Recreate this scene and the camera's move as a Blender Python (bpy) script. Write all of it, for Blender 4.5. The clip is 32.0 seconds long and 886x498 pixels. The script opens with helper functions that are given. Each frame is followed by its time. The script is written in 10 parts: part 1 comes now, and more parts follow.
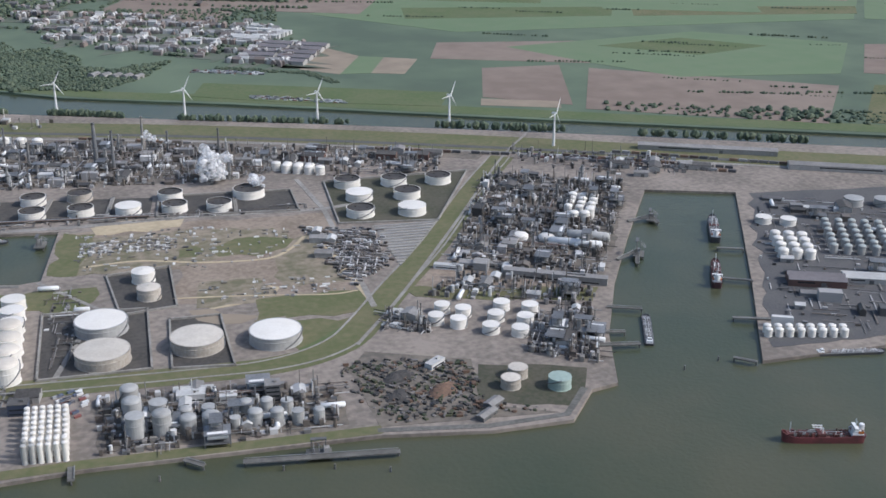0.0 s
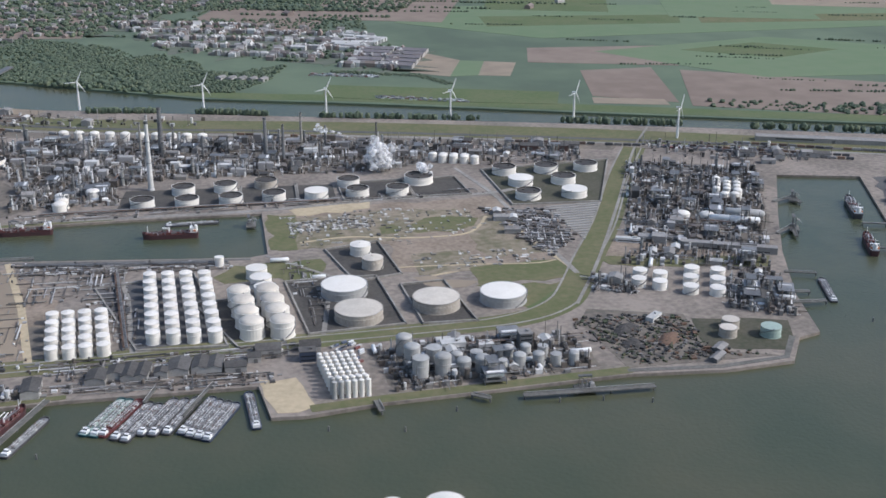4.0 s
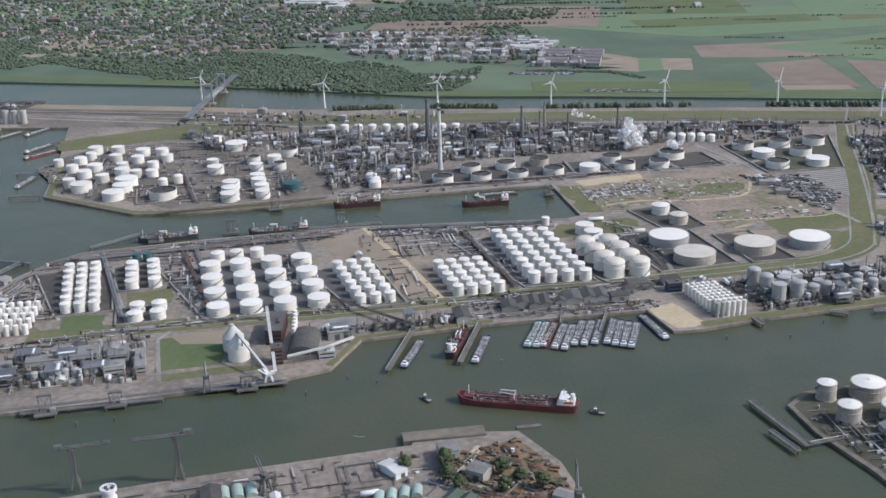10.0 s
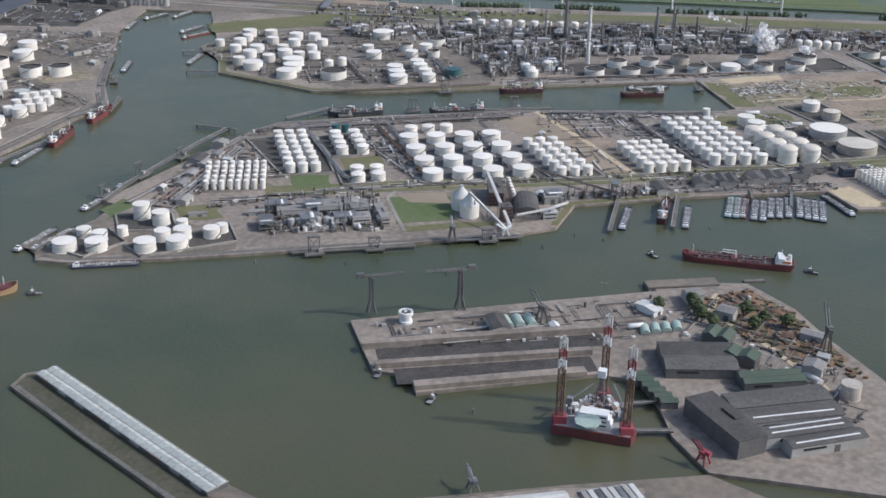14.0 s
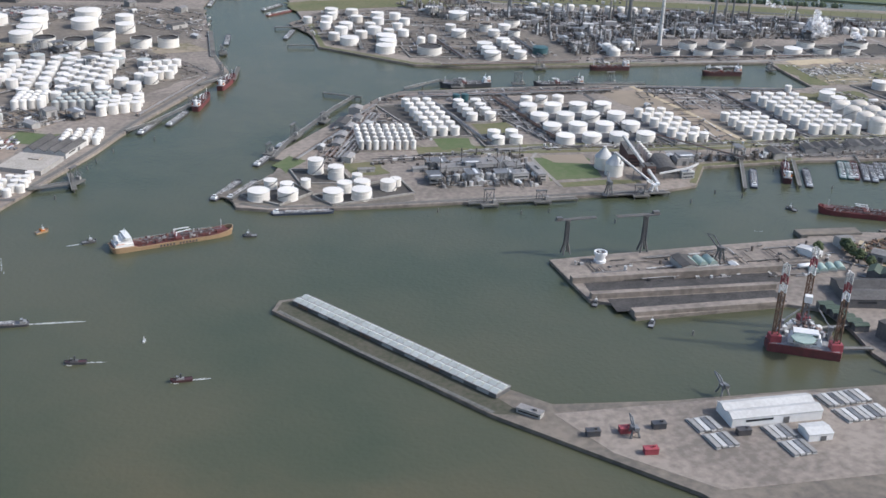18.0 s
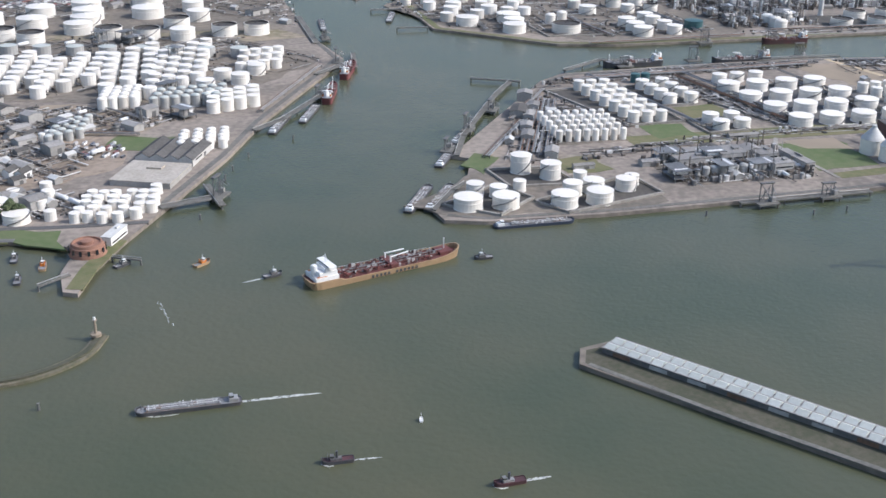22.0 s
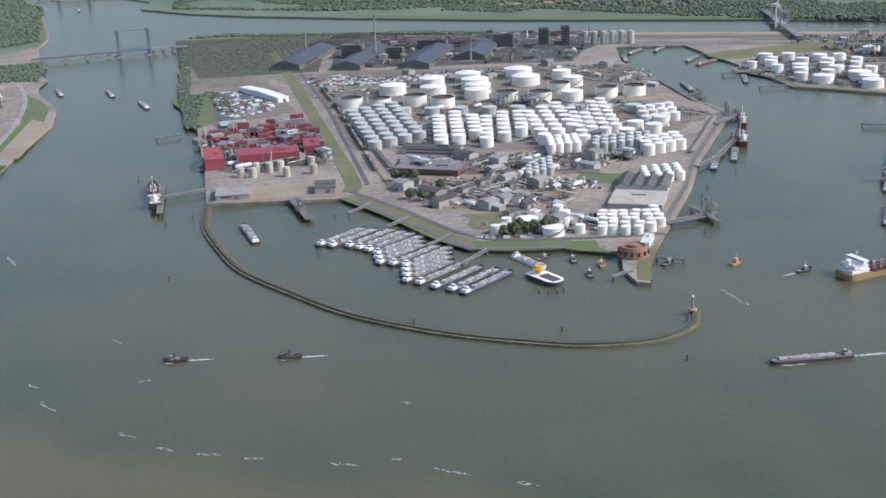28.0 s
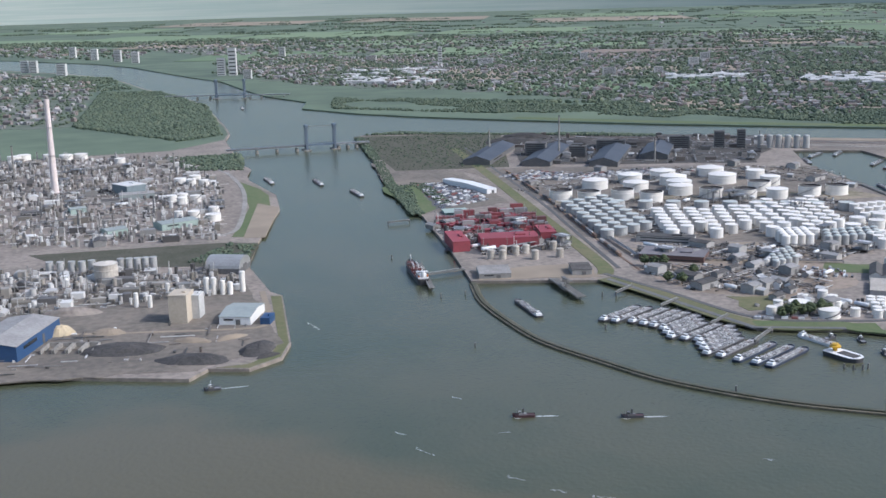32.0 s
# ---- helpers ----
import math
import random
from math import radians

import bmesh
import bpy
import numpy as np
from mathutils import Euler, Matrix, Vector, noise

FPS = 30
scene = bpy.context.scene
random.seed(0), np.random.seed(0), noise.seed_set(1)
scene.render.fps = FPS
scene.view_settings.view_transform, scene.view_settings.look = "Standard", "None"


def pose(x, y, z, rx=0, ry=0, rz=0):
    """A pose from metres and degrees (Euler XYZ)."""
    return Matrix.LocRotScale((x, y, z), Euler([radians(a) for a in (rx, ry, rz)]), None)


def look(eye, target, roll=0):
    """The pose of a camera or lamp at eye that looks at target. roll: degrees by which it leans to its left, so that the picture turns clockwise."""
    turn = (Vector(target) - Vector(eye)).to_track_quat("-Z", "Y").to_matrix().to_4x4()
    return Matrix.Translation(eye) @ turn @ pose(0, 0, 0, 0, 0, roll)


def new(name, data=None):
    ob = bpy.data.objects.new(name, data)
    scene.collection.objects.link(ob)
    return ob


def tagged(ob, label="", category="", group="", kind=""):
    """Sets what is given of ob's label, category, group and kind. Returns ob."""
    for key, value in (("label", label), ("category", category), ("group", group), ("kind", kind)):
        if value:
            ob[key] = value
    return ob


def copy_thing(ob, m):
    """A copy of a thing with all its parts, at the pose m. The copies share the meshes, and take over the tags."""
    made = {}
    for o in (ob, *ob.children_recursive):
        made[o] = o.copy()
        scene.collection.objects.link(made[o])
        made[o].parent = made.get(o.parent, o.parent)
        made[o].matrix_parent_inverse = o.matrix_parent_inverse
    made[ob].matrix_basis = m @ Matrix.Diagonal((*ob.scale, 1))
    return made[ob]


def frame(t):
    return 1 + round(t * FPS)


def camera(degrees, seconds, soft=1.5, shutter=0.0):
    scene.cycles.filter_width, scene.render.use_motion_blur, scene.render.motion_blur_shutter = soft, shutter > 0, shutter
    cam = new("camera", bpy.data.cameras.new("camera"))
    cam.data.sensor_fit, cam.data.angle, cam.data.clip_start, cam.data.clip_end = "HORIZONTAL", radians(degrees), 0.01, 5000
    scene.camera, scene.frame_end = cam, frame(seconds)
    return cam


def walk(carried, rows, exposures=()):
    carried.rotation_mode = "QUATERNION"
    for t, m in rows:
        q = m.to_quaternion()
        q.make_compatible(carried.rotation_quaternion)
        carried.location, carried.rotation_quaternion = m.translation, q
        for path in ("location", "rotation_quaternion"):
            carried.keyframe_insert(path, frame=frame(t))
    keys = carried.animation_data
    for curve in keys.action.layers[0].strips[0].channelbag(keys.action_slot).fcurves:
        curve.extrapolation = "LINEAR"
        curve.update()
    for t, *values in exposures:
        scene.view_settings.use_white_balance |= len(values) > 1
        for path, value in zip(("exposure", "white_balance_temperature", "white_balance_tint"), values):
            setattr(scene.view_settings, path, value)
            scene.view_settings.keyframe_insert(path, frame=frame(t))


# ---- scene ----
from mathutils.geometry import tessellate_polygon

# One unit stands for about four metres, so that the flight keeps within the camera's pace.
cam = camera(41.85, 32.0, soft=1.6)
ROWS = [
    (0, -22.43, -29.96, 120.07, -28.906, -21.254, 0.485), (0.5, -31.30, -30.69, 120.58, -29.165, -21.085, 0.890),
    (1, -39.95, -31.18, 120.76, -29.260, -21.008, 1.016), (1.5, -48.02, -31.25, 120.85, -29.377, -20.987, 0.894),
    (2, -56.68, -31.51, 120.75, -29.426, -20.952, 0.740), (2.5, -65.58, -31.84, 120.72, -29.562, -20.897, 0.696),
    (3, -74.62, -32.39, 120.57, -29.607, -20.805, 0.490), (3.5, -83.27, -32.65, 120.52, -29.686, -20.701, 0.403),
    (5.5, -118.08, -32.64, 120.47, -29.665, -19.047, -0.001), (6, -126.36, -32.59, 120.30, -29.401, -18.660, -0.453),
    (6.5, -134.78, -32.92, 120.09, -29.221, -18.445, -0.603), (7, -143.90, -33.90, 120.31, -28.989, -18.425, -0.839),
    (7.5, -152.51, -34.92, 120.58, -28.793, -18.561, -1.054), (8, -161.29, -35.94, 120.92, -28.544, -18.788, -1.212),
    (8.5, -169.84, -36.88, 121.22, -28.406, -18.986, -1.315), (9, -178.62, -37.69, 121.42, -28.214, -19.171, -1.412),
    (9.5, -187.34, -38.13, 121.30, -28.147, -19.296, -1.460), (10, -195.97, -38.20, 121.00, -28.071, -19.447, -1.599),
    (10.5, -203.65, -37.51, 120.42, -28.020, -19.556, -1.668), (11, -211.86, -36.92, 119.83, -27.966, -19.682, -1.754),
    (11.5, -219.97, -36.29, 118.91, -27.968, -19.747, -1.878), (12, -228.48, -36.19, 118.42, -27.736, -19.878, -1.831),
    (12.5, -237.14, -36.36, 118.30, -27.719, -19.923, -1.456), (13, -246.05, -36.90, 118.34, -27.727, -20.515, -0.776),
    (13.5, -254.79, -37.70, 118.40, -27.915, -21.863, 0.131), (14, -264.02, -38.77, 118.63, -28.255, -23.408, 0.934),
    (14.5, -272.87, -39.29, 119.07, -28.755, -23.752, 1.662), (16.5, -310.21, -37.71, 118.62, -30.806, -23.106, 2.973),
    (17, -319.09, -37.31, 117.88, -31.173, -23.173, 2.990), (17.5, -327.00, -36.52, 117.34, -31.472, -23.282, 2.958),
    (18, -333.69, -34.25, 115.58, -31.816, -23.369, 2.711), (18.5, -340.30, -28.50, 113.40, -32.790, -23.493, 2.800),
    (19, -343.20, -14.50, 107.60, -33.788, -23.404, 2.738), (19.5, -342.60, 2.80, 102.20, -33.717, -23.335, 2.550),
    (20, -340.20, 20.00, 97.40, -32.849, -23.243, 2.114), (20.5, -337.60, 36.60, 92.30, -32.253, -23.108, 1.400),
    (21, -338.00, 50.60, 87.90, -32.707, -23.119, 1.414), (21.5, -343.20, 56.60, 85.90, -33.425, -23.031, 1.460),
    (22, -349.41, 60.44, 84.36, -33.635, -22.672, 1.073), (22.5, -354.00, 63.21, 83.16, -33.262, -22.243, 0.436),
    (23, -359.33, 66.81, 81.55, -32.964, -21.754, 0.059), (23.5, -365.15, 68.16, 81.13, -32.620, -21.487, -0.284),
    (24, -374.52, 64.49, 81.98, -31.851, -20.947, -0.608), (24.5, -382.67, 61.52, 82.82, -31.047, -20.702, -0.937),
    (25, -391.49, 58.57, 83.76, -30.127, -20.681, -1.281), (25.5, -399.44, 57.03, 84.40, -29.369, -20.836, -1.393),
    (27.5, -426.27, 56.45, 82.48, -25.473, -19.844, -2.245), (28, -432.23, 59.30, 80.90, -24.468, -17.945, -2.253),
    (28.5, -437.85, 62.06, 80.35, -23.621, -16.050, -2.040), (29, -444.35, 63.63, 80.08, -22.859, -14.226, -1.876),
    (29.5, -451.04, 64.17, 79.88, -22.339, -13.304, -1.550), (30, -457.80, 64.40, 79.75, -21.875, -13.143, -1.541),
    (30.5, -464.50, 64.37, 79.76, -21.565, -13.007, -1.507), (31, -471.42, 64.70, 79.53, -21.281, -12.827, -1.495),
    (31.5, -478.38, 64.67, 79.26, -21.117, -12.654, -1.494), (32, -485.52, 64.02, 79.18, -20.921, -12.512, -1.451),
]


def eye_pose(x, y, z, yaw, pitch, roll):
    return Matrix.Translation((x, y, z)) @ pose(0, 0, 0, 90 + pitch, 0, yaw) @ pose(0, 0, 0, 0, 0, roll)


walk(cam, [(r[0], eye_pose(*r[1:])) for r in ROWS], exposures=[(0.0, -0.08, 5830, 12), (8.0, -0.06, 5850, 12), (11.0, -0.05, 5920, 12), (13.0, -0.06, 5940, 12), (17.0, 0.12, 5960, 12), (19.0, 0.22, 5930, 12.5), (21.0, 0.32, 5930, 12.5), (23.0, 0.28, 5920, 12.8), (25.0, 0.24, 5910, 13), (27.5, 0.28, 5850, 13.5), (29.0, 0.2, 5800, 14), (32.0, 0.13, 5680, 13)])

# ---- world and sun ----
SUN_AZ, SUN_EL = Vector((0.80, -0.60)), radians(40)
world = bpy.data.worlds.new("sky")
scene.world = world
world.use_nodes = True
wn = world.node_tree
wn.nodes.clear()
w_out = wn.nodes.new("ShaderNodeOutputWorld")
w_bg = wn.nodes.new("ShaderNodeBackground")
w_sky = wn.nodes.new("ShaderNodeTexSky")
w_sky.sky_type = "NISHITA"
w_sky.sun_disc = False
w_sky.sun_elevation = SUN_EL
w_sky.sun_rotation = math.atan2(SUN_AZ.x, SUN_AZ.y)
w_sky.air_density, w_sky.dust_density, w_sky.ozone_density = 1.2, 3.0, 1.0
w_bg.inputs["Strength"].default_value = 0.15
wn.links.new(w_sky.outputs[0], w_bg.inputs[0])
wn.links.new(w_bg.outputs[0], w_out.inputs[0])

sun_data = bpy.data.lights.new("sun", "SUN")
sun_data.energy, sun_data.angle, sun_data.color = 2.75, radians(0.6), (1.0, 0.95, 0.87)
sun = new("sun", sun_data)
sun.matrix_world = look((SUN_AZ.x * 300, SUN_AZ.y * 300, 300 * math.tan(SUN_EL)), (0, 0, 0))


# ---- materials ----
def mat(name, base, rough=0.7, metal=0.0, second=None, big=0.05, small=1.2, amount=0.5, bump=0.15, bump_scale=3.0,
        random_value=0.0, spec=0.4):
    m = bpy.data.materials.new(name)
    m.use_nodes = True
    nt = m.node_tree
    b = nt.nodes["Principled BSDF"]
    b.inputs["Roughness"].default_value = rough
    b.inputs["Metallic"].default_value = metal
    b.inputs["Specular IOR Level"].default_value = spec
    co = nt.nodes.new("ShaderNodeTexCoord")
    geo = nt.nodes.new("ShaderNodeNewGeometry")
    n1 = nt.nodes.new("ShaderNodeTexNoise")
    n1.inputs["Scale"].default_value, n1.inputs["Detail"].default_value = big, 6
    n2 = nt.nodes.new("ShaderNodeTexNoise")
    n2.inputs["Scale"].default_value, n2.inputs["Detail"].default_value = small, 8
    nt.links.new(geo.outputs["Position"], n1.inputs["Vector"])
    nt.links.new(geo.outputs["Position"], n2.inputs["Vector"])
    add = nt.nodes.new("ShaderNodeMath")
    add.operation = "ADD"
    nt.links.new(n1.outputs["Fac"], add.inputs[0])
    nt.links.new(n2.outputs["Fac"], add.inputs[1])
    ramp = nt.nodes.new("ShaderNodeMapRange")
    ramp.inputs["From Min"].default_value, ramp.inputs["From Max"].default_value = 0.8, 1.2
    ramp.inputs["To Max"].default_value = amount
    nt.links.new(add.outputs[0], ramp.inputs["Value"])
    mix = nt.nodes.new("ShaderNodeMix")
    mix.data_type = "RGBA"
    mix.inputs["A"].default_value = (*base, 1)
    mix.inputs["B"].default_value = (*(second or [c * 0.6 for c in base]), 1)
    nt.links.new(ramp.outputs[0], mix.inputs["Factor"])
    colour = mix.outputs["Result"]
    if random_value:
        info = nt.nodes.new("ShaderNodeObjectInfo")
        vr = nt.nodes.new("ShaderNodeMapRange")
        vr.inputs["To Min"].default_value, vr.inputs["To Max"].default_value = 1 - random_value, 1 + random_value * 0.3
        nt.links.new(info.outputs["Random"], vr.inputs["Value"])
        hsv = nt.nodes.new("ShaderNodeHueSaturation")
        nt.links.new(vr.outputs[0], hsv.inputs["Value"])
        nt.links.new(colour, hsv.inputs["Color"])
        colour = hsv.outputs["Color"]
    nt.links.new(colour, b.inputs["Base Color"])
    if bump:
        bp = nt.nodes.new("ShaderNodeBump")
        bp.inputs["Strength"].default_value, bp.inputs["Distance"].default_value = bump, 0.1
        n3 = nt.nodes.new("ShaderNodeTexNoise")
        n3.inputs["Scale"].default_value, n3.inputs["Detail"].default_value = bump_scale, 5
        nt.links.new(geo.outputs["Position"], n3.inputs["Vector"])
        nt.links.new(n3.outputs["Fac"], bp.inputs["Height"])
        nt.links.new(bp.outputs[0], b.inputs["Normal"])
    return m


def island_mat(name, colours, rough=0.85):
    """Colours picked per loose piece of a joined mesh."""
    m = mat(name, colours[0], rough)
    nt = m.node_tree
    b = nt.nodes["Principled BSDF"]
    geo = nt.nodes.new("ShaderNodeNewGeometry")
    ramp = nt.nodes.new("ShaderNodeValToRGB")
    ramp.color_ramp.interpolation = "CONSTANT"
    els = ramp.color_ramp.elements
    for i, c in enumerate(colours):
        e = els[i] if i < 2 else els.new(i / len(colours))
        e.position, e.color = i / len(colours), (*c, 1)
    nt.links.new(geo.outputs["Random Per Island"], ramp.inputs[0])
    nt.links.new(ramp.outputs[0], b.inputs["Base Color"])
    return m


M_TANK = mat("white tank paint", (0.80, 0.77, 0.71), 0.45, second=(0.62, 0.585, 0.52), big=0.15, small=0.9, amount=0.45, bump=0.05, random_value=0.10)
M_TANKGREY = mat("grey tank paint", (0.44, 0.44, 0.425), 0.5, second=(0.31, 0.305, 0.29), big=0.2, small=1.0, amount=0.6, bump=0.05, random_value=0.18)
M_TANKOLD = mat("weathered tank steel", (0.50, 0.46, 0.40), 0.6, second=(0.34, 0.30, 0.25), big=0.25, small=1.6, amount=0.8, bump=0.1, random_value=0.15)
M_ROOFTOP = mat("tank roof paint", (0.82, 0.785, 0.72), 0.5, second=(0.68, 0.64, 0.575), big=0.25, small=2.0, amount=0.5, bump=0.05, random_value=0.10)
M_BUFFTOP = mat("buff tank roof", (0.66, 0.61, 0.53), 0.6, second=(0.54, 0.49, 0.42), big=0.3, small=1.5, amount=0.7, random_value=0.1)
M_PANEL = mat("pale green-grey roof panel", (0.49, 0.515, 0.485), 0.6, second=(0.39, 0.42, 0.39), big=0.3, small=1.5, amount=0.7, random_value=0.12)
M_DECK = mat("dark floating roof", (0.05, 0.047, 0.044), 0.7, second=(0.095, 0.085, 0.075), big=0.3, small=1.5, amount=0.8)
M_RUST = mat("rusty steel", (0.20, 0.12, 0.08), 0.75, second=(0.10, 0.07, 0.05), big=0.3, small=2.0, amount=0.8)
M_STEEL = mat("dull galvanised steel", (0.26, 0.265, 0.27), 0.5, 0.3, second=(0.15, 0.15, 0.15), big=0.3, small=2.0, amount=0.8, random_value=0.35)
M_DARKSTEEL = mat("dark painted steel", (0.10, 0.105, 0.11), 0.6, 0.1, second=(0.17, 0.16, 0.15), big=0.3, small=2.0, amount=0.8)
M_PIPE = mat("insulated pipe cladding", (0.42, 0.42, 0.41), 0.4, 0.4, second=(0.33, 0.32, 0.30), big=0.3, small=2.0, amount=0.8, random_value=0.2)
M_CONC = mat("weathered concrete", (0.33, 0.315, 0.285), 0.85, second=(0.20, 0.185, 0.165), big=0.09, small=0.9, amount=0.9)
M_LAND = mat("trodden industrial ground", (0.305, 0.262, 0.222), 0.95, second=(0.172, 0.150, 0.128), big=0.045, small=0.55, amount=1.0, bump=0.5)
M_STONE = mat("dark quay stone", (0.17, 0.165, 0.15), 0.9, second=(0.10, 0.098, 0.088), big=0.2, small=1.2, amount=0.9, bump=0.4)
M_YARD = mat("cinder yard", (0.125, 0.112, 0.095), 0.95, second=(0.215, 0.185, 0.15), big=0.06, small=0.5, amount=1.0, bump=0.4)
# growth colour made darker, with cloud shade put into it
M_SCRUB = mat("dark scrub, moss and cloud shade", (0.062, 0.066, 0.042), 0.95, second=(0.10, 0.092, 0.068), big=0.12, small=0.9, amount=1.0, bump=0.5)
M_PATCHY = mat("sand with weeds", (0.30, 0.25, 0.19), 0.95, second=(0.150, 0.140, 0.085), big=0.075, small=0.4, amount=1.0, bump=0.5)
M_TOWNLAND = mat("gardens and streets", (0.145, 0.155, 0.125), 0.95, second=(0.10, 0.125, 0.085), big=0.02, small=0.12, amount=1.0, bump=0)
M_ASPH = mat("asphalt", (0.085, 0.085, 0.088), 0.9, second=(0.13, 0.125, 0.12), big=0.1, small=1.5, amount=0.8)
M_BUND = mat("dark wet cinder", (0.060, 0.056, 0.052), 0.9, second=(0.10, 0.092, 0.08), big=0.12, small=0.9, amount=0.9)
M_GRASS = mat("rough grass", (0.112, 0.126, 0.055), 0.95, second=(0.17, 0.155, 0.085), big=0.06, small=0.5, amount=0.9, bump=0.5)
M_LUSH = mat("lush grass", (0.092, 0.130, 0.052), 0.95, second=(0.135, 0.150, 0.075), big=0.05, small=0.5, amount=0.8, bump=0.4)
M_SAND = mat("pale sand", (0.52, 0.43, 0.29), 0.95, second=(0.40, 0.33, 0.22), big=0.08, small=0.6, amount=0.9, bump=0.4)
# greyed bluish green: distance haze put into the colour
M_FARLAND = mat("open country", (0.135, 0.178, 0.115), 0.95, second=(0.090, 0.122, 0.085), big=0.006, small=0.03, amount=1.0, bump=0)
M_SOIL = mat("ploughed soil", (0.20, 0.155, 0.125), 0.95, second=(0.26, 0.21, 0.17), big=0.01, small=0.08, amount=0.8, bump=0)
M_PALESOIL = mat("dry pale soil", (0.31, 0.255, 0.19), 0.95, second=(0.23, 0.19, 0.145), big=0.02, small=0.1, amount=0.8, bump=0)
# both crops are blued, the far one also paled: haze painted in
M_CROP = mat("young green crop", (0.135, 0.195, 0.105), 0.95, second=(0.155, 0.205, 0.118), big=0.01, small=0.08, amount=0.8, bump=0)
M_FARCROP = mat("crop paled for haze", (0.17, 0.235, 0.13), 0.95, second=(0.20, 0.25, 0.15), big=0.006, small=0.05, amount=0.8, bump=0)
M_LEAF = mat("tree leaves", (0.048, 0.066, 0.030), 0.9, second=(0.080, 0.098, 0.046), big=0.15, small=1.5, amount=1.0, bump=0.3)
M_BARK = mat("bark", (0.10, 0.08, 0.06), 0.95)
M_WHITE = mat("white paint", (0.78, 0.78, 0.77), 0.5, second=(0.6, 0.6, 0.58), amount=0.5, bump=0)
M_GREYROOF = mat("grey roof sheet", (0.325, 0.315, 0.30), 0.7, second=(0.22, 0.21, 0.20), big=0.2, small=1.5, amount=0.8, random_value=0.3)
M_DARKROOF = mat("dark bitumen roof", (0.078, 0.074, 0.070), 0.85, second=(0.13, 0.125, 0.12), big=0.2, small=1.5, amount=0.8, random_value=0.3)
M_PALEROOF = mat("pale roof", (0.60, 0.60, 0.58), 0.7, second=(0.45, 0.44, 0.42), big=0.2, small=1.5, amount=0.7, random_value=0.2)
M_WALLS = mat("sheet cladding", (0.42, 0.41, 0.39), 0.75, second=(0.30, 0.29, 0.27), big=0.2, small=1.5, amount=0.7, random_value=0.35)
M_BRICK = mat("brown brick", (0.145, 0.085, 0.072), 0.85, second=(0.10, 0.07, 0.06), big=0.3, small=2.0, amount=0.7)
M_REDBOX = mat("red painted steel", (0.33, 0.066, 0.082), 0.6, second=(0.25, 0.065, 0.072), big=0.2, small=1.0, amount=0.7, random_value=0.35)
M_HULLRED = mat("dark red hull", (0.185, 0.052, 0.055), 0.55, second=(0.09, 0.04, 0.038), big=0.2, small=1.0, amount=0.7)
M_MAROON = mat("dark maroon hull", (0.085, 0.036, 0.040), 0.55, second=(0.06, 0.04, 0.04), big=0.2, small=1.0, amount=0.8)
M_HULLYEL = mat("ochre hull", (0.36, 0.25, 0.145), 0.55, second=(0.29, 0.19, 0.11), big=0.2, small=1.0, amount=0.6)
M_HULLDARK = mat("dark hull", (0.055, 0.06, 0.07), 0.5, second=(0.10, 0.09, 0.085), big=0.2, small=1.0, amount=0.7)
M_DECKRED = mat("oxide red deck", (0.135, 0.042, 0.038), 0.7, second=(0.11, 0.05, 0.045), big=0.3, small=1.5, amount=0.8)
M_DECKGREY = mat("grey barge deck", (0.34, 0.345, 0.35), 0.6, second=(0.19, 0.19, 0.19), big=0.4, small=2.5, amount=0.9, random_value=0.3)
M_BLUE = mat("blue cladding", (0.035, 0.085, 0.19), 0.5, second=(0.03, 0.065, 0.14), amount=0.6)
M_TEAL = mat("teal paint", (0.045, 0.12, 0.13), 0.5, second=(0.04, 0.09, 0.10), amount=0.6)
M_GREENPAINT = mat("pale green paint", (0.36, 0.45, 0.40), 0.55, second=(0.27, 0.34, 0.30), amount=0.6)
M_YELLOW = mat("yellow paint", (0.60, 0.36, 0.03), 0.5, second=(0.5, 0.3, 0.04), amount=0.6)
M_ORANGE = mat("orange paint", (0.50, 0.17, 0.03), 0.55, second=(0.4, 0.14, 0.04), amount=0.6)
M_GLASS = mat("dark window glass", (0.03, 0.035, 0.04), 0.12, spec=0.6, amount=0.3, bump=0)
M_COAL = mat("coal heap", (0.045, 0.043, 0.042), 0.95, second=(0.09, 0.085, 0.08), big=0.3, small=1.5, amount=0.8, bump=0.6)
M_STEAM = mat("white steam", (0.97, 0.97, 0.97), 1.0, second=(0.92, 0.92, 0.92), big=0.5, small=2.0, amount=0.6, bump=0)
M_TERRA = mat("terracotta brick", (0.30, 0.165, 0.115), 0.85, second=(0.22, 0.12, 0.09), big=0.3, small=2.0, amount=0.7)
M_GEAR = island_mat("deck gear", [(0.62, 0.62, 0.60), (0.30, 0.30, 0.30), (0.14, 0.14, 0.145), (0.46, 0.46, 0.45), (0.70, 0.70, 0.68), (0.22, 0.16, 0.13)], 0.6)
M_DECKGEAR = island_mat("red deck gear", [(0.14, 0.05, 0.045), (0.10, 0.045, 0.04), (0.40, 0.39, 0.38), (0.16, 0.06, 0.05), (0.20, 0.19, 0.185), (0.09, 0.04, 0.04)], 0.7)
M_NAVY = mat("navy hull", (0.04, 0.055, 0.09), 0.5, second=(0.05, 0.06, 0.09), amount=0.7)
M_FOAM = mat("wake foam", (0.62, 0.64, 0.60), 0.9, amount=0.4)
o_nt = M_FOAM.node_tree
o_noise, o_map = o_nt.nodes.new("ShaderNodeTexNoise"), o_nt.nodes.new("ShaderNodeMapRange")
o_noise.inputs["Scale"].default_value, o_noise.inputs["Detail"].default_value = 2.2, 7
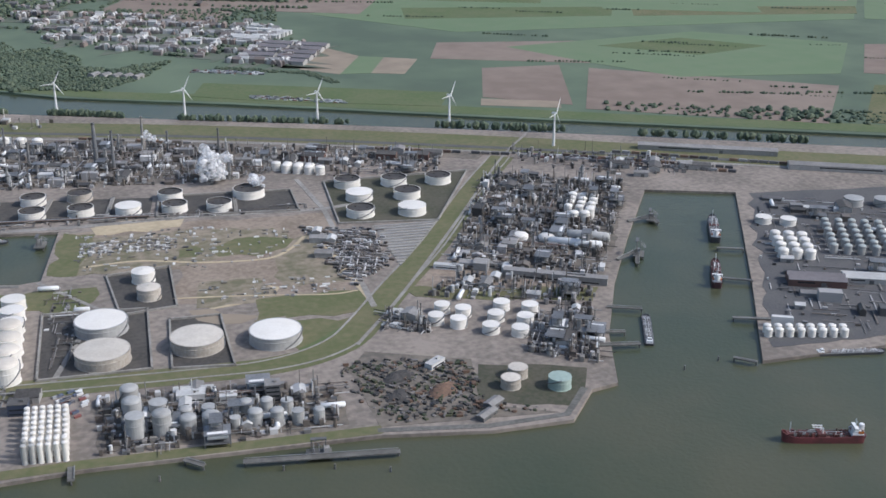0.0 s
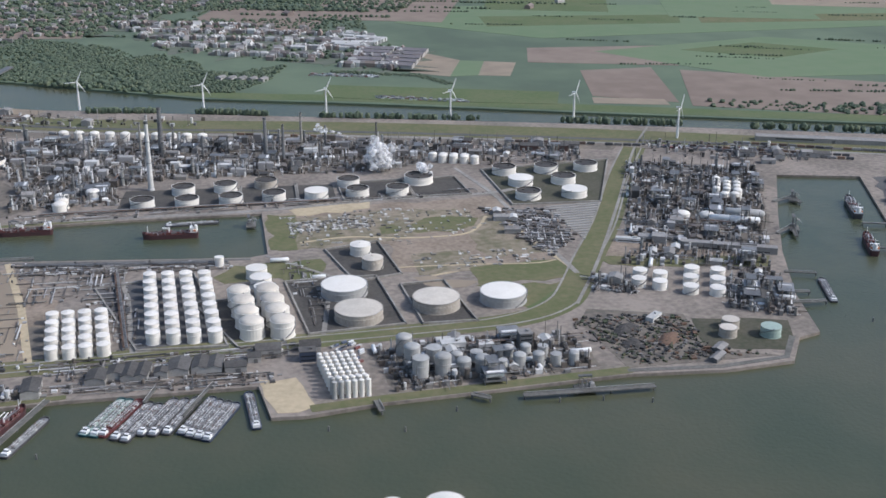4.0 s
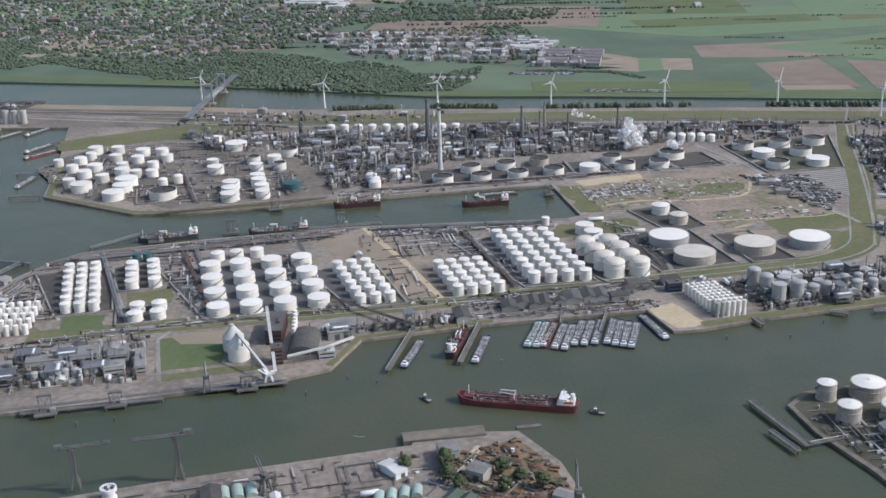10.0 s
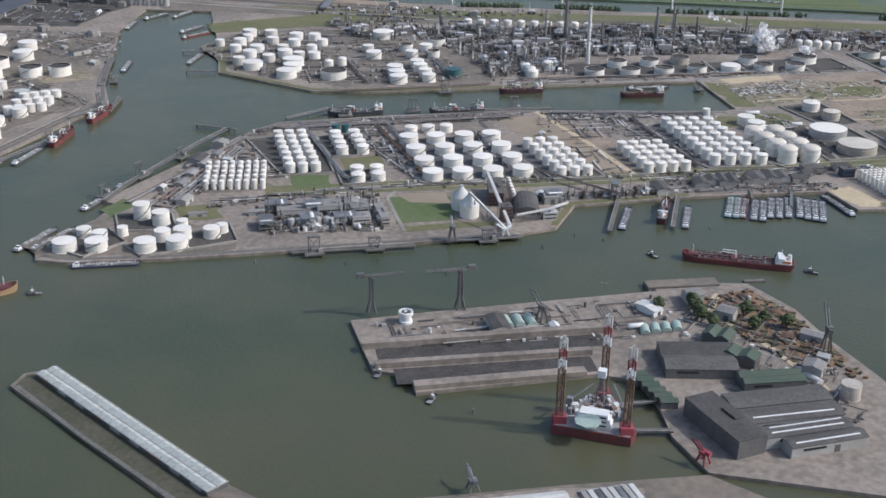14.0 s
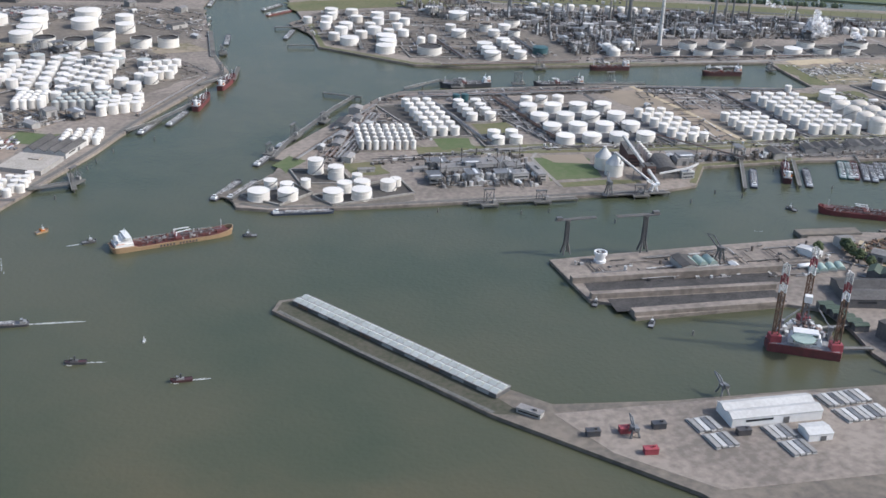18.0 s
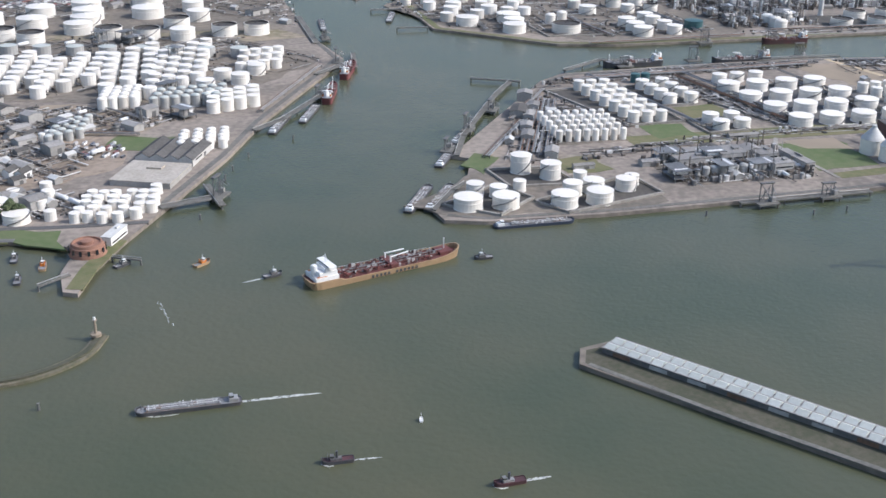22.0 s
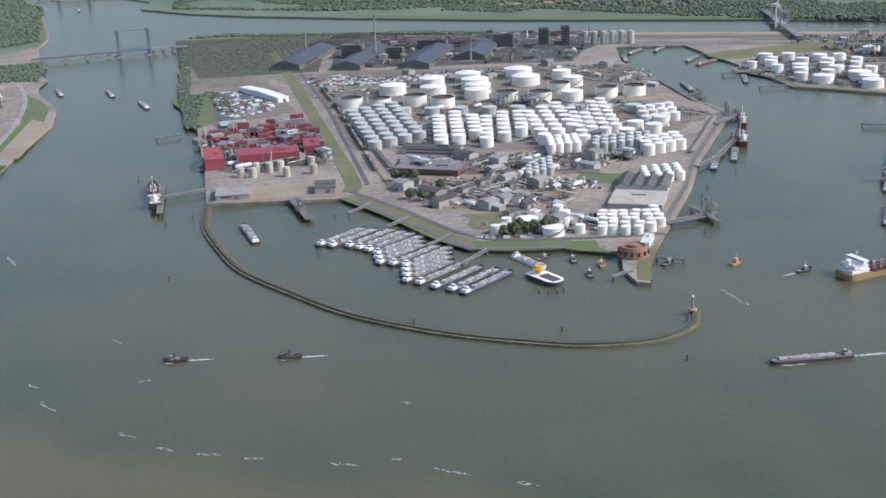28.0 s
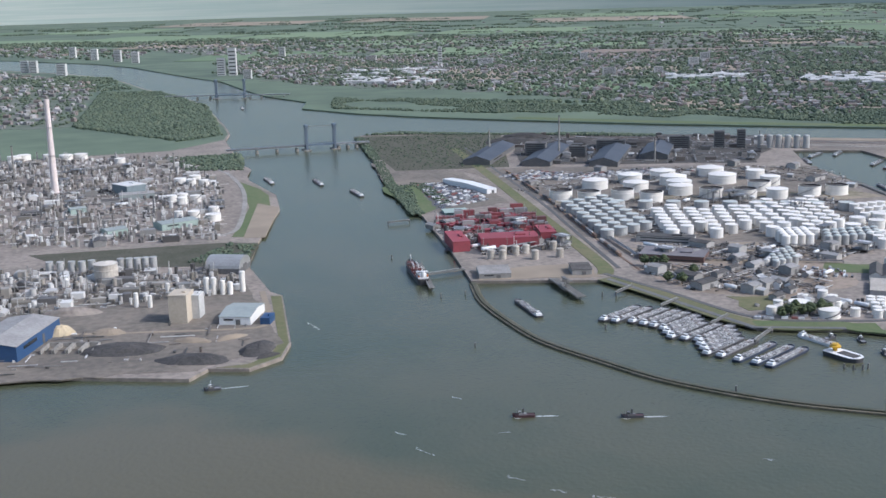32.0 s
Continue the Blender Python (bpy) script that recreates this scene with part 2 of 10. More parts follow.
o_map.inputs["From Min"].default_value, o_map.inputs["From Max"].default_value, o_map.inputs["To Max"].default_value = 0.30, 0.52, 0.85
o_nt.links.new(o_nt.nodes.new("ShaderNodeNewGeometry").outputs["Position"], o_noise.inputs["Vector"])
o_nt.links.new(o_noise.outputs["Fac"], o_map.inputs["Value"])
o_nt.links.new(o_map.outputs[0], o_nt.nodes["Principled BSDF"].inputs["Alpha"])
# narrow range of tones: haze over the town put into the colours
M_TOWN = island_mat("town roofs and walls", [(0.21, 0.175, 0.155), (0.24, 0.235, 0.23), (0.19, 0.18, 0.17), (0.35, 0.342, 0.335), (0.22, 0.18, 0.16), (0.17, 0.165, 0.16), (0.20, 0.175, 0.165), (0.26, 0.255, 0.25)])
M_TANKROWS = island_mat("white tank paint of the rows", [(0.77, 0.745, 0.695), (0.67, 0.64, 0.59), (0.79, 0.765, 0.715), (0.60, 0.565, 0.51), (0.73, 0.705, 0.655), (0.77, 0.75, 0.70), (0.53, 0.51, 0.47)], 0.45)
# crown greens lightened and blued, with haze put into them
M_WOOD = island_mat("woodland crowns", [(0.078, 0.106, 0.070), (0.092, 0.118, 0.076), (0.062, 0.088, 0.060), (0.112, 0.135, 0.086), (0.084, 0.110, 0.074)], 0.95)
M_PARK = island_mat("parked vehicles", [(0.62, 0.62, 0.61), (0.75, 0.75, 0.74), (0.12, 0.12, 0.13), (0.32, 0.33, 0.34), (0.22, 0.22, 0.23), (0.12, 0.14, 0.19), (0.45, 0.44, 0.43), (0.22, 0.09, 0.08)], 0.4)
M_SCRAP = island_mat("scrap and weeds", [(0.15, 0.095, 0.065), (0.12, 0.08, 0.06), (0.07, 0.08, 0.045), (0.22, 0.20, 0.18), (0.19, 0.11, 0.065), (0.085, 0.092, 0.05), (0.06, 0.055, 0.05), (0.09, 0.095, 0.055)], 0.9)
M_REDROWS = island_mat("red works steel", [(0.21, 0.055, 0.06), (0.16, 0.06, 0.06), (0.24, 0.10, 0.10), (0.22, 0.21, 0.21), (0.12, 0.05, 0.05), (0.12, 0.11, 0.11), (0.30, 0.29, 0.28)], 0.6)
M_DARKSCRAP = island_mat("dark scrap", [(0.06, 0.058, 0.055), (0.09, 0.085, 0.08), (0.05, 0.062, 0.038), (0.12, 0.105, 0.09), (0.07, 0.075, 0.045), (0.17, 0.16, 0.15), (0.13, 0.085, 0.06), (0.045, 0.045, 0.045)], 0.9)
M_WAGON = island_mat("rail wagon paint", [(0.20, 0.19, 0.18), (0.14, 0.10, 0.08), (0.34, 0.33, 0.32), (0.24, 0.16, 0.11), (0.10, 0.10, 0.105)], 0.7)
M_CLUTTER = island_mat("plant clutter", [(0.20, 0.195, 0.19), (0.10, 0.098, 0.095), (0.36, 0.35, 0.34), (0.15, 0.13, 0.11), (0.60, 0.59, 0.57), (0.06, 0.058, 0.056), (0.24, 0.225, 0.205), (0.13, 0.11, 0.095)], 0.6)

M_PALECLUTTER = island_mat("pale plant clutter", [(0.42, 0.41, 0.39), (0.24, 0.235, 0.22), (0.64, 0.625, 0.59), (0.13, 0.125, 0.12), (0.32, 0.295, 0.255), (0.18, 0.165, 0.14), (0.08, 0.076, 0.073), (0.50, 0.485, 0.46)], 0.55)
M_HALLROOF = mat("brown-grey hall roof", (0.20, 0.185, 0.19), 0.8, second=(0.15, 0.14, 0.145), big=0.1, small=0.8, amount=0.8)
M_SCRAPEARTH = mat("rust-stained earth", (0.26, 0.165, 0.10), 0.95, second=(0.12, 0.10, 0.06), big=0.2, small=1.4, amount=1.0, bump=0.5)
M_DARKGREEN = mat("dark green roof sheet", (0.055, 0.085, 0.062), 0.75, second=(0.085, 0.105, 0.08), big=0.2, small=1.5, amount=0.8)
M_BEIGE = mat("beige plaster", (0.52, 0.455, 0.36), 0.85, second=(0.43, 0.37, 0.29), big=0.3, small=1.5, amount=0.8)
M_MOLE = mat("weedy brown stone", (0.175, 0.155, 0.115), 0.95, second=(0.095, 0.095, 0.06), big=0.25, small=1.2, amount=1.0, bump=0.5)
M_DIRT = mat("bare brown earth", (0.32, 0.26, 0.205), 0.95, second=(0.205, 0.165, 0.125), big=0.09, small=0.7, amount=1.0, bump=0.5)
M_SAGE = mat("muted green sheet", (0.31, 0.345, 0.33), 0.6, second=(0.24, 0.27, 0.26), big=0.2, small=1.2, amount=0.7)
M_SEAGREY = mat("blue-grey cladding", (0.19, 0.235, 0.25), 0.6, second=(0.15, 0.185, 0.20), big=0.2, small=1.2, amount=0.7)
M_BLUSH = mat("weathered pinkish white paint", (0.70, 0.615, 0.58), 0.6, second=(0.60, 0.52, 0.485), big=0.2, small=1.0, amount=0.7)
# blue-black because cloud shade is put into the roof colour
M_SHADEROOF = mat("roof sheet in painted cloud shade", (0.052, 0.062, 0.078), 0.6, second=(0.075, 0.085, 0.10), big=0.1, small=0.9, amount=0.9)


def water_material():
    m = mat("silty river water", (0.060, 0.073, 0.043), 0.22, second=(0.088, 0.089, 0.053), big=0.007, small=0.03, amount=1.0, bump=0, spec=0.26)
    nt = m.node_tree
    b = nt.nodes["Principled BSDF"]
    geo = nt.nodes.new("ShaderNodeNewGeometry")

    def num(op, a, c):
        n = nt.nodes.new("ShaderNodeMath")
        n.operation = op
        for k, v in enumerate((a, c)):
            if isinstance(v, (int, float)):
                n.inputs[k].default_value = v
            else:
                nt.links.new(v, n.inputs[k])
        return n.outputs[0]

    # brown silt from the upper river lies south-west of the foam front
    xyz = nt.nodes.new("ShaderNodeSeparateXYZ")
    nt.links.new(geo.outputs["Position"], xyz.inputs[0])
    x, y = xyz.outputs[0], xyz.outputs[1]
    p, q = num("ADD", x, 421.0), num("ADD", x, 362.0)
    front = num("ADD", num("MULTIPLY", p, -1.068), num("MULTIPLY", num("MULTIPLY", p, q), 0.0026))
    front = num("MINIMUM", num("ADD", front, 249.0), 300.0)
    wob = nt.nodes.new("ShaderNodeTexNoise")
    wob.inputs["Scale"].default_value, wob.inputs["Detail"].default_value = 0.03, 6
    nt.links.new(geo.outputs["Position"], wob.inputs["Vector"])
    off = num("ADD", num("SUBTRACT", front, y), num("MULTIPLY", num("SUBTRACT", wob.outputs["Fac"], 0.5), 46.0))
    edge, west = nt.nodes.new("ShaderNodeMapRange"), nt.nodes.new("ShaderNodeMapRange")
    for node, lo, hi, src in ((edge, -3.0, 22.0, off), (west, -205.0, -255.0, x)):
        node.interpolation_type = "SMOOTHSTEP"
        node.inputs["From Min"].default_value, node.inputs["From Max"].default_value = lo, hi
        nt.links.new(src, node.inputs["Value"])
    silt = nt.nodes.new("ShaderNodeMix")
    silt.data_type = "RGBA"
    silt.inputs["B"].default_value = (0.112, 0.098, 0.056, 1)
    nt.links.new(num("MULTIPLY", num("MULTIPLY", edge.outputs[0], west.outputs[0]), 0.9), silt.inputs["Factor"])
    nt.links.new(b.inputs["Base Color"].links[0].from_socket, silt.inputs["A"])
    nt.links.new(silt.outputs["Result"], b.inputs["Base Color"])
    w1 = nt.nodes.new("ShaderNodeTexNoise")
    w1.inputs["Scale"].default_value, w1.inputs["Detail"].default_value = 0.9, 7
    bp = nt.nodes.new("ShaderNodeBump")
    bp.inputs["Strength"].default_value, bp.inputs["Distance"].default_value = 0.35, 0.25
    nt.links.new(geo.outputs["Position"], w1.inputs["Vector"])
    nt.links.new(w1.outputs["Fac"], bp.inputs["Height"])
    nt.links.new(bp.outputs[0], b.inputs["Normal"])
    return m


M_WATER = water_material()
M_STEAM.node_tree.nodes["Principled BSDF"].inputs["Alpha"].default_value = 0.42
s_nt = M_STEAM.node_tree
s_bsdf, s_out = s_nt.nodes["Principled BSDF"], s_nt.nodes["Material Output"]
s_tl, s_tr = s_nt.nodes.new("ShaderNodeBsdfTranslucent"), s_nt.nodes.new("ShaderNodeBsdfTransparent")
s_tl.inputs["Color"].default_value = (0.97, 0.97, 0.97, 1)
s_m1, s_m2 = s_nt.nodes.new("ShaderNodeMixShader"), s_nt.nodes.new("ShaderNodeMixShader")
s_m1.inputs[0].default_value, s_m2.inputs[0].default_value = 0.42, 0.5
s_noise, s_map = s_nt.nodes.new("ShaderNodeTexNoise"), s_nt.nodes.new("ShaderNodeMapRange")
s_noise.inputs["Scale"].default_value, s_noise.inputs["Detail"].default_value = 0.55, 3
s_map.inputs["From Min"].default_value, s_map.inputs["From Max"].default_value, s_map.inputs["To Min"].default_value, s_map.inputs["To Max"].default_value = 0.35, 0.65, 0.06, 0.70
s_nt.links.new(s_nt.nodes.new("ShaderNodeNewGeometry").outputs["Position"], s_noise.inputs["Vector"])
s_nt.links.new(s_noise.outputs["Fac"], s_map.inputs["Value"])
s_nt.links.new(s_map.outputs[0], s_m1.inputs[0])
s_nt.links.new(s_map.outputs[0], s_bsdf.inputs["Alpha"])
s_nt.links.new(s_tr.outputs[0], s_m1.inputs[1])
s_nt.links.new(s_tl.outputs[0], s_m1.inputs[2])
s_nt.links.new(s_bsdf.outputs[0], s_m2.inputs[1])
s_nt.links.new(s_m1.outputs[0], s_m2.inputs[2])
s_nt.links.new(s_m2.outputs[0], s_out.inputs["Surface"])
M_BRIDGE = mat("blue-grey bridge steel", (0.15, 0.19, 0.24), 0.6, 0.1, second=(0.11, 0.14, 0.17), amount=0.6)


# ---- mesh helpers ----
def part(name, bm, material, parent, label=""):
    me = bpy.data.meshes.new(name)
    bm.to_mesh(me)
    bm.free()
    me.materials.append(material)
    ob = new(name, me)
    ob.parent = parent
    return tagged(ob, label)


def solid(name, bm, material, label, category, group="", kind=""):
    ob = part(name, bm, material, None)
    return tagged(ob, label, category, group, kind)


def thing(name, label, category, group="", m=None):
    ob = new(name)
    ob.empty_display_size = 0.2
    if m is not None:
        ob.matrix_basis = m
    return tagged(ob, label, category, group)


def box(bm, x, y, z, sx, sy, sz, rz=0.0):
    """A box on its base at z."""
    r = bmesh.ops.create_cube(bm, size=1.0, matrix=Matrix.Translation((x, y, z + sz / 2)) @ Matrix.Rotation(rz, 4, "Z") @ Matrix.Diagonal((sx, sy, sz, 1)))
    return r["verts"]


def cyl(bm, x, y, z, r, h, n=20, r2=None):
    r2 = r if r2 is None else r2
    bmesh.ops.create_cone(bm, cap_ends=True, segments=n, radius1=r, radius2=r2, depth=h, matrix=Matrix.Translation((x, y, z + h / 2)))


def tube(bm, a, b, r, n=6):
    """A straight round bar from a to b."""
    a, b = Vector(a), Vector(b)
    d = b - a
    if d.length < 1e-4:
        return
    q = d.to_track_quat("Z", "Y").to_matrix().to_4x4()
    bmesh.ops.create_cone(bm, cap_ends=True, segments=n, radius1=r, radius2=r, depth=d.length, matrix=Matrix.Translation((a + b) / 2) @ q)


def lathe(bm, profile, n=28, smooth=False):
    """A turned body from (radius, height) pairs, bottom to top."""
    rings = []
    for r, z in profile:
        if r < 1e-4:
            rings.append([bm.verts.new((0, 0, z))])
        else:
            rings.append([bm.verts.new((r * math.cos(2 * math.pi * k / n), r * math.sin(2 * math.pi * k / n), z)) for k in range(n)])
    for a, b in zip(rings, rings[1:]):
        for k in range(n):
            j = (k + 1) % n
            if len(a) == 1 and len(b) > 1:
                f = bm.faces.new((a[0], b[j], b[k]))
            elif len(b) == 1 and len(a) > 1:
                f = bm.faces.new((a[k], a[j], b[0]))
            elif len(a) > 1:
                f = bm.faces.new((a[k], a[j], b[j], b[k]))
            else:
                continue
            f.smooth = smooth
    return bm


def slab(points, z0, z1):
    """An upright-sided slab over an outline."""
    bm = bmesh.new()
    area = sum(a[0] * b[1] - b[0] * a[1] for a, b in zip(points, points[1:] + points[:1]))
    pts = points if area > 0 else points[::-1]
    top = [bm.verts.new((x, y, z1)) for x, y in pts]
    low = [bm.verts.new((x, y, z0)) for x, y in pts]
    n = len(pts)
    for tri in tessellate_polygon([[Vector((x, y, 0)) for x, y in pts]]):
        f = bm.faces.new([top[k] for k in tri])
        f.normal_update()
        if f.normal.z < 0:
            f.normal_flip()
    for k in range(n):
        bm.faces.new((low[k], low[(k + 1) % n], top[(k + 1) % n], top[k]))
    return bm


def patch(name, points, z, material, label, category="ground", kind="structure", rough=0.0):
    """A thin layer of another surface on the ground."""
    pts, n = [], 0
    for a, b in zip(points, points[1:] + points[:1]):
        a, b = Vector(a), Vector(b)
        n = max(1, min(14, int((b - a).length / 4)))
        side = Vector((a.y - b.y, b.x - a.x)).normalized()
        pts += [tuple(a.lerp(b, k / n) + side * (rough * noise.noise((a.x + 3.7 * k, b.y, 0.5)) if k else 0.0)) for k in range(n)]
    return solid(name, slab(pts, z - 0.3, z), material, label, category, kind=kind)


def ribbon(points, width, z0, z1):
    """A slab of even width along a line."""
    bm = bmesh.new()
    pts = [Vector(p) for p in points]
    rows = []
    for k, p in enumerate(pts):
        d = (pts[min(k + 1, len(pts) - 1)] - pts[max(k - 1, 0)]).normalized()
        s = Vector((-d.y, d.x)) * width / 2
        rows.append([bm.verts.new((*(p + s), z0)), bm.verts.new((*(p + s), z1)), bm.verts.new((*(p - s), z1)), bm.verts.new((*(p - s), z0))])
    for a, b in zip(rows, rows[1:]):
        for i in range(3):
            bm.faces.new((a[i], b[i], b[i + 1], a[i + 1]))
    bm.faces.new(rows[0])
    bm.faces.new(rows[-1][::-1])
    bmesh.ops.recalc_face_normals(bm, faces=bm.faces)
    return bm


def curve(points, n=8):
    """More points along a smooth line through the given ones."""
    p = [Vector(q) for q in points]
    p = [2 * p[0] - p[1]] + p + [2 * p[-1] - p[-2]]
    out = []
    for a, b, c, d in zip(p, p[1:], p[2:], p[3:]):
        for k in range(n):
            t = k / n
            out.append(0.5 * (2 * b + (c - a) * t + (2 * a - 5 * b + 4 * c - d) * t * t + (3 * b - a - 3 * c + d) * t**3))
    return [tuple(v) for v in out] + [tuple(p[-2])]


# ---- water and land ----
WATER = -0.8
bm = bmesh.new()
bmesh.ops.create_grid(bm, x_segments=8, y_segments=8, size=4800, matrix=Matrix.Translation((-100, 1500, WATER)))
solid("water", bm, M_WATER, "brown-green silty river water", "water", kind="structure")

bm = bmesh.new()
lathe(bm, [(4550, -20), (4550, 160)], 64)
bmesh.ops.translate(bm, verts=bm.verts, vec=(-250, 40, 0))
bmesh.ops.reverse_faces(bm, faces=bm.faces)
# streaked far country with the haze painted into its colour
M_FARHAZE = mat("painted distance haze", (0.37, 0.44, 0.41), 1.0, second=(0.46, 0.50, 0.46), big=1.0, small=2.2, amount=1.0, bump=0)
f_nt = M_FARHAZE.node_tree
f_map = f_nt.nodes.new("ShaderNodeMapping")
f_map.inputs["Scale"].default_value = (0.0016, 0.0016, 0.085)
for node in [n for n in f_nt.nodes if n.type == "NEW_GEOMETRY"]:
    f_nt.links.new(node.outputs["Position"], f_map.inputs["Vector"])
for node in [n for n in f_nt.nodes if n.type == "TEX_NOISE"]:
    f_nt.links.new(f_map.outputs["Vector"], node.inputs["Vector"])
for face in bm.faces:
    face.smooth = True
solid("backdrop", bm, M_FARHAZE, "pale green distance with painted haze", "backdrop", kind="structure")

MAINLAND = [(212, 257), (180, 224), (156, 198), (135, 172), (122, 151), (115, 151), (104, 142), (87, 146), (66, 155), (10, 170), (-8, 173), (-15, 176),
            (-12, 191), (-52, 205), (-86, 214), (-100, 202), (-115, 203), (-151, 213), (-198, 227), (-222, 236), (-229, 241), (-228, 246), (-213, 257),
            (-202, 271), (-205, 275), (-144, 320), (-133, 324), (-96, 315), (-53, 302), (15, 269), (21, 269), (33, 305), (-10, 320), (-45, 330),
            (-92, 346), (-109, 356), (-132, 396), (-118, 440), (-100, 507), (-127, 524), (-149, 486), (-176, 397), (-180, 373), (-194, 358)]
WESTLAND = [(-231, 322), (-250, 300), (-275, 275), (-287, 263), (-296, 253), (-302, 244), (-304, 246), (-302, 254), (-296, 264), (-305, 273),
            (-323, 283), (-331, 339), (-366, 355), (-357, 393), (-345, 451), (-333, 521), (-298, 686), (-291, 699), (-267, 700), (-187, 645), (-110, 575),
            (-35, 507), (56, 444), (118, 403), (192, 352), (245, 314), (323, 255), (900, -172), (1400, -540), (1000, -420), (500, -40), (330, 75), (192, 136),
            (158, 144), (188, 180), (237, 241)]
solid("ground", slab(MAINLAND + WESTLAND, -4, 0), M_LAND, "trodden grey-brown ground of the oil port with sheer quays", "ground", kind="structure")

FARLAND = [(1400, -500), (600, 75), (337, 267), (211, 363), (127, 429), (69, 470), (-13, 560), (-120, 655), (-186, 727), (-232, 783), (-258, 823), (-280, 878), (-264, 926),
           (-279, 995), (-281, 1063), (-279, 1192), (-294, 1269), (-312, 1392), (-327, 1505), (-360, 1621), (-407, 1706), (-458, 1815), (-800, 2050), (-1600, 2400), (-4600, 2800), (-4600, 4600), (3000, 4600), (4600, 3000), (4600, -500)]
solid("far_ground", slab(FARLAND, -4, 0), M_FARLAND, "green open polder country beyond the canal", "ground", kind="structure")
LEFTLAND = [(-384, 567), (-382, 524), (-388, 492), (-409, 435), (-419, 403), (-420, 369), (-417.9, 363.4), (-426.4, 319.8), (-430.9, 309.6), (-439.4, 304.7), (-447.7, 308.7), (-452.7, 303.4), (-480.4, 317.9), (-600, 372), (-1500, 600),
            (-4600, 900), (-4600, 2450), (-1600, 2100), (-800, 1780), (-480, 1580), (-408, 1437), (-374, 1338), (-363, 1249), (-357, 1142), (-345, 1063), (-338, 990), (-343, 884),
            (-352, 788), (-357, 749), (-366, 717), (-376, 620)]
solid("left_ground", slab(LEFTLAND, -4, 0), M_LAND, "ground of the works on the other river bank", "ground", kind="structure")
YARD = [(-172, 176), (-150, 171), (-100, 158), (-98, 163), (-77.5, 151.5), (-77, 136), (-81, 121), (-84, 103), (-100, 60), (-138.6, 92.6), (-137, 105), (-132.5, 115), (-130, 125), (-136, 131), (-173, 141), (-171, 148), (-177, 153)]
solid("yard_ground", slab(YARD, -4, 0), M_LAND, "brown ground of the shipyard with broken edges", "ground", kind="structure")
PIER = [(-244.6, 179.6), (-241.2, 183.6), (-235.2, 183), (-216.2, 127.2), (-212, 119), (-190, 109.5), (-164, 101), (-139, 92), (-116, 40), (-200, 40), (-206, 83), (-224.6, 121)]
# dark cinder tone also carries cloud shade painted into the quay
solid("pier_ground", slab(PIER, -4, 0), M_YARD, "low cargo quay with a long tongue into the river", "ground", kind="structure")
ISLE = [(-20, 130.5), (-12, 133.5), (-1, 130.5), (4.5, 122.5), (2.5, 108), (-4, 90), (-10, 60), (-36, 60), (-26, 100), (-24, 118)]
solid("isle_ground", slab(ISLE, -4, 0), M_YARD, "dark green tank yard at the water", "ground", kind="structure")

# ---- storage tanks ----
TANKS, STUFF, STUFF_TANKS = {}, [False], []


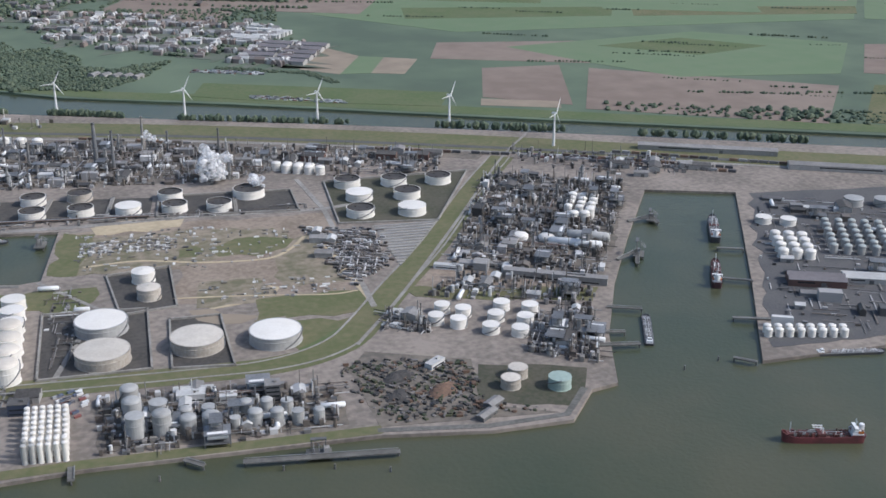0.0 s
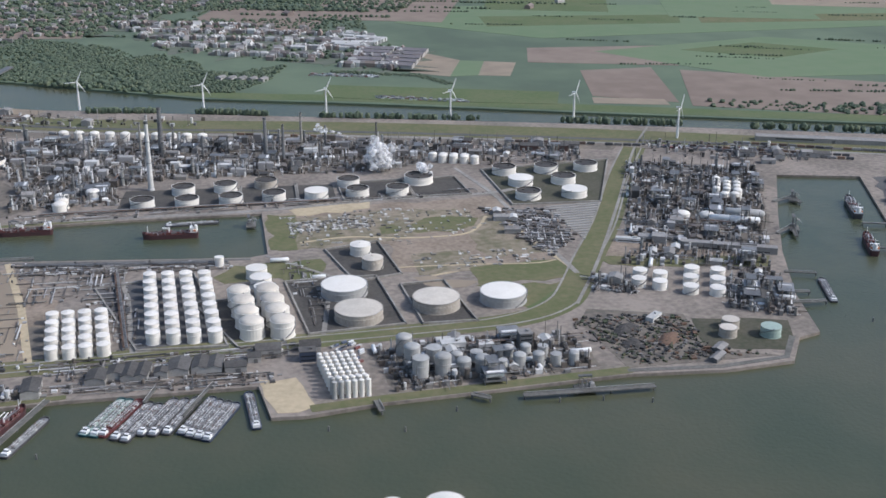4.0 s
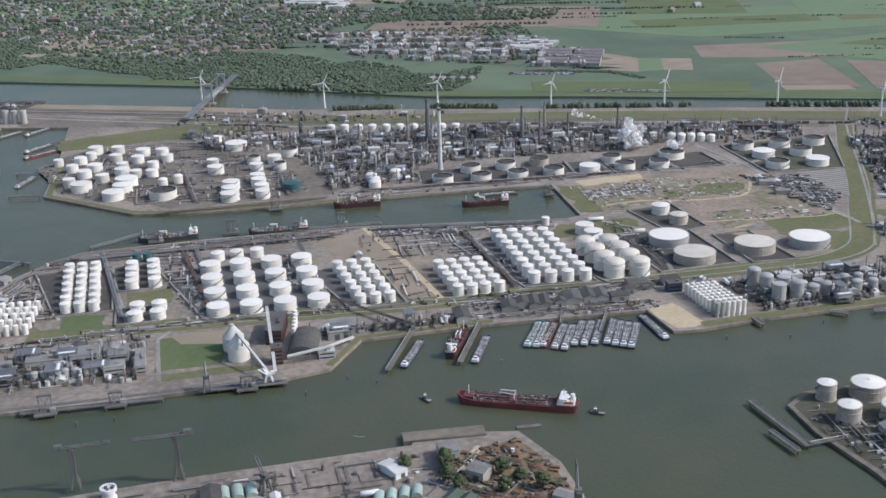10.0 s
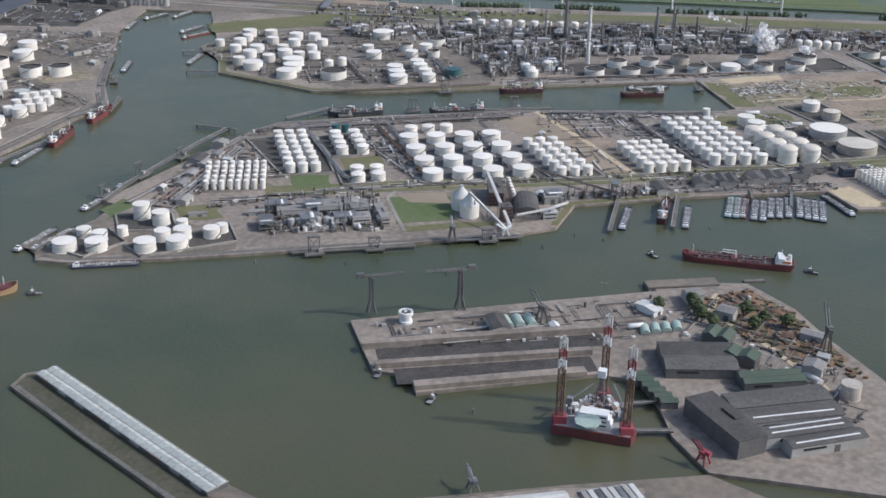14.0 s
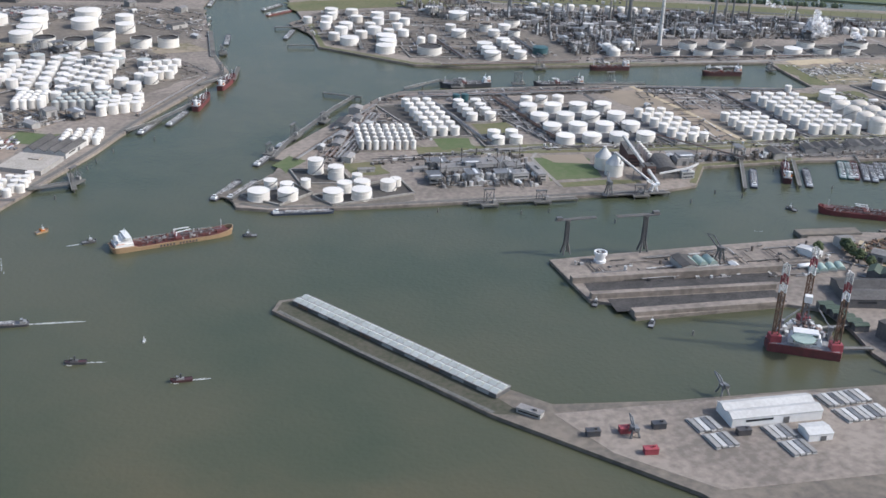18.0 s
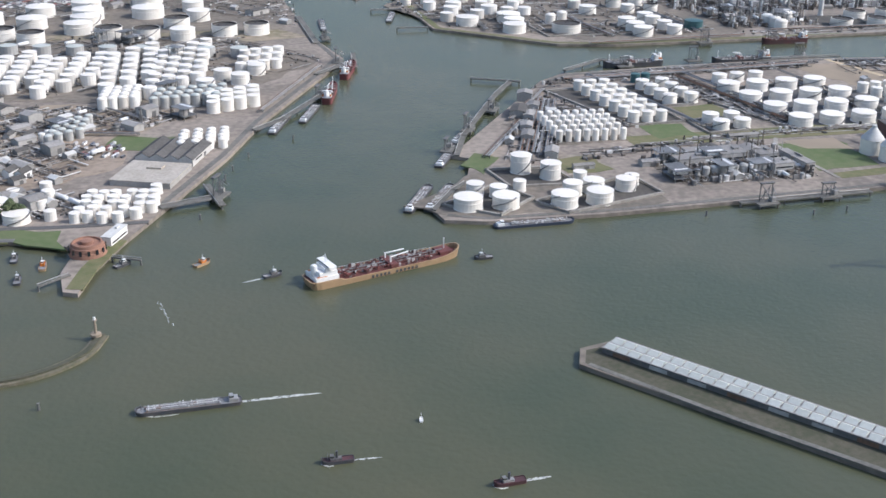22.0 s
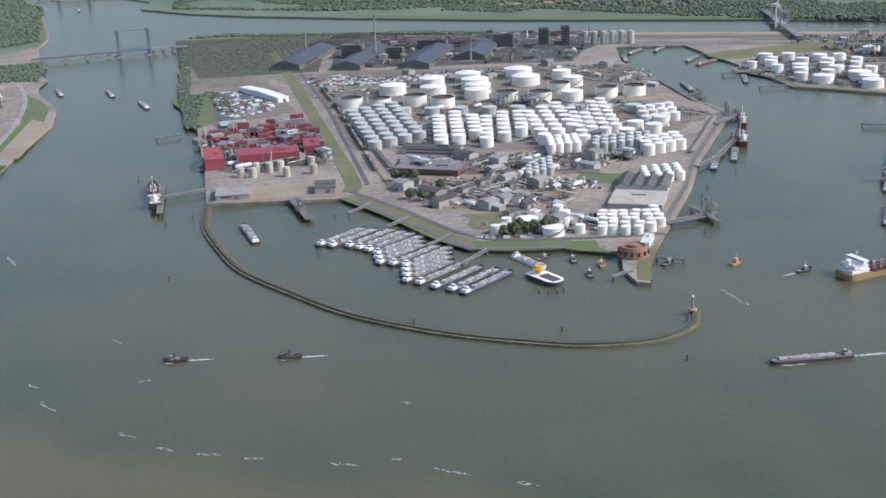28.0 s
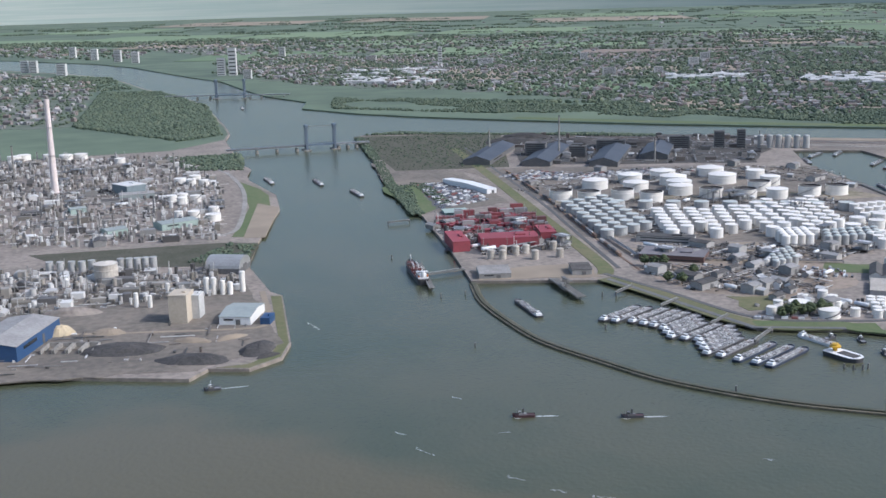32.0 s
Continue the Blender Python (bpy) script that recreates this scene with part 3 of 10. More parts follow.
def tank(x, y, r, h, roof="cone", paint="white", group="storage tanks", turn=None):
    """A welded tank: shell with wind girders, roof, rim rail and stair."""
    if STUFF[0]:
        STUFF_TANKS.append((x, y, r, h, roof, paint))
        return None
    key = (r, h, roof, paint)
    m = pose(x, y, 0, 0, 0, random.uniform(0, 360) if turn is None else turn)
    if key in TANKS:
        return tagged(copy_thing(TANKS[key], m), group=group)
    # pale and cream: shells darker than their tops, shade put into the paint
    shellm = {"white": M_TANK, "worn": M_TANK, "grey": M_TANKGREY, "old": M_TANKOLD, "cream": M_TANKOLD, "pale": M_TANKGREY, "teal": M_TEAL, "green": M_GREENPAINT}[paint]
    topm = {"white": M_ROOFTOP, "worn": M_BUFFTOP, "grey": M_TANKGREY, "old": M_TANKOLD, "cream": M_ROOFTOP, "pale": M_ROOFTOP, "teal": M_TEAL, "green": M_GREENPAINT}[paint]
    if paint == "old" and r > 2.1:
        topm = M_BUFFTOP
    words = {"cone": "with a shallow cone roof", "dome": "with a domed roof", "float": "with a dark sunken floating roof", "flat": "with a flat roof"}[roof]
    tone = {"white": "white painted", "worn": "white, buff-topped", "grey": "grey", "old": "weathered grey-brown", "cream": "cream-topped, shade-browned", "pale": "white-topped, shade-greyed", "teal": "teal painted", "green": "pale green"}[paint]
    noun = "silo" if r <= 1.35 else "storage tank"
    name = "silo" if r <= 1.35 else "floating_roof_tank" if roof == "float" else "storage_tank"
    t = thing(name, f"{tone} steel {noun} {words}", noun, group, m)
    n = 36 if r > 4 else 24 if r > 1.2 else 14
    bm = bmesh.new()
    w, e = 0.06 * min(r, 3), 0.03 * min(r, 3)
    prof = [(r + 2 * e, 0), (r + 2 * e, 0.12), (r, 0.16), (r, 0.62 * h), (r + e, 0.64 * h), (r + e, 0.67 * h), (r, 0.69 * h), (r, 0.93 * h), (r + e, 0.95 * h), (r + e, h)]
    if roof == "float":
        prof += [(r - w, h), (r - w, 0.78 * h), (0, 0.78 * h)]
    else:
        prof += [(r - w, h), (r - w, 0.9 * h), (0, 0.9 * h)]
    lathe(bm, prof, n)
    part("shell", bm, shellm, t)
    bm = bmesh.new()
    if roof == "cone":
        lathe(bm, [(r - w * 0.5, h - 0.02), (r * 0.5, h + 0.10 * r), (0.12 * r, h + 0.16 * r), (0.10 * r, h + 0.20 * r), (0, h + 0.20 * r)], n)
    elif roof == "dome":
        lathe(bm, [(r - w * 0.5, h)] + [(r * math.cos(a) * 0.97, h + 0.32 * r * math.sin(a)) for a in (0.25, 0.55, 0.85, 1.15, 1.4)] + [(0, h + 0.32 * r)], n, True)
    elif roof == "flat":
        lathe(bm, [(r - w * 0.5, h - 0.02), (r * 0.6, h + 0.03 * r), (0, h + 0.05 * r)], n)
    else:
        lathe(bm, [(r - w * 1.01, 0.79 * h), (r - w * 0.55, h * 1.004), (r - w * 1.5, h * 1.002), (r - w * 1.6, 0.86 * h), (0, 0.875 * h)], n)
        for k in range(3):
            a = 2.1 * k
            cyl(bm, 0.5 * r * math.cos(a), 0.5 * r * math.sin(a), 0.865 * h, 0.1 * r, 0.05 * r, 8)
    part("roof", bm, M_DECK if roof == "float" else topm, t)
    if r > 1.8:
        bm = bmesh.new()
        rows, steps = [], 10
        for k in range(steps + 1):
            a, z = 1.5 * (k / steps) * min(1.4, 5 / r), 0.1 + k * h / steps * 0.97
            rows.append([bm.verts.new((q * math.cos(a), q * math.sin(a), z + d)) for q, d in ((r, 0), (r + 0.3, 0), (r + 0.3, 0.16), (r, 0.16))])
        for p, q in zip(rows, rows[1:]):
            for i in range(4):
                bm.faces.new((p[i], p[(i + 1) % 4], q[(i + 1) % 4], q[i]))
        bm.faces.new(rows[0][::-1])
        bm.faces.new(rows[-1])
        part("stair", bm, M_STEEL, t)
    TANKS[key] = t
    return t


def tank_field(origin, across, along, na, nb, r, h, roof="cone", paint="white", group="storage tanks", skip=(), jitter=0.12):
    """A grid of tanks: origin is one corner, across and along reach the two next corners."""
    for i in range(na):
        for j in range(nb):
            if (i, j) in skip:
                continue
            u, v = i / max(na - 1, 1), j / max(nb - 1, 1)
            x = origin[0] + (across[0] - origin[0]) * u + (along[0] - origin[0]) * v + random.uniform(-jitter, jitter)
            y = origin[1] + (across[1] - origin[1]) * u + (along[1] - origin[1]) * v + random.uniform(-jitter, jitter)
            tank(x, y, r, h, roof, paint, group)


random.seed(11)
tank_field((-112.1, 251.1), (-86.0, 242.2), (-103.5, 285.0), 4, 4, 3.1, 2.6, "flat", group="sixteen wide tanks in rows")
tank_field((-98.3, 293.5), (-86.7, 290.4), (-98.3, 293.5), 3, 1, 2.1, 2.4, "cone", group="small tanks behind the rows")
tank_field((-148.2, 275.0), (-141.0, 272.5), (-140.3, 307.0), 3, 7, 1.5, 2.7, group="narrow tank rows")
tank_field((-127.5, 283.2), (-121.2, 281.6), (-123.5, 299.2), 2, 4, 1.9, 2.6, group="paired tanks")
tank_field((-133.0, 259.0), (-127.2, 257.2), (-130.8, 264.9), 2, 2, 2.1, 2.3, group="four tanks by the grass")
STUFF[0] = True
tank_field((-176.0, 270.8), (-160.8, 264.8), (-169.8, 286.5), 8, 5, 0.82, 2.7, "dome", group="slender tanks")
STUFF[0] = False
tank_field((-75.8, 236.6), (-67.8, 234.2), (-70.4, 264.6), 3, 6, 1.55, 2.8, group="narrow tanks by the sand lot")
tank_field((-49.6, 227.9), (-38.2, 224.3), (-44.9, 248.4), 4, 5, 1.6, 2.9, group="twenty tanks in rows")
tank_field((-26.0, 225.0), (-12.4, 219.0), (-15.8, 263.0), 4, 8, 1.75, 3.1, group="thirty tanks in rows")
tank_field((-3.7, 216.8), (3.3, 214.2), (0.6, 237.4), 2, 4, 3.0, 4.4, "dome", paint="worn", group="tall wide tanks")
tank_field((8.7, 239.7), (8.7, 239.7), (11.6, 253.5), 1, 3, 2.9, 3.0, "flat", group="flat tanks behind the tall ones")
for x, y, p in ((28.0, 231.2, "white"), (24.4, 214.6, "old"), (45.6, 211.8, "old"), (63.1, 206.6, "grey")):
    t = tank(x, y, 6.2, 2.9, "flat", "old" if p == "old" else "pale", "four broad crude tanks")
tank(45.1, 256.6, 3.0, 3.0, "cone", "white", "two buff tanks")
tank(43.4, 245.0, 3.0, 3.0, "cone", "old", "two buff tanks")
for x, y, k in ((1.4, 330.4, 1), (17.7, 337.9, 1), (14.7, 324.8, 1), (31.3, 334.2, 1), (28.4, 320.7, 1), (45.1, 331.8, 0), (42.2, 317.1, 1), (55.6, 312.4, 2), (70.8, 319.5, 1), (68.8, 307.9, 1),
                (81.6, 303.1, 1), (94.2, 311.3, 1)):
    tank(x, y, 3.9 if x < 90 else 5.0, 2.6, "flat" if k == 2 else "float", "old" if k == 0 else "white", "tank row along the refinery")
for x, y in ((126.6, 306.2), (118.3, 277.8), (141.2, 300.8), (139.0, 286.8), (155.4, 296.1)):
    tank(x, y, 4.3, 2.6, "float", "white", "tank group by the long road")
for x, y in ((124.4, 291.9), (133.4, 272.3)):
    tank(x, y, 4.3, 2.6, "flat", "white", "tank group by the long road")
tank_field((110.5, 186.5), (116.1, 181.9), (119.8, 196.9), 2, 3, 2.1, 2.2, "flat", group="six white tanks")
tank_field((101.3, 197.1), (105.0, 192.9), (105.6, 202.0), 2, 2, 2.0, 2.4, "flat", group="four white tanks")
# refinery point
for x, y, r, k in ((-117.7, 396.0, 3.9, "flat"), (-110.1, 378.4, 3.9, "flat"), (-93.8, 370.3, 5.0, "float"), (-74.2, 352.7, 3.4, "flat"), (-71.6, 359.8, 3.2, "flat"),
                   (-68.8, 367.2, 3.2, "flat"), (-62.8, 349.4, 2.6, "flat"), (-60.5, 356.9, 2.6, "flat"), (-58.7, 365.0, 2.8, "flat"), (-57.0, 371.0, 2.8, "flat"), (-66.9, 391.2, 3.2, "flat"),
                   (-52.0, 385.9, 2.6, "flat"), (-43.7, 382.3, 2.6, "float"), (-49.2, 397.1, 2.8, "float"), (-41.6, 393.3, 2.8, "flat"), (-64.6, 401.9, 2.4, "cone"),
                   (-47.5, 423.3, 4.6, "flat"), (-52.6, 437.8, 3.6, "flat"), (-32.5, 400.7, 3.6, "float"), (-101.2, 394.2, 4.2, "flat"), (-104.8, 385.9, 3.6, "flat"),
                   (-99.1, 409.0, 3.0, "cone"), (-106.9, 421.1, 3.0, "cone"), (-112.7, 413.9, 2.8, "cone"), (-100.2, 449.9, 3.0, "flat"), (-88.9, 424.8, 2.6, "cone"),
                   (-83.9, 435.2, 3.0, "cone"), (-95.3, 403.0, 2.4, "cone"), (-89.7, 400.0, 2.4, "cone"), (-83.6, 385.6, 1.8, "dome"), (-109.5, 435.3, 2.6, "cone"), (-120.4, 405.0, 2.4, "cone"),
                   (-96, 432, 2.6, "cone"), (-92, 445, 2.8, "cone"), (-104, 441, 2.2, "cone"), (-115, 425, 2.4, "cone"), (-97, 417, 2.4, "cone"), (-86, 412, 2.2, "cone"), (-108, 404, 2.6, "cone"),
                   (-78, 420, 2.4, "cone"), (-77, 431, 2.6, "cone"), (-90, 384, 1.8, "dome"), (-118, 437, 2.0, "cone")):
    STUFF[0] = k == "cone"
    tank(x, y, r, 3.0, k, "white", "tanks on the refinery point")
STUFF[0] = False
tank(-50.2, 353.0, 3.2, 2.8, "flat", "teal", "tanks on the refinery point")
for x, y in ((-10.9, 345.6), (-23.8, 336.5), (-22.0, 341.0), (-21.0, 345.5)):
    tank(x, y, 2.2, 3.0, "dome", "white", "refinery spheres and drums")
# western terminal
for x, y, r, k in ((-285.5, 458.7, 4.4, "float"), (-277.0, 451.8, 4.4, "float"), (-261.9, 474.8, 5.2, "cone"), (-263.8, 449.4, 4.4, "float"), (-242.6, 480.1, 5.0, "cone"), (-250.5, 462, 5.0, "cone"),
                   (-257.0, 439.5, 4.4, "float"), (-239.5, 446.8, 4.6, "cone"), (-225.6, 482.2, 5.2, "cone"), (-229.5, 468, 5.4, "cone"), (-234, 456.5, 5.0, "cone"), (-233.0, 435.5, 4.4, "float"),
                   (-210.1, 461.7, 5.6, "cone"), (-203.8, 479.6, 5.6, "cone"), (-222.8, 428.2, 4.4, "float"), (-212.7, 422.2, 4.0, "flat"), (-196.7, 448.1, 4.0, "flat"), (-198.3, 421.5, 4.2, "float"),
                   (-188.1, 418.4, 4.2, "float"), (-192.3, 464.1, 3.8, "flat"), (-207.9, 439.9, 4.4, "float")):
    tank(x, y, r, 3.6, k, "white", "broad terminal tanks")
STUFF[0] = True
tank_field((-304.0, 388.9), (-286.6, 394.0), (-292.2, 440.4), 4, 8, 2.25, 2.7, "flat", "grey", group="grey terminal tanks")
for k in range(9):
    tank(-275.5 + 8.6 * k, 432.5 - 5.2 * k, 2.7, 2.8, "flat", "grey", "grey tank row")
tank_field((-286.3, 378.1), (-271.4, 384.0), (-271.5, 411.9), 3, 7, 2.2, 3.0, "flat", group="white terminal tanks", skip=((2, 5), (2, 6)))
tank_field((-273.2, 372.7), (-257.2, 379.6), (-258.6, 402.0), 3, 6, 2.1, 3.0, "flat", group="white terminal tanks", skip=((2, 5),))
tank_field((-256.7, 366.0), (-241.9, 373.7), (-243.3, 400.1), 3, 6, 2.2, 3.2, "flat", group="white terminal tanks")
tank_field((-247.5, 357.5), (-230.5, 366.0), (-228.6, 396.7), 4, 7, 1.9, 3.2, "cone", group="white terminal tanks")
STUFF[0] = False
tank_field((-231.4, 358.4), (-220.2, 360.0), (-222.5, 366.5), 2, 2, 2.6, 3.0, "flat", group="white terminal tanks")
STUFF[0] = True
tank_field((-214.5, 372.0), (-203.4, 371.8), (-206.8, 386.5), 4, 3, 1.7, 2.8, "cone", group="white terminal tanks")
tank_field((-262.4, 351.9), (-254.5, 350.5), (-258.0, 361.0), 4, 4, 1.3, 3.2, "dome", group="slim terminal tanks")
tank_field((-250.5, 346.5), (-234.4, 343.4), (-245.5, 354.0), 7, 3, 1.2, 3.0, "dome", "grey", group="slim grey tanks")
STUFF[0] = False
tank_field((-238.3, 336.4), (-226.5, 337.0), (-234.5, 345.5), 4, 3, 1.7, 3.0, "flat", group="white terminal tanks")
STUFF[0] = True
tank_field((-282.6, 329.6), (-274.6, 331.6), (-277.0, 340.0), 4, 4, 1.0, 2.2, "dome", "grey", group="small drums")
tank_field((-257.4, 309.8), (-248.1, 307.6), (-253.5, 317.5), 4, 4, 1.1, 2.2, "dome", group="small drums")
STUFF[0] = False
for x, y, r in ((-303.8, 292.2, 2.6), (-302.0, 283.2, 2.6), (-307.7, 288.5, 1.4), (-296.0, 288.0, 1.3), (-299, 297, 1.3), (-292, 298, 1.3), (-308, 295, 1.2), (-296, 281, 1.2), (-293, 293, 1.3), (-313, 291, 1.2)):
    tank(x, y, r, 2.0, "flat", "white", "small tanks by the harbour")
tank_field((-292.0, 277.5), (-285.0, 273.5), (-285.5, 288.0), 4, 5, 1.1, 2.0, "flat", "white", "small tanks by the quay corner", jitter=0.5)
tank_field((-281.0, 273.5), (-277.5, 275.5), (-276.0, 283.0), 2, 4, 1.2, 2.0, "flat", "white", "small tanks by the quay corner", jitter=0.3)
# tank farm on the point
for x, y, r, h in ((-221.0, 244.4, 3.0, 2.6), (-213.7, 241.2, 2.8, 2.6), (-214.7, 251.0, 1.9, 2.4), (-211.5, 246.9, 1.9, 2.4), (-205.5, 247.5, 1.4, 2.4), (-197.8, 257.4, 2.3, 4.2), (-194.4, 250.9, 2.3, 3.6),
                   (-202.8, 235.4, 2.8, 2.8), (-195.1, 233.2, 2.8, 2.8), (-197.0, 240.0, 2.1, 2.8), (-192.0, 239.0, 2.3, 2.8), (-184.9, 236.6, 2.2, 2.6), (-190, 246, 1.5, 2.2), (-181.5, 238.5, 1.6, 2.2)):
    tank(x, y, r, h, "flat", "white", "tanks at the point")


def joined_tanks(name, paints, material, top_material, label):
    bm = bmesh.new()
    for x, y, r, h, roof, paint in STUFF_TANKS:
        if paint not in paints:
            continue
        n0 = len(bm.verts)
        if roof == "dome":
            top = [(r * 0.97 * math.cos(a), h + 0.4 * r * math.sin(a)) for a in (0.3, 0.8, 1.2)] + [(0, h + 0.4 * r)]
        else:
            top = [(r * 0.97, h - 0.06), (0, h + 0.08 * r)]
        lathe(bm, [(r, 0), (r, 0.93 * h), (r + 0.04, 0.95 * h), (r + 0.04, h), (r * 0.98, h)] + top, 16)
        bm.verts.ensure_lookup_table()
        bmesh.ops.translate(bm, verts=bm.verts[n0:], vec=(x, y, 0))
    for face in bm.faces:
        face.normal_update()
        face.material_index = 1 if abs(face.normal.z) > 0.6 else 0
    solid(name, bm, material, label, "storage tanks", kind="stuff").data.materials.append(top_material)


joined_tanks("white_tank_rows", ("white",), M_TANKROWS, M_ROOFTOP, "dense rows of slim white storage tanks")
joined_tanks("grey_tank_rows", ("grey",), M_TANKGREY, M_PANEL, "dense rows of grey flat-topped storage tanks")

# ---- scatter helpers ----
def inside(p, outline):
    x, y = p
    odd = False
    for (ax, ay), (bx, by) in zip(outline, outline[1:] + outline[:1]):
        if (ay > y) != (by > y) and x < (bx - ax) * (y - ay) / (by - ay) + ax:
            odd = not odd
    return odd


def spots(outline, n, angle=0.0, step=0.0):
    """Random places inside an outline; with a step they keep to the lines of a grid."""
    xs, ys = [p[0] for p in outline], [p[1] for p in outline]
    out, tries = [], 0
    c, s = math.cos(angle), math.sin(angle)
    while len(out) < n and tries < 40 * n:
        tries += 1
        p = (random.uniform(min(xs), max(xs)), random.uniform(min(ys), max(ys)))
        if step:
            u, v = p[0] * c + p[1] * s, -p[0] * s + p[1] * c
            if random.random() < 0.5:
                u = round(u / step) * step + random.uniform(-0.3, 0.3)
            else:
                v = round(v / step) * step + random.uniform(-0.3, 0.3)
            p = (u * c - v * s, u * s + v * c)
        if inside(p, outline):
            out.append(p)
    return out


class Heap:
    """Gathers many small solids into one mesh."""

    def __init__(self):
        self.v, self.f = [], []

    def box(self, x, y, z, sx, sy, sz, a=0.0):
        c, s, n = math.cos(a), math.sin(a), len(self.v)
        for dz in (0, sz):
            for dx, dy in ((-1, -1), (1, -1), (1, 1), (-1, 1)):
                u, w = dx * sx / 2, dy * sy / 2
                self.v.append((x + u * c - w * s, y + u * s + w * c, z + dz))
        self.f += [tuple(n + i for i in q) for q in ((3, 2, 1, 0), (4, 5, 6, 7), (0, 1, 5, 4), (1, 2, 6, 5), (2, 3, 7, 6), (3, 0, 4, 7))]

    def house(self, x, y, sx, sy, h, roof, a=0.0):
        c, s, n = math.cos(a), math.sin(a), len(self.v)
        pts = [(-1, -1, 0), (1, -1, 0), (1, 1, 0), (-1, 1, 0), (-1, -1, h), (1, -1, h), (1, 1, h), (-1, 1, h), (-1, 0, h + roof), (1, 0, h + roof)]
        for dx, dy, z in pts:
            u, w = dx * sx / 2, dy * sy / 2
            self.v.append((x + u * c - w * s, y + u * s + w * c, z))
        self.f += [tuple(n + i for i in q) for q in ((0, 1, 5, 4), (2, 3, 7, 6), (1, 2, 6, 9, 5), (3, 0, 4, 8, 7), (4, 5, 9, 8), (6, 7, 8, 9))]

    def drum(self, x, y, z, r, h, k=8):
        n = len(self.v)
        for dz in (0, h):
            self.v += [(x + r * math.cos(6.2832 * i / k), y + r * math.sin(6.2832 * i / k), z + dz) for i in range(k)]
        self.f += [(n + i, n + (i + 1) % k, n + k + (i + 1) % k, n + k + i) for i in range(k)] + [tuple(n + k + i for i in range(k))]

    def clump(self, x, y, z, r, flat=0.8):
        n, g = len(self.v), (1 + 5**0.5) / 2
        sp = Euler((random.uniform(0, 6), random.uniform(0, 6), random.uniform(0, 6))).to_matrix()
        for p in ((-1, g, 0), (1, g, 0), (-1, -g, 0), (1, -g, 0), (0, -1, g), (0, 1, g), (0, -1, -g), (0, 1, -g), (g, 0, -1), (g, 0, 1), (-g, 0, -1), (-g, 0, 1)):
            q = sp @ Vector(p) * (0.526 * r * random.uniform(0.7, 1.25))
            self.v.append((x + q.x, y + q.y, z + q.z * flat))
        self.f += [tuple(n + i for i in q) for q in ((0, 11, 5), (0, 5, 1), (0, 1, 7), (0, 7, 10), (0, 10, 11), (1, 5, 9), (5, 11, 4), (11, 10, 2), (10, 7, 6), (7, 1, 8),
                                                    (3, 9, 4), (3, 4, 2), (3, 2, 6), (3, 6, 8), (3, 8, 9), (4, 9, 5), (2, 4, 11), (6, 2, 10), (8, 6, 7), (9, 8, 1))]

    def puff(self, x, y, z, r):
        n, rows, cols = len(self.v), 7, 10
        a, b, c = random.uniform(0, 6), random.uniform(0, 6), random.uniform(0, 6)
        for i in range(rows):
            p = math.pi * (i + 0.5) / rows
            for j in range(cols):
                q = 6.2832 * j / cols
                d = Vector((math.sin(p) * math.cos(q), math.sin(p) * math.sin(q), math.cos(p)))
                w = r * (1 + 0.35 * noise.noise(d * 1.4 + Vector((a, b, c))))
                self.v.append((x + d.x * w, y + d.y * w, z + d.z * w * 0.9))
        for i in range(rows - 1):
            for j in range(cols):
                k = (j + 1) % cols
                self.f.append((n + i * cols + j, n + (i + 1) * cols + j, n + (i + 1) * cols + k, n + i * cols + k))
        self.f += [tuple(n + j for j in range(cols)), tuple(n + (rows - 1) * cols + j for j in range(cols - 1, -1, -1))]

    def mesh(self, name, material, smooth=False):
        me = bpy.data.meshes.new(name)
        me.from_pydata(self.v, [], self.f)
        me.polygons.foreach_set("use_smooth", [smooth] * len(self.f))
        me.materials.append(material)
        me.update()
        return me

    def place(self, name, material, label, category, kind="stuff"):
        return tagged(new(name, self.mesh(name, material)), label, category, "", kind)


# ---- banks, dikes, roads and lots ----
def road(name, points, width, z, material, label, smooth=True):
    return solid(name, ribbon(curve(points, 5) if smooth else points, width, z - 0.3, z), material, label, "road", kind="structure")


DIKE = [(-225, 243), (-200, 262), (-161, 262), (-123, 249), (-67, 229), (-13, 214), (38, 199), (60, 194), (76, 197), (88, 207), (103, 222), (128, 246), (161, 282), (190, 311)]
road("dike", DIKE[2:], 8.5, 0.05, M_GRASS, "grassy dike winding through the port")
road("dike_road", [(p[0] + 1.5, p[1] - 2.2) for p in DIKE[2:]], 0.6, 0.09, M_CONC, "pale service road on the dike")
road("port_road", [(p[0] - 3.2, p[1] + 3.4) for p in DIKE[3:]], 0.55, 0.10, M_CONC, "pale narrow road along the dike")
road("quay_edge", [(-227, 243), (-221, 237.5), (-198, 228.7), (-151, 214.7), (-115, 204.5)], 1.3, 0.06, M_STONE, "weathered quay edge", False)
road("quay_edge", [(-51, 206.6), (-86, 215.5), (-99.5, 204)], 2.0, 0.06, M_GRASS, "grass quay slope", False)
road("quay_edge", [(67, 157), (10, 172), (-6, 175.5)], 3.2, 0.06, M_GRASS, "grass quay slope", False)
road("quay_edge", [(66, 157), (87, 148), (104, 144.5), (114, 152.5)], 1.6, 0.07, M_STONE, "weathered quay edge", False)
road("quay_edge", [(-10, 322), (-45, 332), (-92, 348), (-108, 358), (-130, 396), (-116, 440)], 2.4, 0.06, M_GRASS, "grass and stone bank of the dock", False)
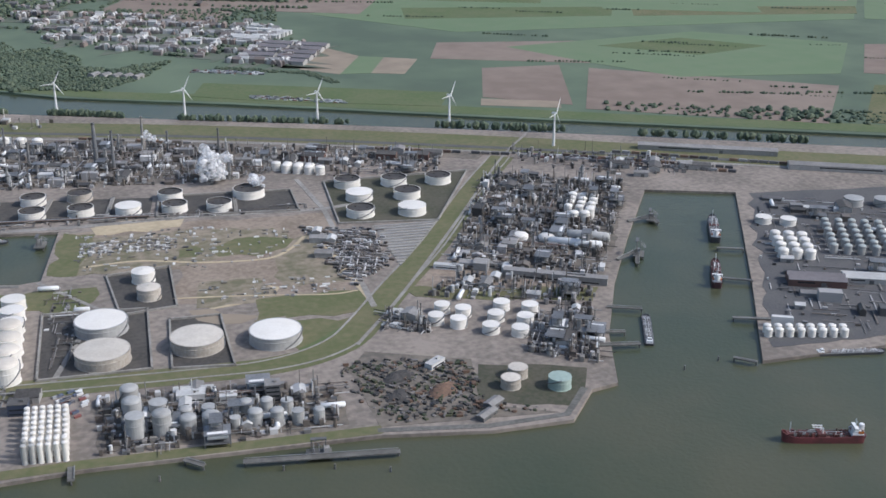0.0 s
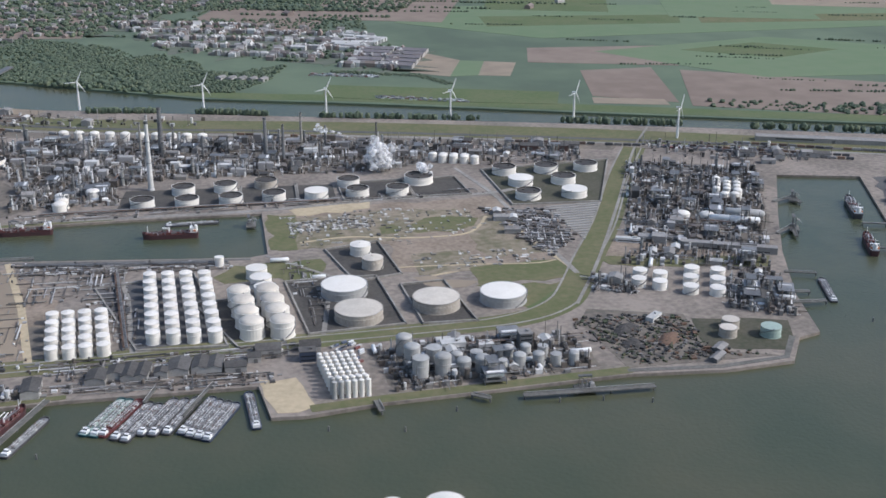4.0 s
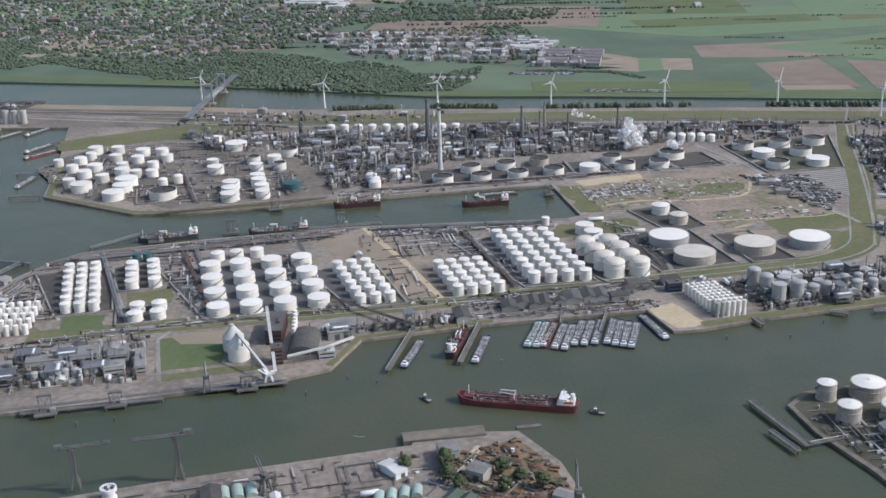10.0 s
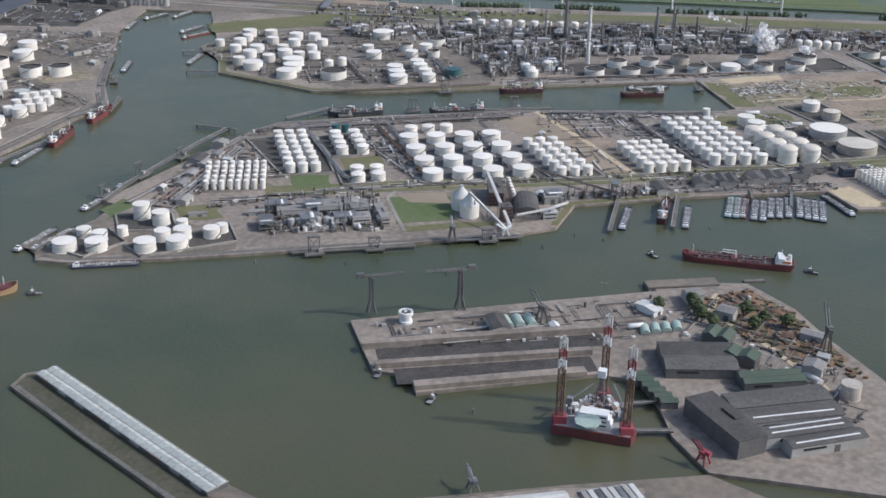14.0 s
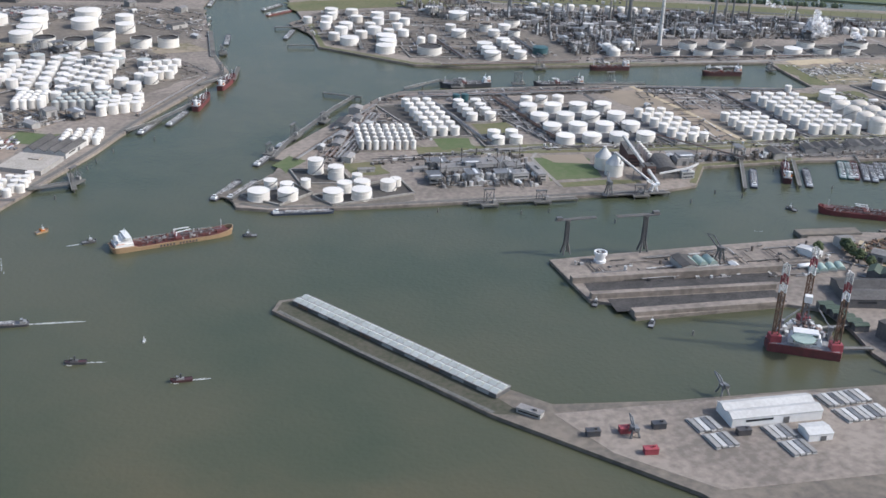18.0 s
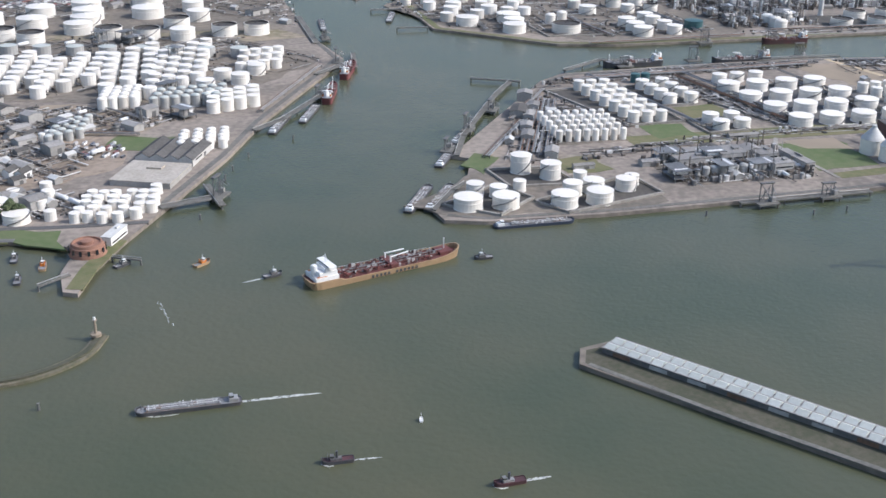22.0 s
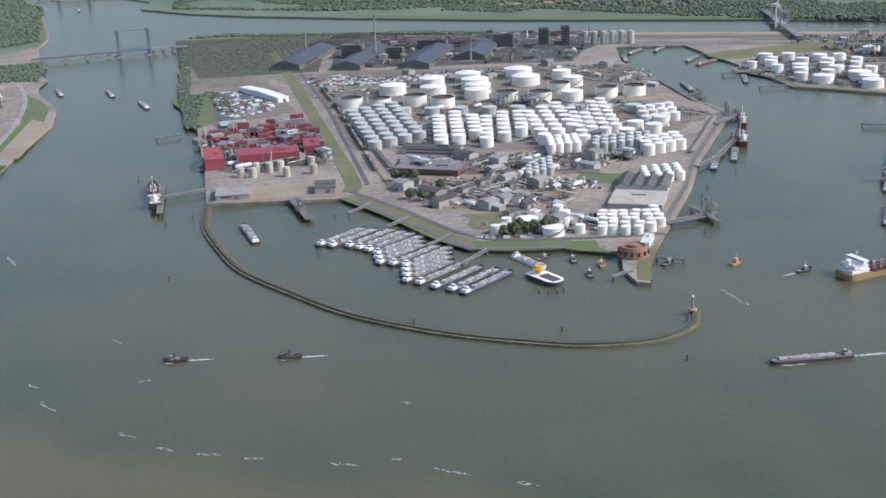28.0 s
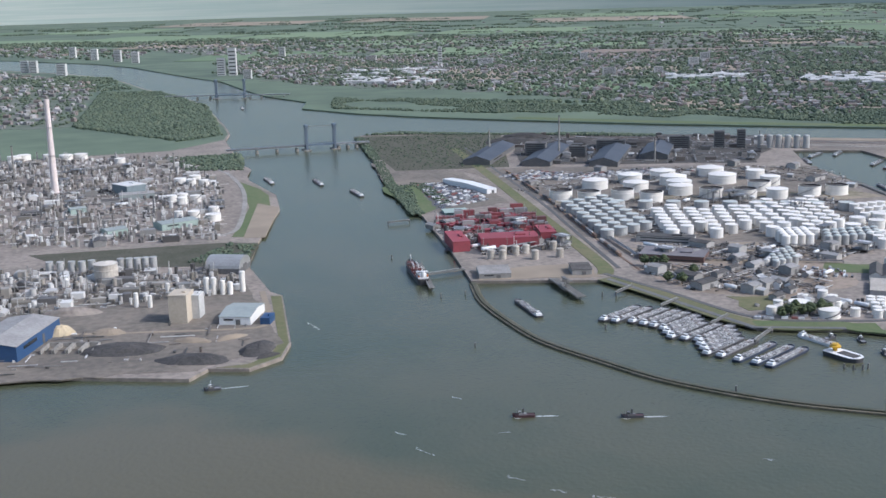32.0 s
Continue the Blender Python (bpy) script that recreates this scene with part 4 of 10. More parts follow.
road("quay_edge", [(-145, 318), (-132, 322), (-96, 313), (-53, 300), (15, 267.5)], 1.2, 0.06, M_STONE, "dark quay edge of the dock", False)
road("quay_edge", [(-177, 396), (-182, 374), (-196, 359), (-232, 323.5), (-251, 301.5), (-276, 276.5)], 1.4, 0.06, M_STONE, "weathered river quay", False)
road("quay_edge", [(-288, 264), (-297, 253.5), (-302, 246)], 3.0, 0.07, M_GRASS, "grass bank of the point", False)
road("refinery_road", [(-40, 333.5), (0, 319), (33, 308), (70, 300), (106, 289), (119, 288)], 2.4, 0.07, M_CONC, "pale road along the tank row")
road("works_road", [(20, 268), (30, 244), (12, 209)], 1.3, 0.07, M_CONC, "concrete lane between the tanks", False)
road("works_road", [(-82, 235), (-76, 270), (-70, 300)], 1.5, 0.07, M_ASPH, "asphalt lane between the tanks", False)
road("works_road", [(-55, 228), (-50, 262), (-47, 297)], 2.0, 0.07, M_SAND, "sandy lane between the tanks", False)
road("works_road", [(-32, 222), (-24, 255), (-20, 282)], 1.3, 0.07, M_CONC, "concrete lane between the tanks", False)
road("works_road", [(-117, 248), (-110, 280), (-105, 312)], 2.0, 0.07, M_CONC, "concrete pipe street", False)
road("works_road", [(-136, 254), (-132, 285), (-128, 318)], 1.3, 0.07, M_CONC, "concrete lane between the tanks", False)
road("works_road", [(114, 320), (110, 287), (92, 213)], 1.6, 0.08, M_CONC, "pale service road", False)
road("works_road", [(100, 273), (93, 218)], 1.4, 0.075, M_SAND, "sandy track", False)
road("works_road", [(33, 273.4), (48, 271), (63.4, 261.7), (79.6, 256.6), (88, 260.4), (95.5, 268)], 1.1, 0.07, M_SAND, "sandy track through the empty lot")
road("works_road", [(48.5, 241.5), (66, 234.5), (85, 225.6), (92.7, 224.5)], 0.7, 0.07, M_SAND, "thin sandy track by the green lot")
road("lawn_path", [(-138, 217.5), (-134, 233), (-131.5, 242), (-127, 246)], 1.1, 0.09, M_CONC, "pale concrete path beside the lawn", False)
road("works_road", [(-474, 350), (-464, 346), (-455, 343), (-442, 338.5), (-429.6, 336), (-425.5, 347.6), (-422, 370)], 1.6, 0.1, M_PALESOIL, "pale dusty road of the works")
road("works_road", [(-434.3, 453.4), (-416.6, 453), (-407.5, 471), (-393.9, 528.9), (-389, 575.3), (-391.4, 608.9), (-411, 637.4)], 1.8, 0.1, M_CONC, "pale bank road round the works")
road("long_road", [(79, 195), (102, 217), (141, 258), (187, 308), (215, 334)], 0.95, 0.12, M_CONC, "long pale road on the dike")
for off, width, z, material, label in ((-4, 9, 0.055, M_PALESOIL, "pale dusty yard strip along the canal"), (7, 12, 0.06, M_YARD, "dark cinder railway yard"), (3.5, 0.8, 0.1, M_RUST, "rusty rail track"), (6.5, 0.8, 0.1, M_CONC, "pale rail track"),
                                       (9, 0.9, 0.1, M_COAL, "dark rail track"), (12, 0.8, 0.1, M_RUST, "rusty rail track"), (14.5, 1.2, 0.1, M_CONC, "pale yard road")):
    road("yard_strip", [(-196 - 0.62 * off, 634 - 0.78 * off), (-152 - 0.62 * off, 600 - 0.78 * off), (-105 - 0.62 * off, 560 - 0.78 * off), (-50 - 0.62 * off, 515 - 0.78 * off), (-4 - 0.62 * off, 474 - 0.78 * off)], width, z, material, label)
road("canal_dike", [(-60, 512), (3, 452), (101, 393), (192, 330), (300, 246), (560, 55)], 20, 0.05, M_GRASS, "grass canal dike")
road("canal_dike_road", [(-110, 560), (-55, 502), (3, 446), (101, 386), (192, 323), (300, 240), (560, 50)], 3, 0.09, M_ASPH, "motorway behind the canal dike")
road("canal_railway", [(-120, 545), (-60, 490), (3, 436), (101, 378), (192, 316), (300, 233), (560, 40)], 2.2, 0.09, M_CONC, "pale railway bed")
road("canal_far_bank", [(620, 82), (342, 276), (216, 371), (132, 437), (74, 478), (-8, 567), (-114, 664), (-178, 735)], 12, 0.05, M_LUSH, "green far bank of the canal")
road("terminal_road", [(-322, 350), (-306, 413), (-294, 461), (-277, 541), (-260, 619)], 1.3, 0.08, M_ASPH, "long grey asphalt road through the terminal")
road("terminal_verge", [(-329, 345), (-324, 357), (-312, 410), (-300.7, 460), (-283, 540), (-266, 618)], 4.6, 0.075, M_GRASS, "green verge of the terminal road")
road("terminal_railway", [(-318, 345), (-303, 412), (-290.5, 461), (-273, 541)], 0.7, 0.07, M_RUST, "dark railway siding")
road("harbour_dike", [(-331, 341), (-327, 320), (-322, 287), (-305, 275.5)], 6.0, 0.06, M_GRASS, "grass harbour dike")
road("harbour_road", [(-329, 346), (-324, 322), (-318, 290), (-300, 278), (-280, 270)], 1.6, 0.09, M_ASPH, "harbour road")
road("stone_bank", [(-331, 340), (-323.5, 283.5), (-305, 273.5)], 1.6, 0.1, M_DARKSTEEL, "dark stone harbour slope", False)

LOTS = [("dirt_lot", [(33, 302), (70, 296), (110, 284), (106, 262), (92, 222), (66, 230), (48, 238), (56, 260), (30, 270)], M_DIRT, "bare brown earth of the cleared lot"),
        ("dirt_lot", [(-64, 298), (-46, 292), (-40, 262), (-51, 229), (-62, 232), (-56, 258)], M_DIRT, "sandy brown lot between the tank groups"),
        ("plant_ground", [(174, 297), (210, 268), (174, 224), (155, 202), (122, 230)], M_CONC, "pale paved ground of the dock side plant"),
        ("dirt_lot", [(112, 229), (126, 231), (151, 204), (146.5, 192), (134, 199), (105, 219)], M_DIRT, "bare brown strip beside the plant"),
        ("dirt_lot", [(-318, 350), (-290, 342), (-262, 326), (-276, 304), (-300, 300), (-318, 318)], M_DIRT, "bare brown ground between the terminal houses"),
        ("dirt_lot", [(-312, 372), (-268, 362), (-244, 340), (-262, 328), (-300, 346)], M_PALESOIL, "pale dusty terminal yard"),
        ("bund_floor", [(17, 246), (41, 238), (33, 205), (9, 211)], M_BUND, "dark bund floor round broad tanks"),
        ("bund_floor", [(44, 229), (56, 226), (50, 198), (37, 203)], M_BUND, "dark bund floor round a broad tank"),
        ("bund_floor", [(37, 264), (54, 263), (48, 236), (34, 237)], M_BUND, "dark bund floor"),
        ("bund_floor", [(-8, 329), (60, 305), (66, 323), (1, 349)], M_BUND, "dark bund floor of the tank row"),
        ("bund_floor", [(62, 304), (103, 290), (108, 310), (68, 323)], M_BUND, "dark bund floor of the tank row"),
        ("bund_floor", [(121, 313), (170, 302), (137, 262), (109, 273)], M_SCRUB, "dark weedy bund floor"),
        ("bund_floor", [(-10, 243), (7, 240), (2, 209), (-9, 212)], M_BUND, "dark bund floor of tall tanks"),
        ("bund_floor", [(-105, 366), (-86, 359), (-83, 377), (-100, 384)], M_BUND, "dark bund floor"),
        ("bund_floor", [(-30, 266), (-3, 264), (-11, 214), (-31, 222)], M_ASPH, "dark paved tank pit"),
        ("bund_floor", [(-117, 290), (-78, 280), (-84, 236), (-117, 248)], M_ASPH, "dark paved tank pit"),
        ("bund_floor", [(-79, 268), (-59, 262), (-65, 229), (-80, 234)], M_ASPH, "dark paved tank pit"),
        ("bund_floor", [(-136, 268), (-124, 265), (-128, 254), (-139, 257)], M_BUND, "dark bund floor round four tanks"),
        ("bund_floor", [(-129, 303), (-118, 300), (-123, 279), (-132, 282)], M_BUND, "dark bund floor round paired tanks"),
        ("bund_floor", [(-150, 310), (-128, 304), (-137, 268), (-152, 272)], M_BUND, "dark tank pit"),
        ("bund_floor", [(-295, 465), (-200, 500), (-175, 405), (-275, 415)], M_PATCHY, "weedy floor round terminal tanks"),
        ("rail_yard", [(-125, 552), (-60, 497), (0, 441), (98, 382), (190, 320), (180, 312), (96, 370), (-4, 428), (-66, 484), (-118, 520)], M_YARD, "dark cinder rail yard by the canal"),
        ("dark_yard", [(-30, 436), (0, 426), (74, 390), (132, 353), (122, 336), (96, 330), (60, 340), (20, 357), (-14, 354), (-32, 374)], M_YARD, "dark oily ground of the refinery"),
        ("dark_yard", [(-126, 440), (-100, 460), (-58, 445), (-34, 404), (-32, 372), (-14, 352), (-46, 340), (-92, 353), (-126, 396)], M_YARD, "dark ground of the refinery point"),
        ("dark_yard", [(176, 298), (211, 266), (174, 222), (153, 200), (121, 228)], M_YARD, "dark ground of the dock side plant"),
        ("dark_yard", [(-170, 250), (-134, 245), (-140, 222), (-172, 231)], M_YARD, "dark ground of the quay works"),
        ("dark_yard", [(18, 196), (66, 180), (62, 162), (14, 174)], M_YARD, "dark ground of the quay works"),
        ("dark_yard", [(-180, 290), (-158, 282), (-157, 262), (-182, 270)], M_YARD, "dark tank pit ground"),
        ("dark_yard", [(-232, 252), (-206, 262), (-178, 240), (-182, 226), (-222, 238)], M_YARD, "dark ground of the point"),
        ("dark_yard", [(-310, 392), (-296, 450), (-200, 424), (-190, 372), (-236, 342), (-270, 366)], M_YARD, "dark ground of the terminal tank rows"),
        ("bund_floor", [(-225, 248), (-208, 253), (-206, 242), (-218, 237)], M_BUND, "dark bund floor round tanks at the point"),
        ("bund_floor", [(-204, 262), (-190, 256), (-192, 244), (-206, 250)], M_BUND, "dark bund floor round tanks at the point"),
        ("bund_floor", [(-207, 240), (-178, 243), (-180, 230), (-205, 231)], M_BUND, "dark bund floor round tanks at the point"),
        ("dark_yard", [(-52, 250), (-34, 245), (-40, 222), (-56, 228)], M_YARD, "dark ground round the tank rows"),
        ("sand_lot", [(-66, 296), (-47, 290), (-56, 232), (-64, 240)], M_PALESOIL, "bare sandy yard between tank rows"),
        ("sand_lot", [(43.6, 306.8), (42.7, 300), (60.3, 292.4), (65.8, 297.2), (58, 304)], M_SAND, "pale sandy strip by the refinery road"),
        ("sand_lot", [(91.4, 263.8), (94.8, 259), (91, 243), (86.6, 239), (81, 244.8), (81, 253.8)], M_PALESOIL, "bare reddish lot"),
        ("sand_lot", [(59.3, 243), (67, 243.3), (75.6, 236), (71.7, 229), (65, 230), (55.2, 230.3), (54.4, 235)], M_SAND, "pale scraped sandy lot"),
        ("sand_lot", [(49.7, 232.5), (55.5, 230.7), (61, 224), (64.6, 221), (59, 219), (50, 225.5)], M_PALESOIL, "bare earth strip"),
        ("hatched_lot", [(117, 267), (137, 262), (110, 234)], M_CONC, "grey hatched storage lot"),
        ("sand_lot", [(42, 304), (69, 299), (66, 293), (42, 297)], M_SAND, "sandy lot"),
        ("sand_lot", [(58, 249), (73, 244), (72, 227), (52, 233)], M_PATCHY, "pale sandy lot"),
        ("sand_lot", [(85, 267), (100, 268), (96, 230), (76, 235)], M_PATCHY, "bare brown lot"),
        ("grass_lot", [(67, 231), (94, 224), (92, 216), (63, 219)], M_GRASS, "green lot"),
        ("grass_lot", [(62, 219), (85, 210), (76, 200), (66, 197), (66, 199)], M_GRASS, "green tank lot"),
        ("grass_lot", [(70, 282), (90, 279), (90, 266), (66, 264)], M_GRASS, "rough grass lot"),
        ("grass_lot", [(34, 296), (66, 290), (94, 276), (90, 264), (60, 262), (30, 268)], M_PATCHY, "rough patchy lot"),
        ("grass_lot", [(60, 274), (65, 275.3), (66.4, 270.4), (62.4, 266.8), (58.2, 268.7)], M_GRASS, "small green patch on the empty lot"),
        ("grass_lot", [(67.4, 271.2), (76.7, 275.4), (84.5, 273.5), (92.3, 267.5), (87.4, 262), (78.2, 259.4), (68.2, 264)], M_GRASS, "green scrubby patch on the empty lot"),
        ("grass_lot", [(71.7, 225), (80, 227.5), (91, 225.4), (94.3, 221), (89, 211), (80.7, 212.5), (69.7, 217)], M_GRASS, "green lot behind the broad tanks"),
        ("grass_lot", [(20.4, 258.3), (28.6, 258), (30.4, 252.3), (26, 244), (18.3, 245.8), (17, 249.3)], M_GRASS, "green lot by the tank pit"),
        ("grass_lot", [(0.7, 259), (9.3, 264.8), (14, 261), (8.5, 251.6), (2, 253)], M_GRASS, "green strip between the tanks"),
        ("grass_lot", [(66, 199.6), (75.8, 204), (85.7, 208.4), (80.7, 201), (72.3, 196), (64.5, 195)], M_LUSH, "green corner by the dike"),
        ("grass_strip", [(-137, 220.6), (-122, 217), (-113, 213), (-113.5, 210.5), (-137.6, 217)], M_GRASS, "grass strip along the grain quay"),
        ("grass_lot", [(14, 262), (33, 258), (28, 247), (14, 251)], M_GRASS, "grass strip by the dock head"),
        ("grass_lot", [(23, 272), (34, 303), (42, 298), (30, 268)], M_GRASS, "overgrown dock head"),
        ("grass_lot", [(-132, 243), (-115, 238), (-122, 219), (-138, 223)], M_LUSH, "bright green lawn by the silos"),
        ("sand_lot", [(-128, 243), (-114, 239), (-117, 230), (-127, 236)], M_PALESOIL, "bare brown patch in the lawn"),
        ("grass_lot", [(-150, 271), (-139, 267), (-142, 257), (-153, 260)], M_LUSH, "green lot"),
        ("grass_lot", [(-130, 280), (-118, 277), (-121, 266), (-133, 269)], M_GRASS, "green lot"),
        ("grass_lot", [(-207, 268), (-199, 274), (-196, 268), (-206, 260)], M_LUSH, "green lot at the point"),
        ("grass_lot", [(-188, 262), (-176, 258), (-178, 248), (-189, 251)], M_GRASS, "green lot at the point"),
        ("grass_lot", [(-110, 482), (-42, 478), (-30, 445), (-60, 455), (-112, 462)], M_GRASS, "olive grass behind the tanks"),
        ("sand_lot", [(-11, 194), (-3, 191), (-4.5, 176), (-13, 177)], M_SAND, "pale sand corner at the quay"),
        ("grass_lot", [(99, 173), (120, 160), (107, 147), (90, 157)], M_SCRUB, "dark green tank lot by the dock"),
        ("scrap_ground", [(79, 191), (99, 176), (90, 157), (103, 146), (67, 158), (72, 184)], M_YARD, "dark scrap yard ground"),
        ("grass_lot", [(104, 220), (150, 197), (143, 190), (104, 214)], M_GRASS, "brown grass strip"),
        ("red_yard", [(-346, 438), (-308, 432), (-322, 380), (-349, 384), (-357, 393)], M_ASPH, "dark works yard"),
        ("dark_yard", [(-346, 456), (-306, 462), (-292, 545), (-300, 562), (-320, 590), (-335, 520)], M_YARD, "dark gravel yard by the river"),
        ("dark_yard", [(-290, 548), (-262, 540), (-196, 505), (-150, 478), (-178, 420), (-292, 462)], M_YARD, "dark ground behind the terminal tanks"),
        ("car_park", [(-322, 520), (-303, 515), (-311, 470), (-336, 462)], M_ASPH, "asphalt lorry park"),
        ("grass_lot", [(-338, 520), (-322, 520), (-336, 462), (-345, 455)], M_LUSH, "green river bank with scrub"),
        ("sand_lot", [(-362, 366), (-329, 360), (-331, 343), (-364, 355)], M_PALESOIL, "bare quay ground"),
        ("grass_lot", [(-272.9, 320), (-266, 329), (-254, 320.7), (-260.3, 311.5)], M_LUSH, "green lot"),
        ("grass_lot", [(-313, 310), (-300, 305), (-300, 293), (-316, 296)], M_GRASS, "green yard"),
        ("grass_lot", [(-321, 288), (-296, 274), (-298, 264), (-306, 274), (-322, 284)], M_LUSH, "green harbour lawn"),
        # scrub with cloud shade put into its dark green
        ("dark_scrub", [(-297, 695), (-219, 665), (-268, 545), (-318, 560)], M_SCRUB, "scrubland by the river, darkened for cloud shade"),
        ("dark_yard", [(-215, 660), (-97, 575), (-165, 500), (-262, 548)], M_BUND, "dark ore yard behind the terminal"),
        ("grass_bank", [(-388.7, 566), (-384.7, 541.7), (-385, 524), (-391, 494), (-409.9, 445), (-415, 448), (-398, 500)], M_LUSH, "green river bank"),
        ("sand_bank", [(-393, 508), (-387.5, 495), (-404.8, 442.4), (-412, 444)], M_PALESOIL, "sandy river beach"),
        ("grass_bank", [(-421, 364), (-418.4, 363), (-426.9, 319.8), (-431.2, 310.2), (-439.4, 305.3), (-446, 308.6), (-439, 308), (-433, 312.4), (-428.9, 321)], M_GRASS, "green bank of the works point"),
        ("works_yard", [(-700, 420), (-424, 388), (-428, 320), (-450, 308), (-490, 318), (-700, 384)], M_YARD, "bare brown works yard"),
        # asphalt tone laid here stands in for cloud shade on the ground
        ("east_yard", [(240, 238), (192, 180), (165, 148), (192, 141), (330, 85), (560, -20), (420, 130), (330, 205)], M_ASPH, "yard east of the dock, darkened for cloud shade"),
        # scrub again, partly darkened to stand for cloud shade
        ("dark_scrub", [(-420, 440), (-409, 434), (-419, 403), (-470, 425), (-480, 450)], M_SCRUB, "scrub between the works, darkened for cloud shade"),
        ("open_meadow", [(-900, 830), (-378, 640), (-376, 600), (-386, 567), (-900, 660)], M_LAND, "bare ground by the far works"),
        ("far_meadow", [(-4500, 1000), (-400, 690), (-366, 722), (-358, 750), (-353, 790), (-345, 884), (-340, 990), (-347, 1063), (-359, 1142), (-365, 1249), (-376, 1338), (-412, 1437), (-484, 1580), (-804, 1778), (-1604, 2098), (-4500, 2440)], M_FARLAND, "green country over the river")]
for i, (name, pts, material, label) in enumerate(LOTS):
    patch(name, pts, 0.010 + 0.0007 * i, material, label, rough=0.4 if name in ("bund_floor", "hatched_lot", "car_park") else 2.4 if name.endswith(("lot", "yard")) else 0.0)


def bund_wall(points, group="bund walls"):
    """A low wall round a tank pit."""
    t = thing("bund_wall", "low pale concrete bund wall round a tank pit", "bund wall", group)
    for a, b in zip(points, points[1:] + points[:1]):
        d = Vector(b) - Vector(a)
        bm = bmesh.new()
        box(bm, (a[0] + b[0]) / 2, (a[1] + b[1]) / 2, 0, d.length + 0.5, 0.5, 0.55, math.atan2(d.y, d.x))
        part("wall", bm, M_CONC, t)


for name, pts, material, label in LOTS:
    if name == "bund_floor" and len(pts) == 4 and abs(pts[0][0] - pts[2][0]) < 60:
        bund_wall(pts)
for k in range(1, 6):
    u = k / 6
    a, b = (-8 + 111 * u, 329 - 39 * u), (1 + 107 * u, 348 - 39 * u)
    bund_wall([a, (a[0] + 0.6, a[1] - 0.2), (b[0] + 0.6, b[1] - 0.2), b])

# ---- open country ----
FIELDS = [([(210, 520), (217, 492), (192, 459), (179, 477)], M_PALESOIL), ([(227, 484), (240, 473), (219, 446), (206, 455)], M_PALESOIL), ([(217, 492), (227, 484), (206, 455), (192, 459)], M_CROP),
          ([(258, 441), (295, 430), (256, 362), (229, 391)], M_SOIL), ([(227, 389), (254, 370), (249, 360), (221, 379)], M_PALESOIL), ([(268, 505), (344, 473), (311, 427), (246, 471)], M_SOIL),
          ([(304, 418), (384, 336), (330, 290), (257, 354)], M_SOIL), ([(295, 479), (411, 469), (464, 406), (404, 354), (331, 383), (313, 424)], M_CROP),
          ([(291, 664), (596, 521), (523, 457), (292, 526), (241, 614)], M_CROP), ([(600, 520), (760, 440), (700, 330), (530, 455)], M_CROP), ([(415, 350), (470, 400), (640, 310), (560, 220)], M_SOIL),
          ([(300, 610), (420, 556), (400, 530), (285, 575)], M_LUSH), ([(430, 550), (560, 490), (540, 470), (412, 524)], M_GRASS), ([(340, 460), (392, 458), (420, 420), (372, 418)], M_LUSH), ([(420, 640), (620, 540), (650, 580), (460, 690)], M_SOIL), ([(660, 520), (780, 450), (820, 500), (690, 580)], M_LUSH),
          ([(345, 285), (400, 330), (540, 215), (470, 160)], M_GRASS), ([(130, 470), (172, 440), (150, 420), (118, 448)], M_LUSH), ([(172, 440), (220, 405), (205, 385), (152, 420)], M_LUSH)]
for k, (pts, material) in enumerate(FIELDS):
    patch("farm_field", pts, 0.06 + 0.006 * k, material, "wide farm field beyond the canal", "field")
random.seed(5)
kinds = [M_CROP, M_CROP, M_LUSH, M_SOIL, M_PALESOIL, M_GRASS, M_CROP, M_PALESOIL, M_FARLAND]
# distant fields mostly take the crop colour that has haze painted in
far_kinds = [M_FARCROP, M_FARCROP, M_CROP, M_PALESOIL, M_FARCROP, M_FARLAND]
for row in range(9):
    y0 = 700 * 1.22**row
    for col in range(-12, 18):
        w, d = y0 * 0.13, y0 * 0.13
        x0 = -y0 * 0.28 + col * w * 1.12 + random.uniform(-20, 20)
        cx, cy = x0 + 0.5 * y0, y0 + random.uniform(-0.05, 0.05) * y0 - 0.35 * (x0 + 0.3 * y0)
        if cx - w > (-0.28 if cy < 2350 else -0.9) * cy and cy > 560 - 0.6 * cx and cy < 4300 and cx + w < 4400:
            a, s = -0.55 + random.uniform(-0.15, 0.15), random.uniform(0.8, 1.12)
            q = [(cx + s * (u * w * math.cos(a) - v * d * math.sin(a)), cy + s * (u * w * math.sin(a) + v * d * math.cos(a))) for u, v in ((-.5, -.5), (.5, -.5), (.5, .5), (-.5, .5))]
            if not inside((cx, cy), [(60, 720), (205, 600), (205, 480), (140, 500), (80, 560)]):
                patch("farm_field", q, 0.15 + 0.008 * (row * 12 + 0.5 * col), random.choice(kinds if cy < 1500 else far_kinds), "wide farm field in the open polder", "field")

